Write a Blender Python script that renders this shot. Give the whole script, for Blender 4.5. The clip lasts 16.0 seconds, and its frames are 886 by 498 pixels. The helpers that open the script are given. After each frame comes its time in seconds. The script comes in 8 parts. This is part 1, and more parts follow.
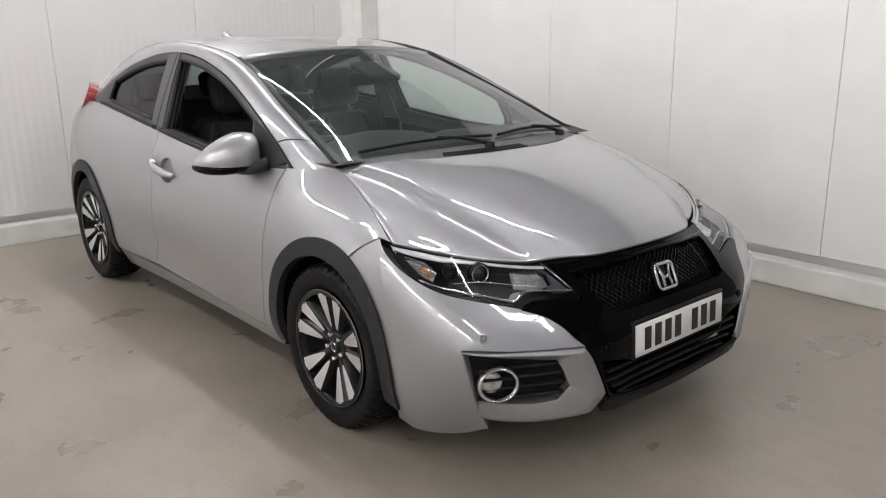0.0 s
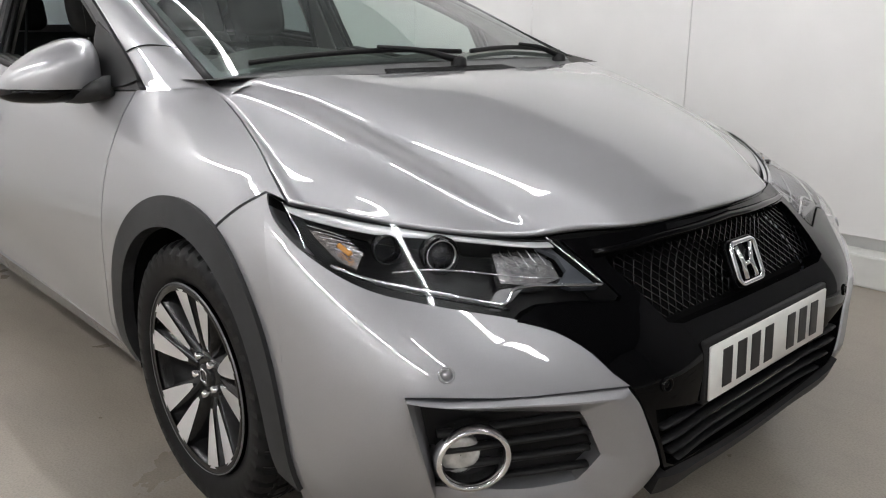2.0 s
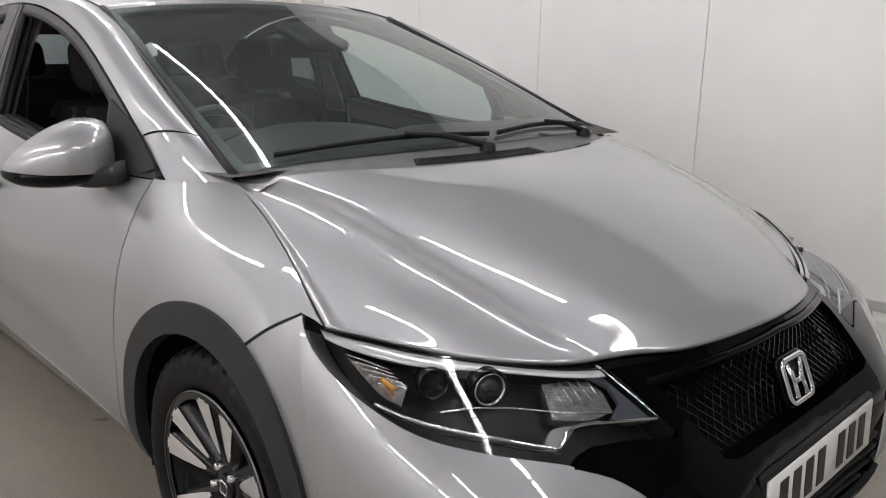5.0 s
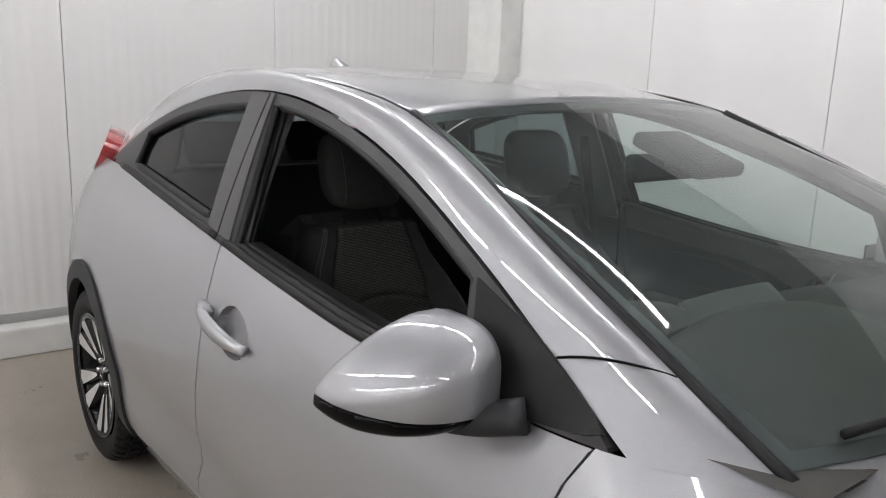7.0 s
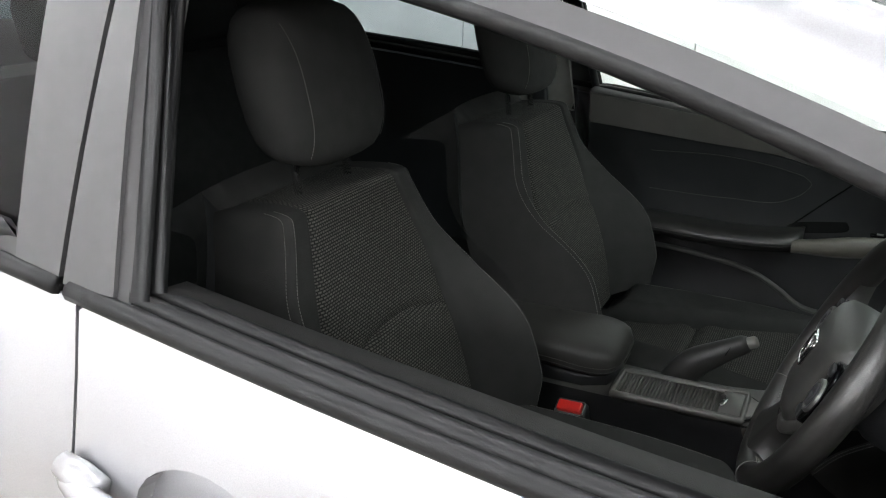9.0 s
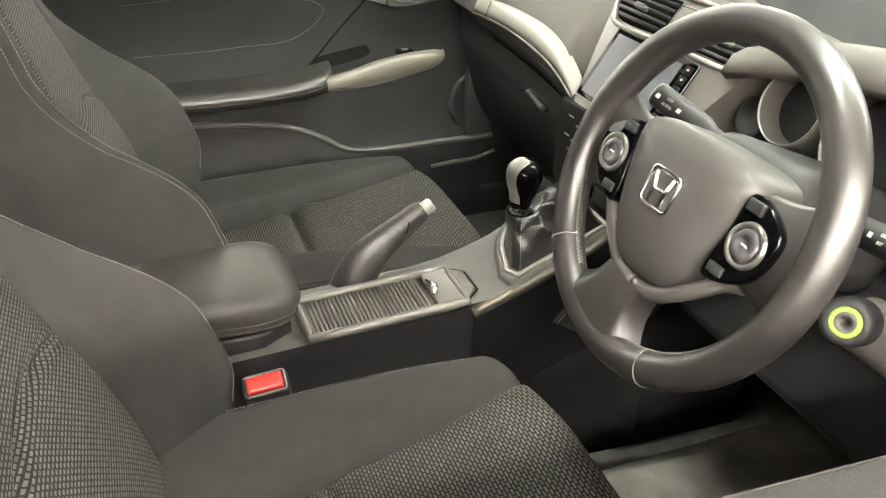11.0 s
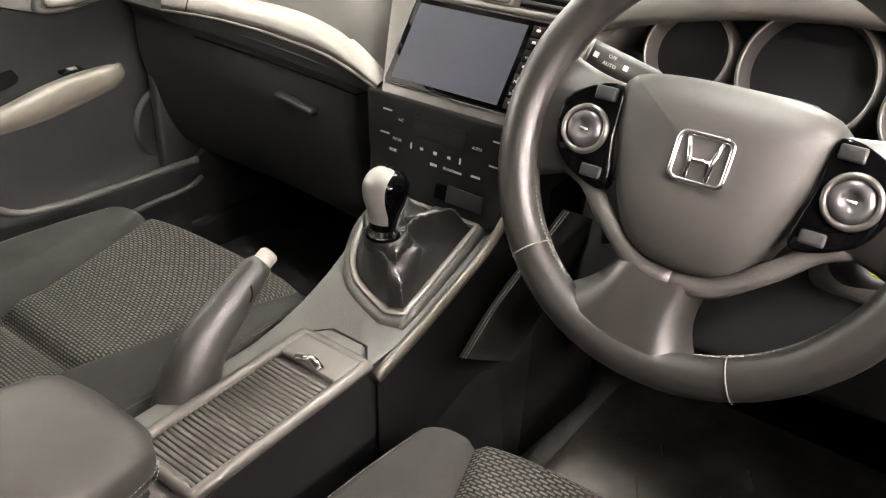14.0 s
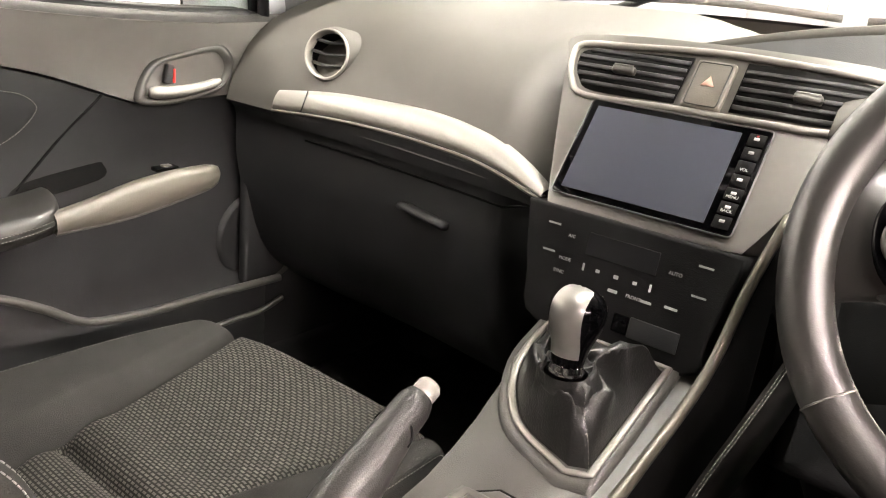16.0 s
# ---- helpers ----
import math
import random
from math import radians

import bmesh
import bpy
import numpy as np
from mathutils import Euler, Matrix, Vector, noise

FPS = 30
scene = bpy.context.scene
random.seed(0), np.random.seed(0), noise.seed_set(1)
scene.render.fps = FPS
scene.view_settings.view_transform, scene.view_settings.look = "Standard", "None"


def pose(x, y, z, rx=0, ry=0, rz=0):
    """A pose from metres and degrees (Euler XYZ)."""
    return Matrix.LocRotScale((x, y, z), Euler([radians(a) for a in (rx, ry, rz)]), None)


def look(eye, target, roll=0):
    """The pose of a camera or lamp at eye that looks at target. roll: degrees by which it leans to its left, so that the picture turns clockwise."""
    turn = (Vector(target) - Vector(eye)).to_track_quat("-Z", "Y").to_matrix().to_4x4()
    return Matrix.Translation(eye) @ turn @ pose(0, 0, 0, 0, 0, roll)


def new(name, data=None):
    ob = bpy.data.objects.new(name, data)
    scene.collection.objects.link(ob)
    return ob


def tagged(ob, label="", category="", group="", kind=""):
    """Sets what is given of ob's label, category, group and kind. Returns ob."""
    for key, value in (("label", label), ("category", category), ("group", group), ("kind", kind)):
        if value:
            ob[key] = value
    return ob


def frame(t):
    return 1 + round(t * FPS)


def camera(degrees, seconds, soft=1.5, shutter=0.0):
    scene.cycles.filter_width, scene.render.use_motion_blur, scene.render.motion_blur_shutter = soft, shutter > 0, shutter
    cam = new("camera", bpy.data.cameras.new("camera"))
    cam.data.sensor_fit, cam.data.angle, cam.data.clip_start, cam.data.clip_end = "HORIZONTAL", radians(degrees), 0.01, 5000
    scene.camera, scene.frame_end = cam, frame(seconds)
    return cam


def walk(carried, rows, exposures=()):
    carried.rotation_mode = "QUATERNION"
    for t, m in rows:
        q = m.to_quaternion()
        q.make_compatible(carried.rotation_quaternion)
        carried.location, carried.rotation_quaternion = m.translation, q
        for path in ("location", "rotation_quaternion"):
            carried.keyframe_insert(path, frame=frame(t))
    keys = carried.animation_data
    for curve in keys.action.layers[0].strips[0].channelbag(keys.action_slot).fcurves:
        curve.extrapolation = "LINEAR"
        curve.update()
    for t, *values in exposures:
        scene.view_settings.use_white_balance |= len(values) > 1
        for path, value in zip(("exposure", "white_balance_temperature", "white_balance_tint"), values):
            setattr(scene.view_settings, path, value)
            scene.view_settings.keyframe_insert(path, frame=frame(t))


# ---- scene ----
cam = camera(58.0, 16.0, soft=1.1)
EXPOSURES = [(0,0.0,6400,12),(2,0.1,6350,10),(3,0.25,6450,12),(5.5,-0.2,6400,12),(6.5,-0.1,6350,12),(8.2,0.05,6200,10),(10.3,4.0,6700,9),(11,3.85,7300,12),(12.5,3.55,7500,21),(13.2,3.5,7350,21),(14,3.8,7300,21),(15.3,3.9,7400,22),(16,3.92,7500,23)]
PATH = [
    (0, (2.376, -2.327, 1.444), (0.909, -1.074, 0.918), -0.8),
    (0.5, (2.142, -2.174, 1.424), (0.693, -0.91, 0.875), -0.6),
    (1, (1.942, -1.954, 1.382), (0.512, -0.673, 0.819), -0.3),
    (1.5, (1.739, -1.716, 1.295), (0.326, -0.421, 0.725), -0.2),
    (2, (1.601, -1.585, 1.09), (0.192, -0.271, 0.55), 0.1),
    (2.5, (1.558, -1.557, 0.94), (0.172, -0.215, 0.413), 0.2),
    (3, (1.546, -1.54, 0.907), (0.203, -0.177, 0.326), -0.6),
    (5.5, (1.313, -1.582, 1.372), (-0.108, -0.251, 0.917), 2.3),
    (6, (1.04, -1.542, 1.427), (-0.476, -0.289, 1.06), 2.4),
    (6.5, (0.664, -1.551, 1.431), (-0.899, -0.365, 1.047), 2.5),
    (7, (0.269, -1.558, 1.421), (-1.267, -0.351, 0.99), 2.2),
    (7.5, (-0.125, -1.468, 1.402), (-1.58, -0.185, 0.918), 1.7),
    (8, (-0.474, -1.411, 1.376), (-1.764, 0.015, 0.825), 1.6),
    (10.5, (-1.329, -0.974, 1.24), (-1.148, 0.774, 0.285), 0.7),
    (11, (-1.384, -0.882, 1.215), (-0.755, 0.725, 0.204), 1.1),
    (11.5, (-1.425, -0.785, 1.228), (-0.428, 0.614, 0.202), 1.8),
    (12, (-1.496, -0.755, 1.246), (-0.246, 0.447, 0.25), 2.3),
    (12.5, (-1.575, -0.727, 1.248), (-0.179, 0.33, 0.282), 2.3),
    (13, (-1.588, -0.7, 1.24), (-0.11, 0.257, 0.291), 2.3),
    (13.5, (-1.548, -0.632, 1.192), (-0.094, 0.349, 0.231), 2.3),
    (14, (-1.51, -0.513, 1.114), (-0.09, 0.511, 0.147), 2.8),
    (14.5, (-1.489, -0.412, 1.05), (-0.096, 0.683, 0.122), 2.6),
    (15, (-1.504, -0.342, 1.013), (-0.023, 0.755, 0.236), 4.5),
    (15.5, (-1.494, -0.315, 1.01), (0.014, 0.819, 0.347), 5.1),
    (16, (-1.492, -0.304, 1.012), (0.01, 0.857, 0.383), 5.9),
]
walk(cam, [(t, look(eye, target, roll)) for t, eye, target, roll in PATH], EXPOSURES)

# ---- world and light ----
world = bpy.data.worlds.new("world")
scene.world = world
world.use_nodes = True
world.node_tree.nodes["Background"].inputs[0].default_value = (0.9, 0.92, 1.0, 1)
world.node_tree.nodes["Background"].inputs[1].default_value = 0.05

# ---- materials ----


def material(name, color, rough=0.5, metal=0.0, coat=0.0, vary=0.0, scale=20.0, bump=0.0, bump_scale=200.0, ior=1.5, rough_vary=0.0, coat_rough=0.03):
    """A principled material with colour variation at one scale and fine relief at another."""
    m = bpy.data.materials.new(name)
    m.use_nodes = True
    nt = m.node_tree
    b = nt.nodes["Principled BSDF"]
    b.inputs["Base Color"].default_value = (*color, 1)
    b.inputs["Roughness"].default_value = rough
    b.inputs["Metallic"].default_value = metal
    b.inputs["IOR"].default_value = ior
    b.inputs["Coat Weight"].default_value = coat
    b.inputs["Coat Roughness"].default_value = coat_rough
    tc = nt.nodes.new("ShaderNodeTexCoord")
    if vary or rough_vary:
        nz = nt.nodes.new("ShaderNodeTexNoise")
        nz.inputs["Scale"].default_value = scale
        nz.inputs["Detail"].default_value = 6
        nt.links.new(tc.outputs["Object"], nz.inputs["Vector"])
        if vary:
            rp = nt.nodes.new("ShaderNodeMapRange")
            rp.inputs["From Min"].default_value, rp.inputs["From Max"].default_value = 0.3, 0.7
            rp.inputs["To Min"].default_value, rp.inputs["To Max"].default_value = 1 - vary, 1 + vary
            nt.links.new(nz.outputs["Fac"], rp.inputs["Value"])
            mx = nt.nodes.new("ShaderNodeVectorMath")
            mx.operation = "SCALE"
            mx.inputs[0].default_value = color
            nt.links.new(rp.outputs[0], mx.inputs["Scale"])
            nt.links.new(mx.outputs[0], b.inputs["Base Color"])
        if rough_vary:
            rr = nt.nodes.new("ShaderNodeMapRange")
            rr.inputs["From Min"].default_value, rr.inputs["From Max"].default_value = 0.3, 0.7
            rr.inputs["To Min"].default_value, rr.inputs["To Max"].default_value = max(0.02, rough - rough_vary), rough + rough_vary
            nt.links.new(nz.outputs["Fac"], rr.inputs["Value"])
            nt.links.new(rr.outputs[0], b.inputs["Roughness"])
    if bump:
        n2 = nt.nodes.new("ShaderNodeTexNoise")
        n2.inputs["Scale"].default_value = bump_scale
        n2.inputs["Detail"].default_value = 3
        nt.links.new(tc.outputs["Object"], n2.inputs["Vector"])
        bp = nt.nodes.new("ShaderNodeBump")
        bp.inputs["Strength"].default_value = bump
        bp.inputs["Distance"].default_value = 0.002
        nt.links.new(n2.outputs["Fac"], bp.inputs["Height"])
        nt.links.new(bp.outputs[0], b.inputs["Normal"])
    return m


def glass_material(name, tint, rough=0.0, dust=0.0, gloss=0.06):
    """Thin automotive glass: clear and tinted, with surface reflections."""
    m = bpy.data.materials.new(name)
    m.use_nodes = True
    nt = m.node_tree
    nt.nodes.remove(nt.nodes["Principled BSDF"])
    out = nt.nodes["Material Output"]
    tr = nt.nodes.new("ShaderNodeBsdfTransparent")
    tr.inputs[0].default_value = (*tint, 1)
    gl = nt.nodes.new("ShaderNodeBsdfGlossy")
    gl.inputs["Roughness"].default_value = rough
    lw = nt.nodes.new("ShaderNodeLayerWeight")
    lw.inputs["Blend"].default_value = 0.5
    pw = nt.nodes.new("ShaderNodeMath")
    pw.operation = "POWER"
    pw.inputs[1].default_value = 5.0
    fr = nt.nodes.new("ShaderNodeMath")
    fr.operation = "MULTIPLY_ADD"
    fr.inputs[1].default_value, fr.inputs[2].default_value = 0.93, gloss
    nt.links.new(lw.outputs["Facing"], pw.inputs[0])
    nt.links.new(pw.outputs[0], fr.inputs[0])
    mx = nt.nodes.new("ShaderNodeMixShader")
    nt.links.new(fr.outputs[0], mx.inputs[0])
    nt.links.new(tr.outputs[0], mx.inputs[1])
    nt.links.new(gl.outputs[0], mx.inputs[2])
    top = mx.outputs[0]
    if dust:
        tc = nt.nodes.new("ShaderNodeTexCoord")
        nz = nt.nodes.new("ShaderNodeTexNoise")
        nz.inputs["Scale"].default_value = 3.5
        nz.inputs["Detail"].default_value = 5
        rg = nt.nodes.new("ShaderNodeMapRange")
        rg.inputs["From Min"].default_value, rg.inputs["From Max"].default_value = 0.3, 0.7
        rg.inputs["To Min"].default_value, rg.inputs["To Max"].default_value = dust * 0.6, dust * 1.4
        df = nt.nodes.new("ShaderNodeBsdfDiffuse")
        df.inputs[0].default_value = (0.55, 0.62, 0.60, 1)
        m2 = nt.nodes.new("ShaderNodeMixShader")
        nt.links.new(tc.outputs["Object"], nz.inputs["Vector"])
        nt.links.new(nz.outputs["Fac"], rg.inputs["Value"])
        nt.links.new(rg.outputs[0], m2.inputs[0])
        nt.links.new(top, m2.inputs[1])
        nt.links.new(df.outputs[0], m2.inputs[2])
        top = m2.outputs[0]
    nt.links.new(top, out.inputs["Surface"])
    return m


def emitter(name, color, strength):
    m = bpy.data.materials.new(name)
    m.use_nodes = True
    b = m.node_tree.nodes["Principled BSDF"]
    b.inputs["Base Color"].default_value = (*color, 1)
    b.inputs["Emission Color"].default_value = (*color, 1)
    b.inputs["Emission Strength"].default_value = strength
    return m


PAINT = material("silver_paint", (0.375, 0.375, 0.39), 0.52, 0.80, 1.0, 0.07, 900.0, coat_rough=0.015)
PAINT.node_tree.nodes["Principled BSDF"].inputs["Coat IOR"].default_value = 1.85
CLADDING = material("black_cladding", (0.021, 0.0217, 0.023), 0.55, 0, 0, 0.15, 30, 0.15, 900, ior=1.38)
GLOSS_BLACK = material("gloss_black", (0.0015, 0.0015, 0.0018), 0.04, 0, 0.0, ior=1.22)
BLACK = material("matt_black", (0.008, 0.008, 0.0085), 0.5, 0, 0, 0.2, 40, 0.1, 600, ior=1.35)
VOID = material("underbody_black", (0.006, 0.006, 0.006), 0.9, ior=1.1)
RUBBER = material("tyre_rubber", (0.0062, 0.0062, 0.0066), 0.5, 0, 0, 0.2, 25, 0.2, 400, ior=1.25)
SEAL = material("window_rubber", (0.009, 0.009, 0.0095), 0.5, 0, 0, 0.15, 40, 0.1, 500, ior=1.35)
CHROME = material("chrome", (0.82, 0.82, 0.83), 0.06, 1.0)
ALLOY = material("machined_alloy", (0.80, 0.80, 0.81), 0.34, 0.75, 0.5, 0.04, 300)
ALLOY_BLACK = material("black_alloy", (0.007, 0.007, 0.0075), 0.22, 0, 0, ior=1.4)
GREY_TRIM = material("grey_pillar_trim", (0.058, 0.057, 0.059), 0.42, 0, 0.1, 0.06, 60, 0.05, 900)
FRAME_TRIM = material("grey_frame_trim", (0.040, 0.039, 0.040), 0.5, 0, 0, 0.08, 50, 0.05, 800)
WINDSCREEN = glass_material("windscreen_glass", (0.70, 0.79, 0.76), dust=0.045)
PRIVACY = glass_material("tinted_rear_glass", (0.24, 0.28, 0.29), gloss=0.02)
DOOR_GLASS = glass_material("door_glass", (0.76, 0.83, 0.80))
LENS = glass_material("lamp_lens", (0.93, 0.94, 0.95), gloss=0.03)
RED_LENS = material("red_lens", (0.36, 0.035, 0.04), 0.15, 0, 1.0, 0.2, 60)
PLATE_WHITE = material("plate_white", (0.78, 0.78, 0.74), 0.35, 0, 0.5, 0.04, 30)
PLATE_INK = material("plate_ink", (0.012, 0.012, 0.014), 0.4)

# ---- mesh helpers ----


def shade(me, smooth=True):
    me.polygons.foreach_set("use_smooth", [smooth] * len(me.polygons))


def part(name, bm, mat, parent=None, label="", smooth=True):
    """Links a bmesh as one mesh object under a thing or a part."""
    me = bpy.data.meshes.new(name)
    bm.to_mesh(me)
    bm.free()
    me.materials.append(mat)
    shade(me, smooth)
    ob = new(name, me)
    if parent:
        ob.parent = parent
    if label:
        ob["label"] = label
    return ob


def auto_smooth(ob, degrees=35):
    """Marks edges sharper than the angle, so that smooth shading breaks there."""
    bm = bmesh.new()
    bm.from_mesh(ob.data)
    for e in bm.edges:
        if len(e.link_faces) == 2 and e.calc_face_angle(0) > radians(degrees):
            e.smooth = False
    bm.to_mesh(ob.data)
    bm.free()
    return ob


def thing(name, x, y, z, label, category, group="", kind=""):
    e = new(name)
    e.empty_display_size = 0.05
    e.location = (x, y, z)
    return tagged(e, label, category, group, kind)


def hermite(xs, ys):
    """A smooth function through the points (xs rising); ys may be vectors. Flat ends carry on straight."""
    xs = np.asarray(xs, float)
    ys = np.asarray(ys, float)
    if ys.ndim == 1:
        ys = ys[:, None]
        flat = True
    else:
        flat = False
    d = np.diff(ys, axis=0) / np.diff(xs)[:, None]
    m = np.empty_like(ys)
    m[0], m[-1] = d[0], d[-1]
    h = np.diff(xs)[:, None]
    m[1:-1] = (d[:-1] * h[1:] + d[1:] * h[:-1]) / (h[1:] + h[:-1])

    def f(x):
        x = np.atleast_1d(np.asarray(x, float))
        i = np.clip(np.searchsorted(xs, x) - 1, 0, len(xs) - 2)
        hh = (xs[i + 1] - xs[i])[:, None]
        t = np.clip((x - xs[i]), -0.5, None)[:, None] / hh
        r = ((2 * t**3 - 3 * t**2 + 1) * ys[i] + (t**3 - 2 * t**2 + t) * hh * m[i]
             + (-2 * t**3 + 3 * t**2) * ys[i + 1] + (t**3 - t**2) * hh * m[i + 1])
        return r[:, 0] if flat else r
    return f


def across(stack, v):
    """Catmull-Rom across the first axis of stack (k, n, c) at v in 0..1 for each of the n."""
    k = len(stack)
    p = np.clip(v, 0, 1) * (k - 1)
    i = np.clip(p.astype(int), 0, k - 2)
    t = (p - i)[:, None]
    n = np.arange(len(v))
    p1, p2 = stack[i, n], stack[i + 1, n]
    p0 = np.where((i > 0)[:, None], stack[np.maximum(i - 1, 0), n], 2 * p1 - p2)
    p3 = np.where((i < k - 2)[:, None], stack[np.minimum(i + 2, k - 1), n], 2 * p2 - p1)
    return 0.5 * (2 * p1 + (p2 - p0) * t + (2 * p0 - 5 * p1 + 4 * p2 - p3) * t**2 + (3 * p1 - p0 - 3 * p2 + p3) * t**3)


def smooth_loop(pts, n=10, sharp=()):
    """A closed smooth outline through pts; those numbered in sharp stay corners."""
    pts = [np.array(p, float) for p in pts]
    k = len(pts)
    out = []
    for i in range(k):
        p0, p1, p2, p3 = pts[i - 1], pts[i], pts[(i + 1) % k], pts[(i + 2) % k]
        m1 = (p2 - p0) / 2 if i not in sharp else (p2 - p1)
        m2 = (p3 - p1) / 2 if (i + 1) % k not in sharp else (p2 - p1)
        for j in range(n):
            t = j / n
            out.append((2 * t**3 - 3 * t**2 + 1) * p1 + (t**3 - 2 * t**2 + t) * m1 + (-2 * t**3 + 3 * t**2) * p2 + (t**3 - t**2) * m2)
    return np.array(out)


def line(pts, n=12):
    """An open smooth line through pts, any dimension."""
    pts = np.asarray(pts, float)
    s = np.r_[0, np.cumsum(np.linalg.norm(np.diff(pts, axis=0), axis=1))]
    return hermite(s, pts)(np.linspace(0, s[-1], n))


def inside(poly, p):
    x, y = p[:, 0], p[:, 1]
    x0, y0 = poly[:, 0], poly[:, 1]
    x1, y1 = np.roll(x0, -1), np.roll(y0, -1)
    c = ((y0[None] > y[:, None]) != (y1[None] > y[:, None])) & (
        x[:, None] < (x1 - x0)[None] * (y[:, None] - y0[None]) / np.where(y1 == y0, 1e-9, y1 - y0)[None] + x0[None])
    return c.sum(1) % 2 == 1


def normals_of(F, uv, e=6e-3):
    du = F(uv + [e, 0]) - F(uv - [e, 0])
    dv = F(uv + [0, e]) - F(uv - [0, e])
    n = np.cross(du, dv)
    return n / np.maximum(np.linalg.norm(n, axis=1), 1e-9)[:, None]


from mathutils.geometry import delaunay_2d_cdt


def fill(outer, holes=(), h=0.02):
    """Triangles that fill an outline with holes: points and faces in the plane."""
    loops = [np.asarray(outer)] + [np.asarray(q) for q in holes]
    pts, edges = [], []
    for lp in loops:
        b = len(pts)
        pts += [tuple(p) for p in lp]
        edges += [(b + i, b + (i + 1) % len(lp)) for i in range(len(lp))]
    rim = np.array(pts)
    lo, hi = rim.min(0), rim.max(0)
    gx, gy = np.meshgrid(np.arange(lo[0] + h / 2, hi[0], h), np.arange(lo[1] + h / 2, hi[1], h))
    gx = gx + (np.arange(gx.shape[0]) % 2)[:, None] * h / 2
    g = np.c_[gx.ravel(), gy.ravel()]
    if len(g):
        ok = inside(loops[0], g)
        for q in loops[1:]:
            ok &= ~inside(q, g)
        g = g[ok]
    if len(g):
        d = np.min([((g - r) ** 2).sum(1) for r in rim], axis=0)
        g = g[d > (0.45 * h) ** 2]
        pts += [tuple(p) for p in g]
    r = delaunay_2d_cdt([Vector(p) for p in pts], edges, [], 0, 1e-7)
    v = np.array([tuple(p) for p in r[0]])
    f = np.array([tuple(q) for q in r[2]])
    c = v[f].mean(1)
    ok = inside(loops[0], c)
    for q in loops[1:]:
        ok &= ~inside(q, c)
    return v, f[ok]


def skin(name, F, outer, mat, parent=None, holes=(), h=0.02, edge=0.010, lift=0.0, label="", out=None, thick=0.0):
    """A panel: the part of the surface F (plane -> space) inside an outline, with its edge turned in.
    out: the rough direction that its face looks to. thick: closes the back at that depth."""
    uv, f = fill(outer, holes, h)
    p = F(uv)
    n = normals_of(F, uv)
    if out is None:
        ref = np.array([0, np.sign(p[:, 1].mean()) or 1, 0.3])
    else:
        ref = np.array(out, float)
    s = np.sign((n @ ref).mean()) or 1
    n = n * s
    p = p + n * lift
    for _ in range(4):  # even out small ripples in the panel's shading
        acc = n * 2.0
        for i, j in ((0, 1), (1, 2), (2, 0)):
            np.add.at(acc, f[:, i], n[f[:, j]])
            np.add.at(acc, f[:, j], n[f[:, i]])
        n = acc / np.maximum(np.linalg.norm(acc, axis=1), 1e-9)[:, None]
    fn = np.cross(p[f[:, 1]] - p[f[:, 0]], p[f[:, 2]] - p[f[:, 0]])
    flip = (fn * n[f[:, 0]]).sum(1) < 0
    f[flip] = f[flip][:, ::-1]
    verts, norm, faces = [tuple(q) for q in p], [tuple(q) for q in n], [tuple(int(i) for i in q) for q in f]
    depth = thick or edge
    if depth:
        e, c = np.unique(np.sort(np.r_[f[:, :2], f[:, 1:], f[:, [2, 0]]], axis=1), axis=0, return_counts=True)
        rim = {tuple(q) for q in e[c == 1]}
        for q in f:
            for a, b in ((q[0], q[1]), (q[1], q[2]), (q[2], q[0])):
                if tuple(sorted((a, b))) in rim:
                    k = len(verts)
                    w = np.cross(p[b] - p[a], n[a])
                    w = w / max(np.linalg.norm(w), 1e-9)
                    verts += [tuple(p[a]), tuple(p[b]), tuple(p[b] - n[b] * depth), tuple(p[a] - n[a] * depth)]
                    norm += [tuple(w)] * 4
                    faces.append((k, k + 3, k + 2, k + 1))
    if thick:
        k = len(verts)
        verts += [tuple(q) for q in p - n * thick]
        norm += [tuple(-q) for q in n]
        faces += [tuple(int(i) + k for i in q[::-1]) for q in f]
    me = bpy.data.meshes.new(name)
    me.from_pydata(verts, [], faces)
    me.materials.append(mat)
    shade(me)
    me.normals_split_custom_set_from_vertices(norm)
    ob = new(name, me)
    if parent:
        ob.parent = parent
    if label:
        ob["label"] = label
    return ob


def grid_bm(P):
    """A bmesh of quads over an array of points (m, n, 3)."""
    bm = bmesh.new()
    m, n = P.shape[:2]
    vs = [[bm.verts.new(P[i, j]) for j in range(n)] for i in range(m)]
    for i in range(m - 1):
        for j in range(n - 1):
            try:
                bm.faces.new((vs[i][j], vs[i + 1][j], vs[i + 1][j + 1], vs[i][j + 1]))
            except ValueError:
                pass
    return bm


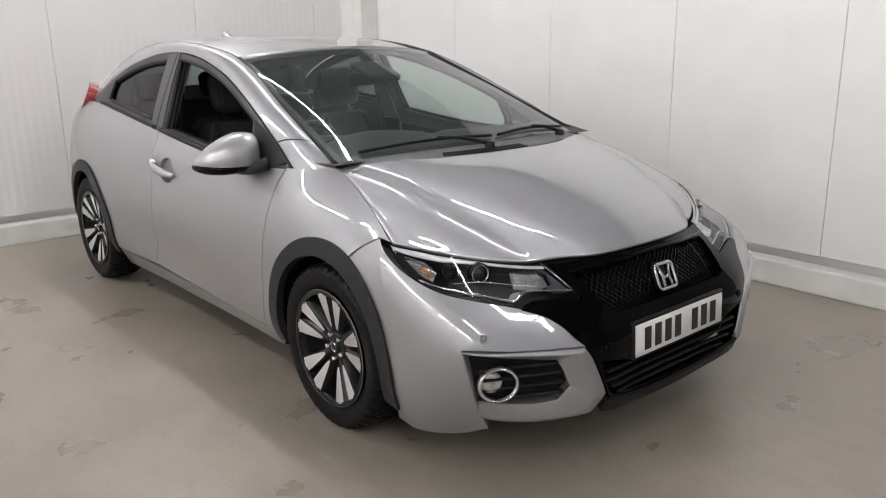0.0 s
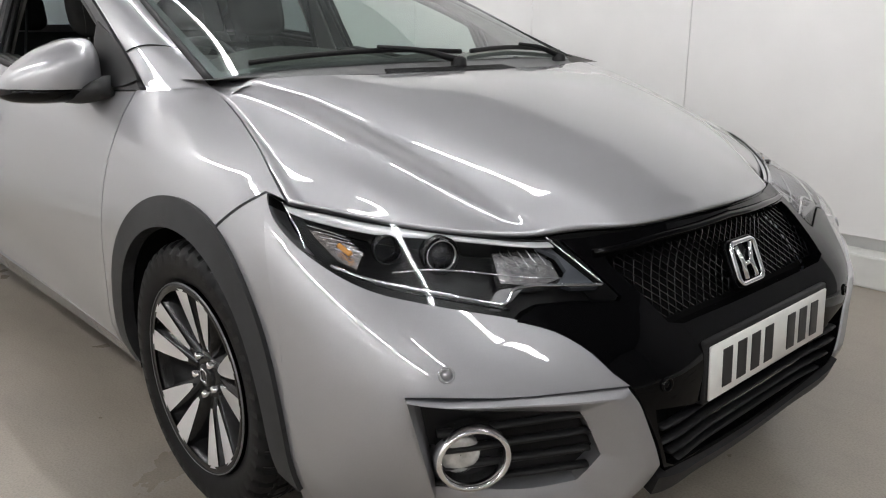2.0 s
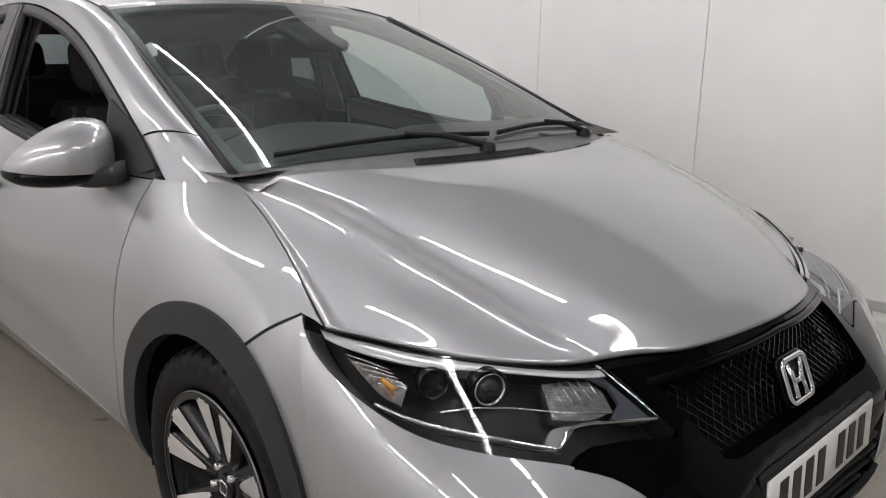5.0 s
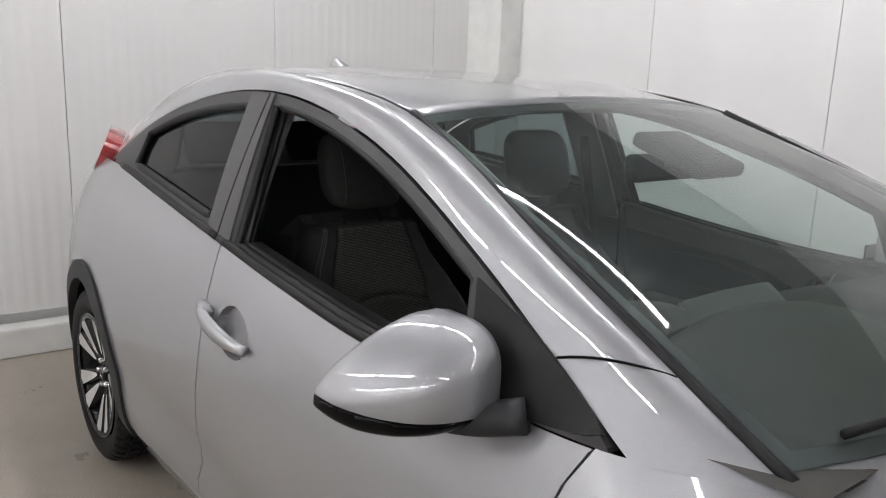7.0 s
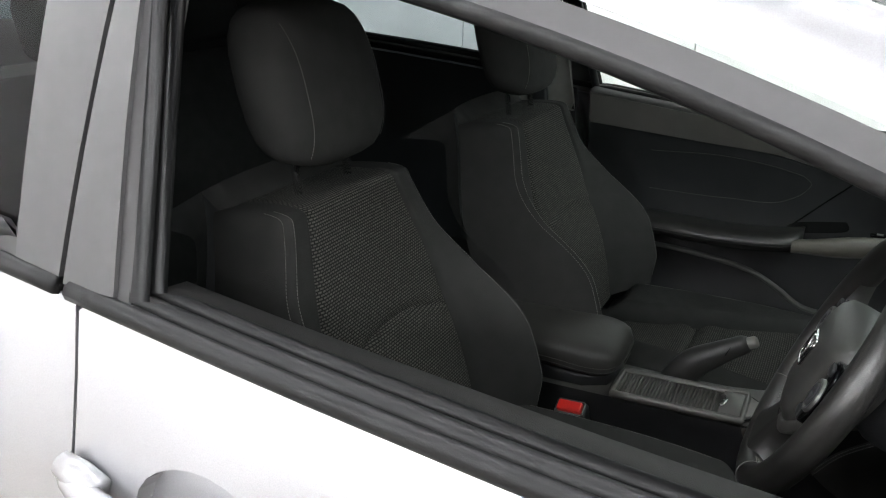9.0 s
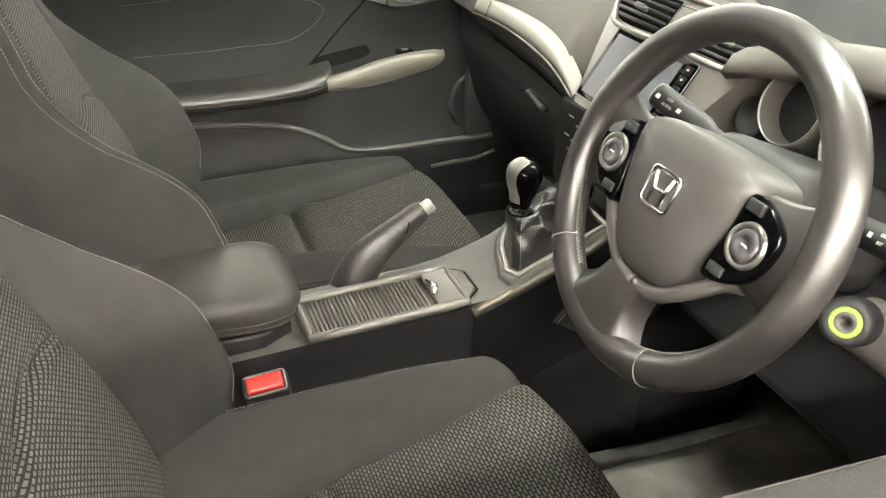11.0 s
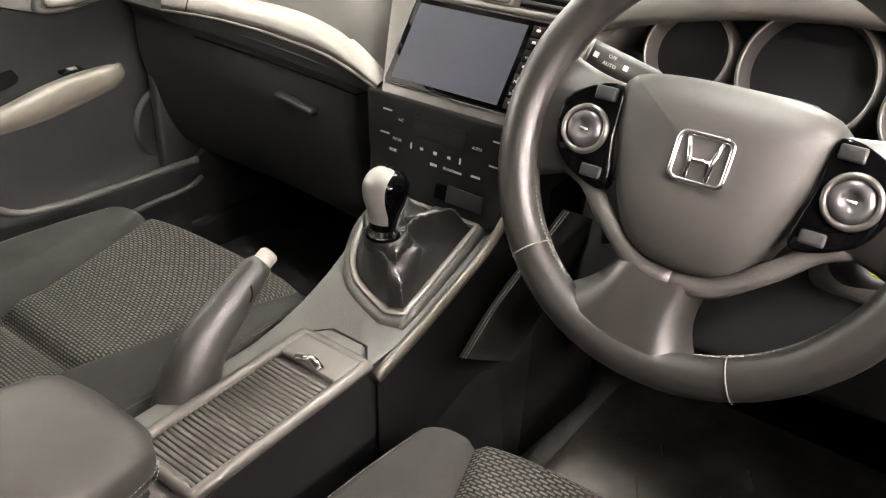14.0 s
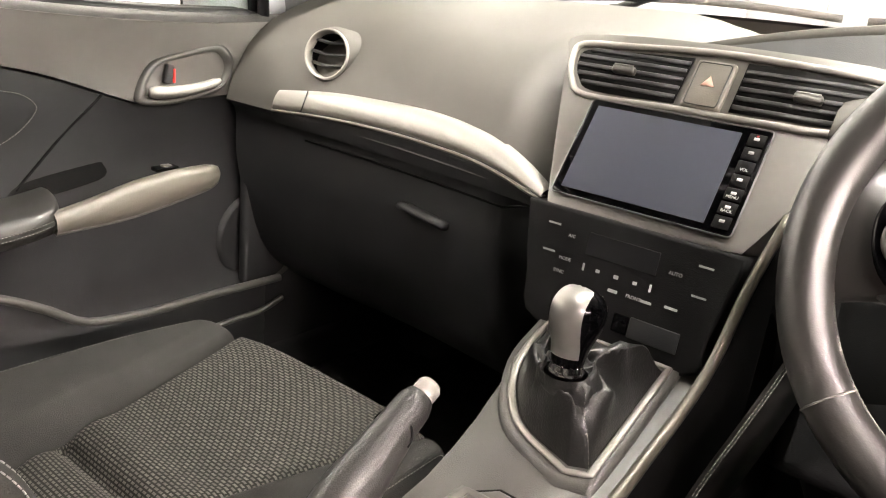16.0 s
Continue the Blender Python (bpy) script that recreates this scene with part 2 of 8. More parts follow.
def tube(pts, r, sides=10, closed=False, flat=1.0, up=(0, 0, 1)):
    """A bmesh tube along pts; r a number or one per point; flat squashes it along up."""
    pts = np.asarray(pts, float)
    k = len(pts)
    rs = np.broadcast_to(np.asarray(r, float), (k,))
    bm = bmesh.new()
    rings = []
    for i in range(k):
        a = pts[(i - 1) % k] if closed or i else pts[i]
        b = pts[(i + 1) % k] if closed or i < k - 1 else pts[i]
        t = Vector((b - a).tolist()).normalized()
        u = Vector(up)
        s = t.cross(u)
        if s.length < 1e-4:
            s = t.cross(Vector((1, 0.01, 0)))
        s.normalize()
        w = s.cross(t)
        rings.append([bm.verts.new(Vector(pts[i].tolist()) + float(rs[i]) * (math.cos(q) * s + math.sin(q) * w * flat)) for q in [2 * math.pi * j / sides for j in range(sides)]])
    for i in range(k if closed else k - 1):
        A, B = rings[i], rings[(i + 1) % k]
        for j in range(sides):
            bm.faces.new((A[j], A[(j + 1) % sides], B[(j + 1) % sides], B[j]))
    if not closed:
        bm.faces.new(rings[0][::-1])
        bm.faces.new(rings[-1])
    bmesh.ops.recalc_face_normals(bm, faces=bm.faces)
    return bm


def revolve(profile, n=48, axis="y", center=(0, 0, 0)):
    """A bmesh turned from a profile of (along, radius)."""
    bm = bmesh.new()
    rings = []
    for a, r in profile:
        ring = []
        for j in range(n):
            q = 2 * math.pi * j / n
            c, s = r * math.cos(q), r * math.sin(q)
            p = {"y": (c, a, s), "x": (a, c, s), "z": (c, s, a)}[axis]
            ring.append(bm.verts.new(Vector(p) + Vector(center)))
        rings.append(ring)
    for A, B in zip(rings, rings[1:]):
        for j in range(n):
            bm.faces.new((A[j], A[(j + 1) % n], B[(j + 1) % n], B[j]))
    bmesh.ops.recalc_face_normals(bm, faces=bm.faces)
    return bm


def box(cx, cy, cz, sx, sy, sz, bevel=0.0, seg=2, turn=None):
    bm = bmesh.new()
    bmesh.ops.create_cube(bm, size=1)
    bmesh.ops.scale(bm, vec=(sx, sy, sz), verts=bm.verts)
    if bevel:
        bmesh.ops.bevel(bm, geom=bm.edges[:], offset=bevel, segments=seg, affect="EDGES", profile=0.6)
    if turn is not None:
        bmesh.ops.transform(bm, matrix=turn, verts=bm.verts)
    bmesh.ops.translate(bm, vec=(cx, cy, cz), verts=bm.verts)
    return bm


def prism(outline, depth, M, bevel=0.0, h=None):
    """A plate from an outline in its own plane (z up the thickness), set by the matrix M."""
    bm = bmesh.new()
    vs = [bm.verts.new((p[0], p[1], 0)) for p in outline]
    f = bm.faces.new(vs)
    r = bmesh.ops.extrude_face_region(bm, geom=[f])
    top = [g for g in r["geom"] if isinstance(g, bmesh.types.BMVert)]
    bmesh.ops.translate(bm, vec=(0, 0, depth), verts=top)
    bmesh.ops.recalc_face_normals(bm, faces=bm.faces)
    if bevel:
        tops = [e for e in bm.edges if all(v in set(top) for v in e.verts)]
        bmesh.ops.bevel(bm, geom=tops, offset=bevel, segments=2, affect="EDGES", profile=0.6)
    bmesh.ops.transform(bm, matrix=M, verts=bm.verts)
    return bm


def merged(*bms):
    out = bmesh.new()
    for b in bms:
        me = bpy.data.meshes.new("tmp")
        b.to_mesh(me)
        b.free()
        out.from_mesh(me)
        bpy.data.meshes.remove(me)
    return out

# ---- room ----
WALL = material("white_wall_panel", (0.82, 0.81, 0.80), 0.38, 0, 0.15, 0.03, 3, 0.04, 40, rough_vary=0.08)
WALL_KERB = material("painted_kerb", (0.76, 0.76, 0.73), 0.5, 0, 0, 0.06, 8, 0.1, 60)
FLOOR = material("painted_concrete", (0.335, 0.295, 0.246), 0.34, 0, 0.12, 0.10, 2.6, 0.08, 90, rough_vary=0.10)


def scuffed(m):
    """Adds small dark specks, drag marks and a few drips to a floor material."""
    nt = m.node_tree
    b = nt.nodes["Principled BSDF"]
    tc = nt.nodes.new("ShaderNodeTexCoord")
    src = b.inputs["Base Color"].links[0].from_socket
    for scale, stretch, lo, hi, dark in ((26.0, (1, 1, 1), 0.64, 0.90, 0.88), (7.0, (1.0, 2.2, 1), 0.50, 0.95, 0.86), (90.0, (1, 1, 1), 0.68, 0.74, 0.75), (1.3, (1, 1, 1), 0.45, 0.75, 0.86), (170.0, (1, 1, 1), 0.40, 0.66, 0.80)):
        mp = nt.nodes.new("ShaderNodeMapping")
        mp.inputs["Scale"].default_value = stretch
        mp.inputs["Rotation"].default_value = (0, 0, scale * 0.37)
        nz = nt.nodes.new("ShaderNodeTexNoise")
        nz.inputs["Scale"].default_value = scale
        nz.inputs["Detail"].default_value = 4
        rg = nt.nodes.new("ShaderNodeMapRange")
        rg.inputs["From Min"].default_value, rg.inputs["From Max"].default_value = lo, hi
        rg.inputs["To Min"].default_value, rg.inputs["To Max"].default_value = 1.0, dark
        sc = nt.nodes.new("ShaderNodeVectorMath")
        sc.operation = "SCALE"
        nt.links.new(tc.outputs["Object"], mp.inputs["Vector"])
        nt.links.new(mp.outputs[0], nz.inputs["Vector"])
        nt.links.new(nz.outputs["Fac"], rg.inputs["Value"])
        nt.links.new(src, sc.inputs[0])
        nt.links.new(rg.outputs[0], sc.inputs["Scale"])
        src = sc.outputs[0]
    nt.links.new(src, b.inputs["Base Color"])


scuffed(FLOOR)
CEIL = material("grey_ceiling", (0.19, 0.19, 0.195), 0.7, 0, 0, 0.08, 4)
BATTEN = material("white_batten", (0.75, 0.75, 0.74), 0.5, 0, 0, 0.03, 10)
TUBE = emitter("lit_tube", (1.0, 0.985, 0.97), 54.0)
# darkened so the gloss black nose reflects a dark front, not white wall
DIM_WALL = material("reflection_dark_panel", (0.22, 0.22, 0.225), 0.5, 0, 0, 0.05, 3, 0.05, 40)

X_BACK, Y_LEFT, X_FRONT, Y_RIGHT, HIGH = -3.93, 2.06, 5.2, -5.9, 3.0


def structure(name, bm, mat, label, category):
    return tagged(part(name, bm, mat, None, "", False), label, category, "", "structure")


structure("floor", box((X_BACK + X_FRONT) / 2, (Y_LEFT + Y_RIGHT) / 2, -0.05, X_FRONT - X_BACK + 0.6, Y_LEFT - Y_RIGHT + 0.6, 0.1), FLOOR,
          "grey-brown painted concrete floor with faint scuffs and stains", "floor")
structure("ceiling", box((X_BACK + X_FRONT) / 2, (Y_LEFT + Y_RIGHT) / 2, HIGH + 0.05, X_FRONT - X_BACK + 0.6, Y_LEFT - Y_RIGHT + 0.6, 0.1), CEIL,
          "dark grey ceiling above the photo bay", "ceiling")


def ribbed_wall():
    """The wall paint with narrow pressed ribs that run up the panels."""
    m = material("ribbed_wall_panel", (0.80, 0.79, 0.78), 0.36, 0, 0.15)
    nt = m.node_tree
    tc = nt.nodes.new("ShaderNodeTexCoord")
    wv = nt.nodes.new("ShaderNodeTexWave")
    wv.wave_type, wv.bands_direction = "BANDS", "X"
    wv.inputs["Scale"].default_value = 5.2
    wv.inputs["Distortion"].default_value = 0.4
    nz = nt.nodes.new("ShaderNodeTexNoise")
    nz.inputs["Scale"].default_value = 1.5
    mp = nt.nodes.new("ShaderNodeMapping")
    mp.inputs["Scale"].default_value = (26, 1, 0.5)
    mu = nt.nodes.new("ShaderNodeMath")
    mu.operation = "MULTIPLY"
    bp = nt.nodes.new("ShaderNodeBump")
    bp.inputs["Strength"].default_value = 0.55
    bp.inputs["Distance"].default_value = 0.004
    nt.links.new(tc.outputs["Object"], wv.inputs["Vector"])
    nt.links.new(tc.outputs["Object"], mp.inputs["Vector"])
    nt.links.new(mp.outputs[0], nz.inputs["Vector"])
    nt.links.new(wv.outputs["Fac"], mu.inputs[0])
    nt.links.new(nz.outputs["Fac"], mu.inputs[1])
    nt.links.new(mu.outputs[0], bp.inputs["Height"])
    nt.links.new(bp.outputs[0], nt.nodes["Principled BSDF"].inputs["Normal"])
    return m


RIBBED = ribbed_wall()


def wall(name, x0, y0, x1, y1, label, seams, width=1.17):
    """A wall of insulated panels with narrow joints, on a kerb."""
    w = thing(name, x0, y0, 0, label, "wall", "", "structure")
    L = math.hypot(x1 - x0, y1 - y0)
    w.matrix_basis = Matrix.Translation((x0, y0, 0)) @ Matrix.Rotation(math.atan2(y1 - y0, x1 - x0), 4, "Z")
    edges = [0] + list(seams) + [L]
    me = None
    part("backing", box(L / 2, 0.10, HIGH / 2, L, 0.08, HIGH), WALL, w, "", False)
    for a, b in zip(edges, edges[1:]):
        # front and far left panels are darkened to keep the nose's reflections dark
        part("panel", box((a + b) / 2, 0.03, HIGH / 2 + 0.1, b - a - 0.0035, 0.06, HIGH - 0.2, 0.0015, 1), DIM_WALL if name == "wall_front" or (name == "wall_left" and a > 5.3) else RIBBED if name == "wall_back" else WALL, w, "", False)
    kb = box(L / 2, -0.02, 0.072, L, 0.12, 0.145, 0.012, 2)
    part("kerb", kb, WALL_KERB, w, "white painted concrete kerb", False)
    return w


def even(L, first, step):
    return [first + step * i for i in range(int((L - first) / step) + 1) if first + step * i < L - 0.1]


wall("wall_left", X_BACK, Y_LEFT, X_FRONT, Y_LEFT, "white insulated wall panels with narrow vertical joints", even(9.2, 0.33, 1.02))
wall("wall_back", X_BACK, Y_RIGHT, X_BACK, Y_LEFT, "white ribbed wall panels behind the car", even(7.8, 0.9, 1.1))
wall("wall_right", X_FRONT, Y_RIGHT, X_BACK, Y_RIGHT, "white wall panels of the photo bay", even(9.2, 0.6, 1.1))
wall("wall_front", X_FRONT, Y_LEFT, X_FRONT, Y_RIGHT, "panels closing the front of the bay, darkened for the reflections", even(7.8, 0.6, 1.1))
structure("corner_column", box(X_BACK + 0.155, Y_LEFT - 0.09, HIGH / 2, 0.33, 0.18, HIGH, 0.006), WALL_KERB, "white boxed corner column", "column")


def ceiling_light(x0, y, length, group):
    t = thing("ceiling_light", x0, y, HIGH, "long fluorescent batten light on the ceiling", "ceiling light", group)
    part("housing", box(length / 2, 0, -0.03, length, 0.09, 0.06, 0.008), BATTEN, t)
    part("tube", tube([(0.005, 0, -0.085), (length - 0.005, 0, -0.085)], 0.028, 12), TUBE, t, "lit white tube")


# row y -5.25 is added to light the cabin through the driver's window
for ly in (-5.25, -2.7, -0.15):
    for lx, span in ((-3.88, 1.18), (-2.42, 1.82), (-0.16, 1.52), (1.80, 1.52), (3.55, 1.52)):
        if ly == -2.7 and -1 < lx < 1:
            continue
        ceiling_light(lx, ly, span, "rows of ceiling lights")

# ---- car body surfaces (x ahead from the front axle, a = distance from the middle line) ----
R_ARCH, R_CLAD, HUB_Z, WB = 0.352, 0.418, 0.317, 2.605
SIDE = [  # rows of (x, a, z) from the sill up to the belt
    [(-3.4, 0.66, 0.30), (-3.0, 0.80, 0.22), (-2.6, 0.82, 0.20), (-1.6, 0.80, 0.185), (-0.5, 0.80, 0.185), (0, 0.82, 0.18), (0.46, 0.82, 0.16)],
    [(-3.4, 0.70, 0.42), (-3.0, 0.835, 0.34), (-2.6, 0.872, 0.32), (-1.6, 0.850, 0.30), (-0.5, 0.852, 0.30), (0, 0.872, 0.30), (0.46, 0.868, 0.28)],
    [(-3.4, 0.715, 0.54), (-3.0, 0.842, 0.48), (-2.6, 0.884, 0.46), (-1.6, 0.862, 0.44), (-0.5, 0.866, 0.44), (0, 0.884, 0.43), (0.46, 0.882, 0.41)],
    [(-3.4, 0.715, 0.66), (-3.0, 0.840, 0.63), (-2.6, 0.886, 0.62), (-1.6, 0.872, 0.60), (-0.5, 0.868, 0.60), (0, 0.886, 0.58), (0.46, 0.876, 0.53)],
    [(-3.4, 0.705, 0.79), (-3.0, 0.815, 0.79), (-2.6, 0.862, 0.785), (-1.6, 0.850, 0.77), (-0.5, 0.846, 0.75), (0, 0.868, 0.70), (0.46, 0.866, 0.63)],
    [(-3.4, 0.670, 0.92), (-3.0, 0.765, 0.93), (-2.6, 0.806, 0.935), (-1.6, 0.818, 0.895), (-0.5, 0.806, 0.86), (0, 0.822, 0.815), (0.46, 0.846, 0.695)],
    [(-3.4, 0.600, 1.02), (-3.0, 0.680, 1.055), (-2.6, 0.725, 1.06), (-2.2, 0.755, 1.035), (-1.64, 0.775, 0.985), (-1.3, 0.779, 0.950), (-0.95, 0.781, 0.925), (-0.6, 0.778, 0.925), (-0.34, 0.764, 0.938),
     (-0.15, 0.703, 0.955), (0, 0.722, 0.917), (0.17, 0.762, 0.856), (0.345, 0.808, 0.774), (0.46, 0.825, 0.735)],
]
SIDE_F = [hermite([p[0] for p in r], [p[1:] for p in r]) for r in SIDE]
V60 = np.linspace(0, 1, 160)


def side_a(x, z):
    """How far out the body side lies at x and z."""
    x, z = np.asarray(x, float), np.asarray(z, float)
    st = np.array([f(x) for f in SIDE_F])
    cols = np.array([across(st, np.full(len(x), v)) for v in V60])
    a, zz = cols[:, :, 0], cols[:, :, 1]
    i = np.clip((zz < z[None]).sum(0) - 1, 0, len(V60) - 2)
    n = np.arange(len(x))
    t = (z - zz[i, n]) / np.maximum(zz[i + 1, n] - zz[i, n], 1e-6)
    r = a[i, n] + np.clip(t, -3, 3) * (a[i + 1, n] - a[i, n])
    # the sharp line that runs low over the doors and fades at both ends
    cz = 0.40 + 0.10 * np.clip((-0.55 - x) / 1.4, 0, 1.2) ** 1.5
    w = np.clip((-0.5 - x) / 0.4, 0, 1) * np.clip((x + 2.25) / 0.25, 0, 1)
    r = r - 0.016 * w * np.exp(-((z - cz + 0.055) / 0.05) ** 2)
    return r


def side(sign):
    return lambda q: np.c_[q[:, 0], sign * side_a(q[:, 0], q[:, 1]), q[:, 1]]


FRONT = [  # height: x at the middle, x at a = 0.40, corner (x, a), end at the wheel arch (x, a)
    (0.14, 0.84, 0.83, 0.60, 0.74, 0.44, 0.80),
    (0.28, 0.905, 0.905, 0.66, 0.80, 0.43, 0.865),
    (0.40, 0.912, 0.912, 0.695, 0.825, 0.42, 0.885),
    (0.52, 0.905, 0.898, 0.695, 0.825, 0.41, 0.888),
    (0.62, 0.834, 0.800, 0.65, 0.80, 0.375, 0.880),
    (0.71, 0.782, 0.675, 0.490, 0.785, 0.325, 0.868),
    (0.79, 0.712, 0.55, 0.345, 0.785, 0.275, 0.850),
]
FRONT_F = hermite([r[0] for r in FRONT], [r[1:6] for r in FRONT])
FS = np.array([0, 0.2, 0.4, 0.62, 0.8, 1.0])


def front_pt(s, z):
    """The nose: s from 0 at the middle line to 1 at the wheel arch (negative on the car's right)."""
    sg, s = np.where(np.asarray(s) < 0, -1.0, 1.0), np.abs(np.asarray(s, float))
    c = FRONT_F(z)
    xc, x4, xk, ak, xe = c.T
    ae = side_a(xe, z)
    slope = (side_a(xe + 0.004, z) - side_a(xe - 0.004, z)) / 0.008
    am = 0.4 + (ak - 0.4) * 0.56
    P = np.array([[xc, 0 * xc], [xc - 0.22 * (xc - x4), 0 * xc + 0.2], [x4, 0 * xc + 0.4],
                  [x4 + (xk - x4) * 0.50 + 0.012, am], [xk, ak], [xe, ae]])  # (6, 2, n)
    m = np.empty_like(P)
    d = np.diff(P, axis=0) / np.diff(FS)[:, None, None]
    m[0], m[-1] = d[0], d[-1] * 1.0
    m[0, 0] = 0
    m[-1, 1] = m[-1, 0] * slope
    h = np.diff(FS)[:, None, None]
    m[1:-1] = (d[:-1] * h[1:] + d[1:] * h[:-1]) / (h[1:] + h[:-1])
    i = np.clip(np.searchsorted(FS, s) - 1, 0, len(FS) - 2)
    n = np.arange(len(s))
    hh = FS[i + 1] - FS[i]
    t = (s - FS[i]) / hh
    r = ((2 * t**3 - 3 * t**2 + 1) * P[i, :, n].T + (t**3 - 2 * t**2 + t) * hh * m[i, :, n].T
         + (-2 * t**3 + 3 * t**2) * P[i + 1, :, n].T + (t**3 - t**2) * hh * m[i + 1, :, n].T)
    return np.c_[r[0], sg * r[1], z]


def front(q):
    return front_pt(q[:, 0], q[:, 1])


BONNET = [  # rows from the middle out, each from the screen to the nose: (x, y, z)
    [(0.03, 0, 0.985), (0.28, 0, 0.950), (0.54, 0, 0.870), (0.71, 0, 0.790), (0.795, 0, 0.726)],
    [(0.0, 0.31, 0.984), (0.24, 0.30, 0.945), (0.49, 0.28, 0.862), (0.665, 0.265, 0.780), (0.752, 0.258, 0.716)],
    [(-0.055, 0.585, 0.9755), (0.132, 0.537, 0.9365), (0.338, 0.500, 0.8735), (0.518, 0.455, 0.8035), (0.675, 0.400, 0.7110)],
    [(-0.068, 0.632, 0.969), (0.12, 0.583, 0.927), (0.32, 0.543, 0.862), (0.50, 0.495, 0.791), (0.655, 0.436, 0.708)],
    [(-0.072, 0.655, 0.958), (0.115, 0.609, 0.912), (0.312, 0.571, 0.845), (0.489, 0.526, 0.775), (0.632, 0.485, 0.710)],
    [(-0.110, 0.682, 0.953), (0.045, 0.668, 0.912), (0.225, 0.675, 0.850), (0.41, 0.668, 0.784), (0.522, 0.650, 0.734)],
    [(x, float(q[0]) - 0.003, float(q[1]) + 0.001) for x in (-0.148, -0.02, 0.125, 0.25, 0.343) for q in SIDE_F[6](np.array([x]))],
]
BV = [0, 0.38, 0.72, 0.78, 0.82, 0.915, 1.0]
BONNET_F = [hermite(np.linspace(0, 1, len(r)), r) for r in BONNET]


def smooth_step(x, a, b):
    t = np.clip((x - a) / (b - a), 0, 1)
    return t * t * (3 - 2 * t)


def bonnet(q):
    """u from the screen to the nose, v from -1 to 1 across."""
    u, v = q[:, 0], q[:, 1]
    st = np.array([f(u) for f in BONNET_F])
    out = np.empty((len(u), 3))
    full = np.concatenate([st[:0:-1] * [1, -1, 1], st])
    kn = np.r_[-np.array(BV[:0:-1]), BV]
    for k in range(len(u)):
        out[k] = hermite(kn, full[:, k])([v[k]])[0]
    a = np.abs(v)
    fold = smooth_step(a, 0.60, 0.786) - 2 * smooth_step(a, 0.786, 0.812) + smooth_step(a, 0.812, 0.93)
    out[:, 2] += 0.0042 * fold * smooth_step(u, 0.0, 0.25) * (1 - smooth_step(u, 0.86, 1.0))
    return out


REAR_U = hermite([0, 0.2, 0.3, 0.45, 0.58, 0.69, 0.76, 0.85, 1.0], [0.063, 0.063, 0.060, 0.051, 0.038, 0.016, 0.004, 0.004, 0.004])


def bonnet_lid(q):
    """The bonnet from its rear edge (0) to the nose (1)."""
    r = REAR_U(np.abs(q[:, 1]))
    return bonnet(np.c_[r + (0.997 - r) * q[:, 0], q[:, 1]])


R1 = hermite(*zip(*[(-p[0], p) for p in [(-0.145, 0.700, 0.958), (-0.55, 0.647, 1.121), (-1.11, 0.568, 1.333),
             (-1.6, 0.554, 1.396), (-2.2, 0.53, 1.394), (-2.75, 0.475, 1.305), (-3.1, 0.435, 1.215)]]))
R2 = hermite(*zip(*[(-p[0], p) for p in [(-0.34, 0.764, 0.940), (-0.684, 0.717, 1.116), (-1.15, 0.645, 1.280),
             (-1.64, 0.618, 1.358), (-2.05, 0.632, 1.328), (-2.45, 0.670, 1.222), (-2.8, 0.712, 1.058)]]))


def belt_z(x):
    return SIDE_F[6](x)[:, 1]


def glass_a(x, z):
    """The side windows: straight from the belt to the door frames' top."""
    b = SIDE_F[6](x)
    t = R2(-x)
    k = (z - b[:, 1]) / np.maximum(t[:, 2] - b[:, 1], 0.02)
    return b[:, 0] + (t[:, 1] - b[:, 0]) * k + 0.012 * np.clip(k * (1 - k), 0, 1) * 4 * 0.6


def house(sign):
    return lambda q: np.c_[q[:, 0], sign * glass_a(q[:, 0], q[:, 1]), q[:, 1]]


# screen and roof: lofts over u along and v across
SCREEN = [[(0.005, 0, 0.990), (-0.50, 0, 1.194), (-1.055, 0, 1.372)],
          [(-0.03, 0.33, 0.987), (-0.53, 0.31, 1.189), (-1.070, 0.28, 1.364)],
          [(-0.105, 0.61, 0.972), (-0.60, 0.575, 1.166), (-1.10, 0.50, 1.344)],
          [(-0.150, 0.695, 0.960), (-0.655, 0.628, 1.158), (-1.112, 0.568, 1.333)]]
ROOF = [[(-1.06, 0, 1.374), (-1.55, 0, 1.420), (-2.2, 0, 1.424), (-2.75, 0, 1.358), (-3.12, 0, 1.272)],
        [(-1.075, 0.28, 1.366), (-1.55, 0.29, 1.416), (-2.2, 0.28, 1.420), (-2.75, 0.27, 1.350), (-3.12, 0.25, 1.262)],
        [(-1.105, 0.50, 1.346), (-1.55, 0.49, 1.404), (-2.2, 0.47, 1.403), (-2.75, 0.415, 1.320), (-3.11, 0.38, 1.232)],
        [(-1.117, 0.566, 1.334), (-1.55, 0.552, 1.393), (-2.2, 0.527, 1.392), (-2.75, 0.473, 1.304), (-3.10, 0.433, 1.214)]]


def loft(rows, knots):
    fs = [hermite(np.linspace(0, 1, len(r)), r) for r in rows]
    kn = np.r_[-np.array(knots[:0:-1]), knots]

    def f(q):
        st = np.array([g(q[:, 0]) for g in fs])
        full = np.concatenate([st[:0:-1] * [1, -1, 1], st])
        return np.array([hermite(kn, full[:, k])([q[k, 1]])[0] for k in range(len(q))])
    return f


screen_s = loft(SCREEN, [0, 0.5, 0.88, 1.0])
roof_s = loft(ROOF, [0, 0.5, 0.88, 1.0])


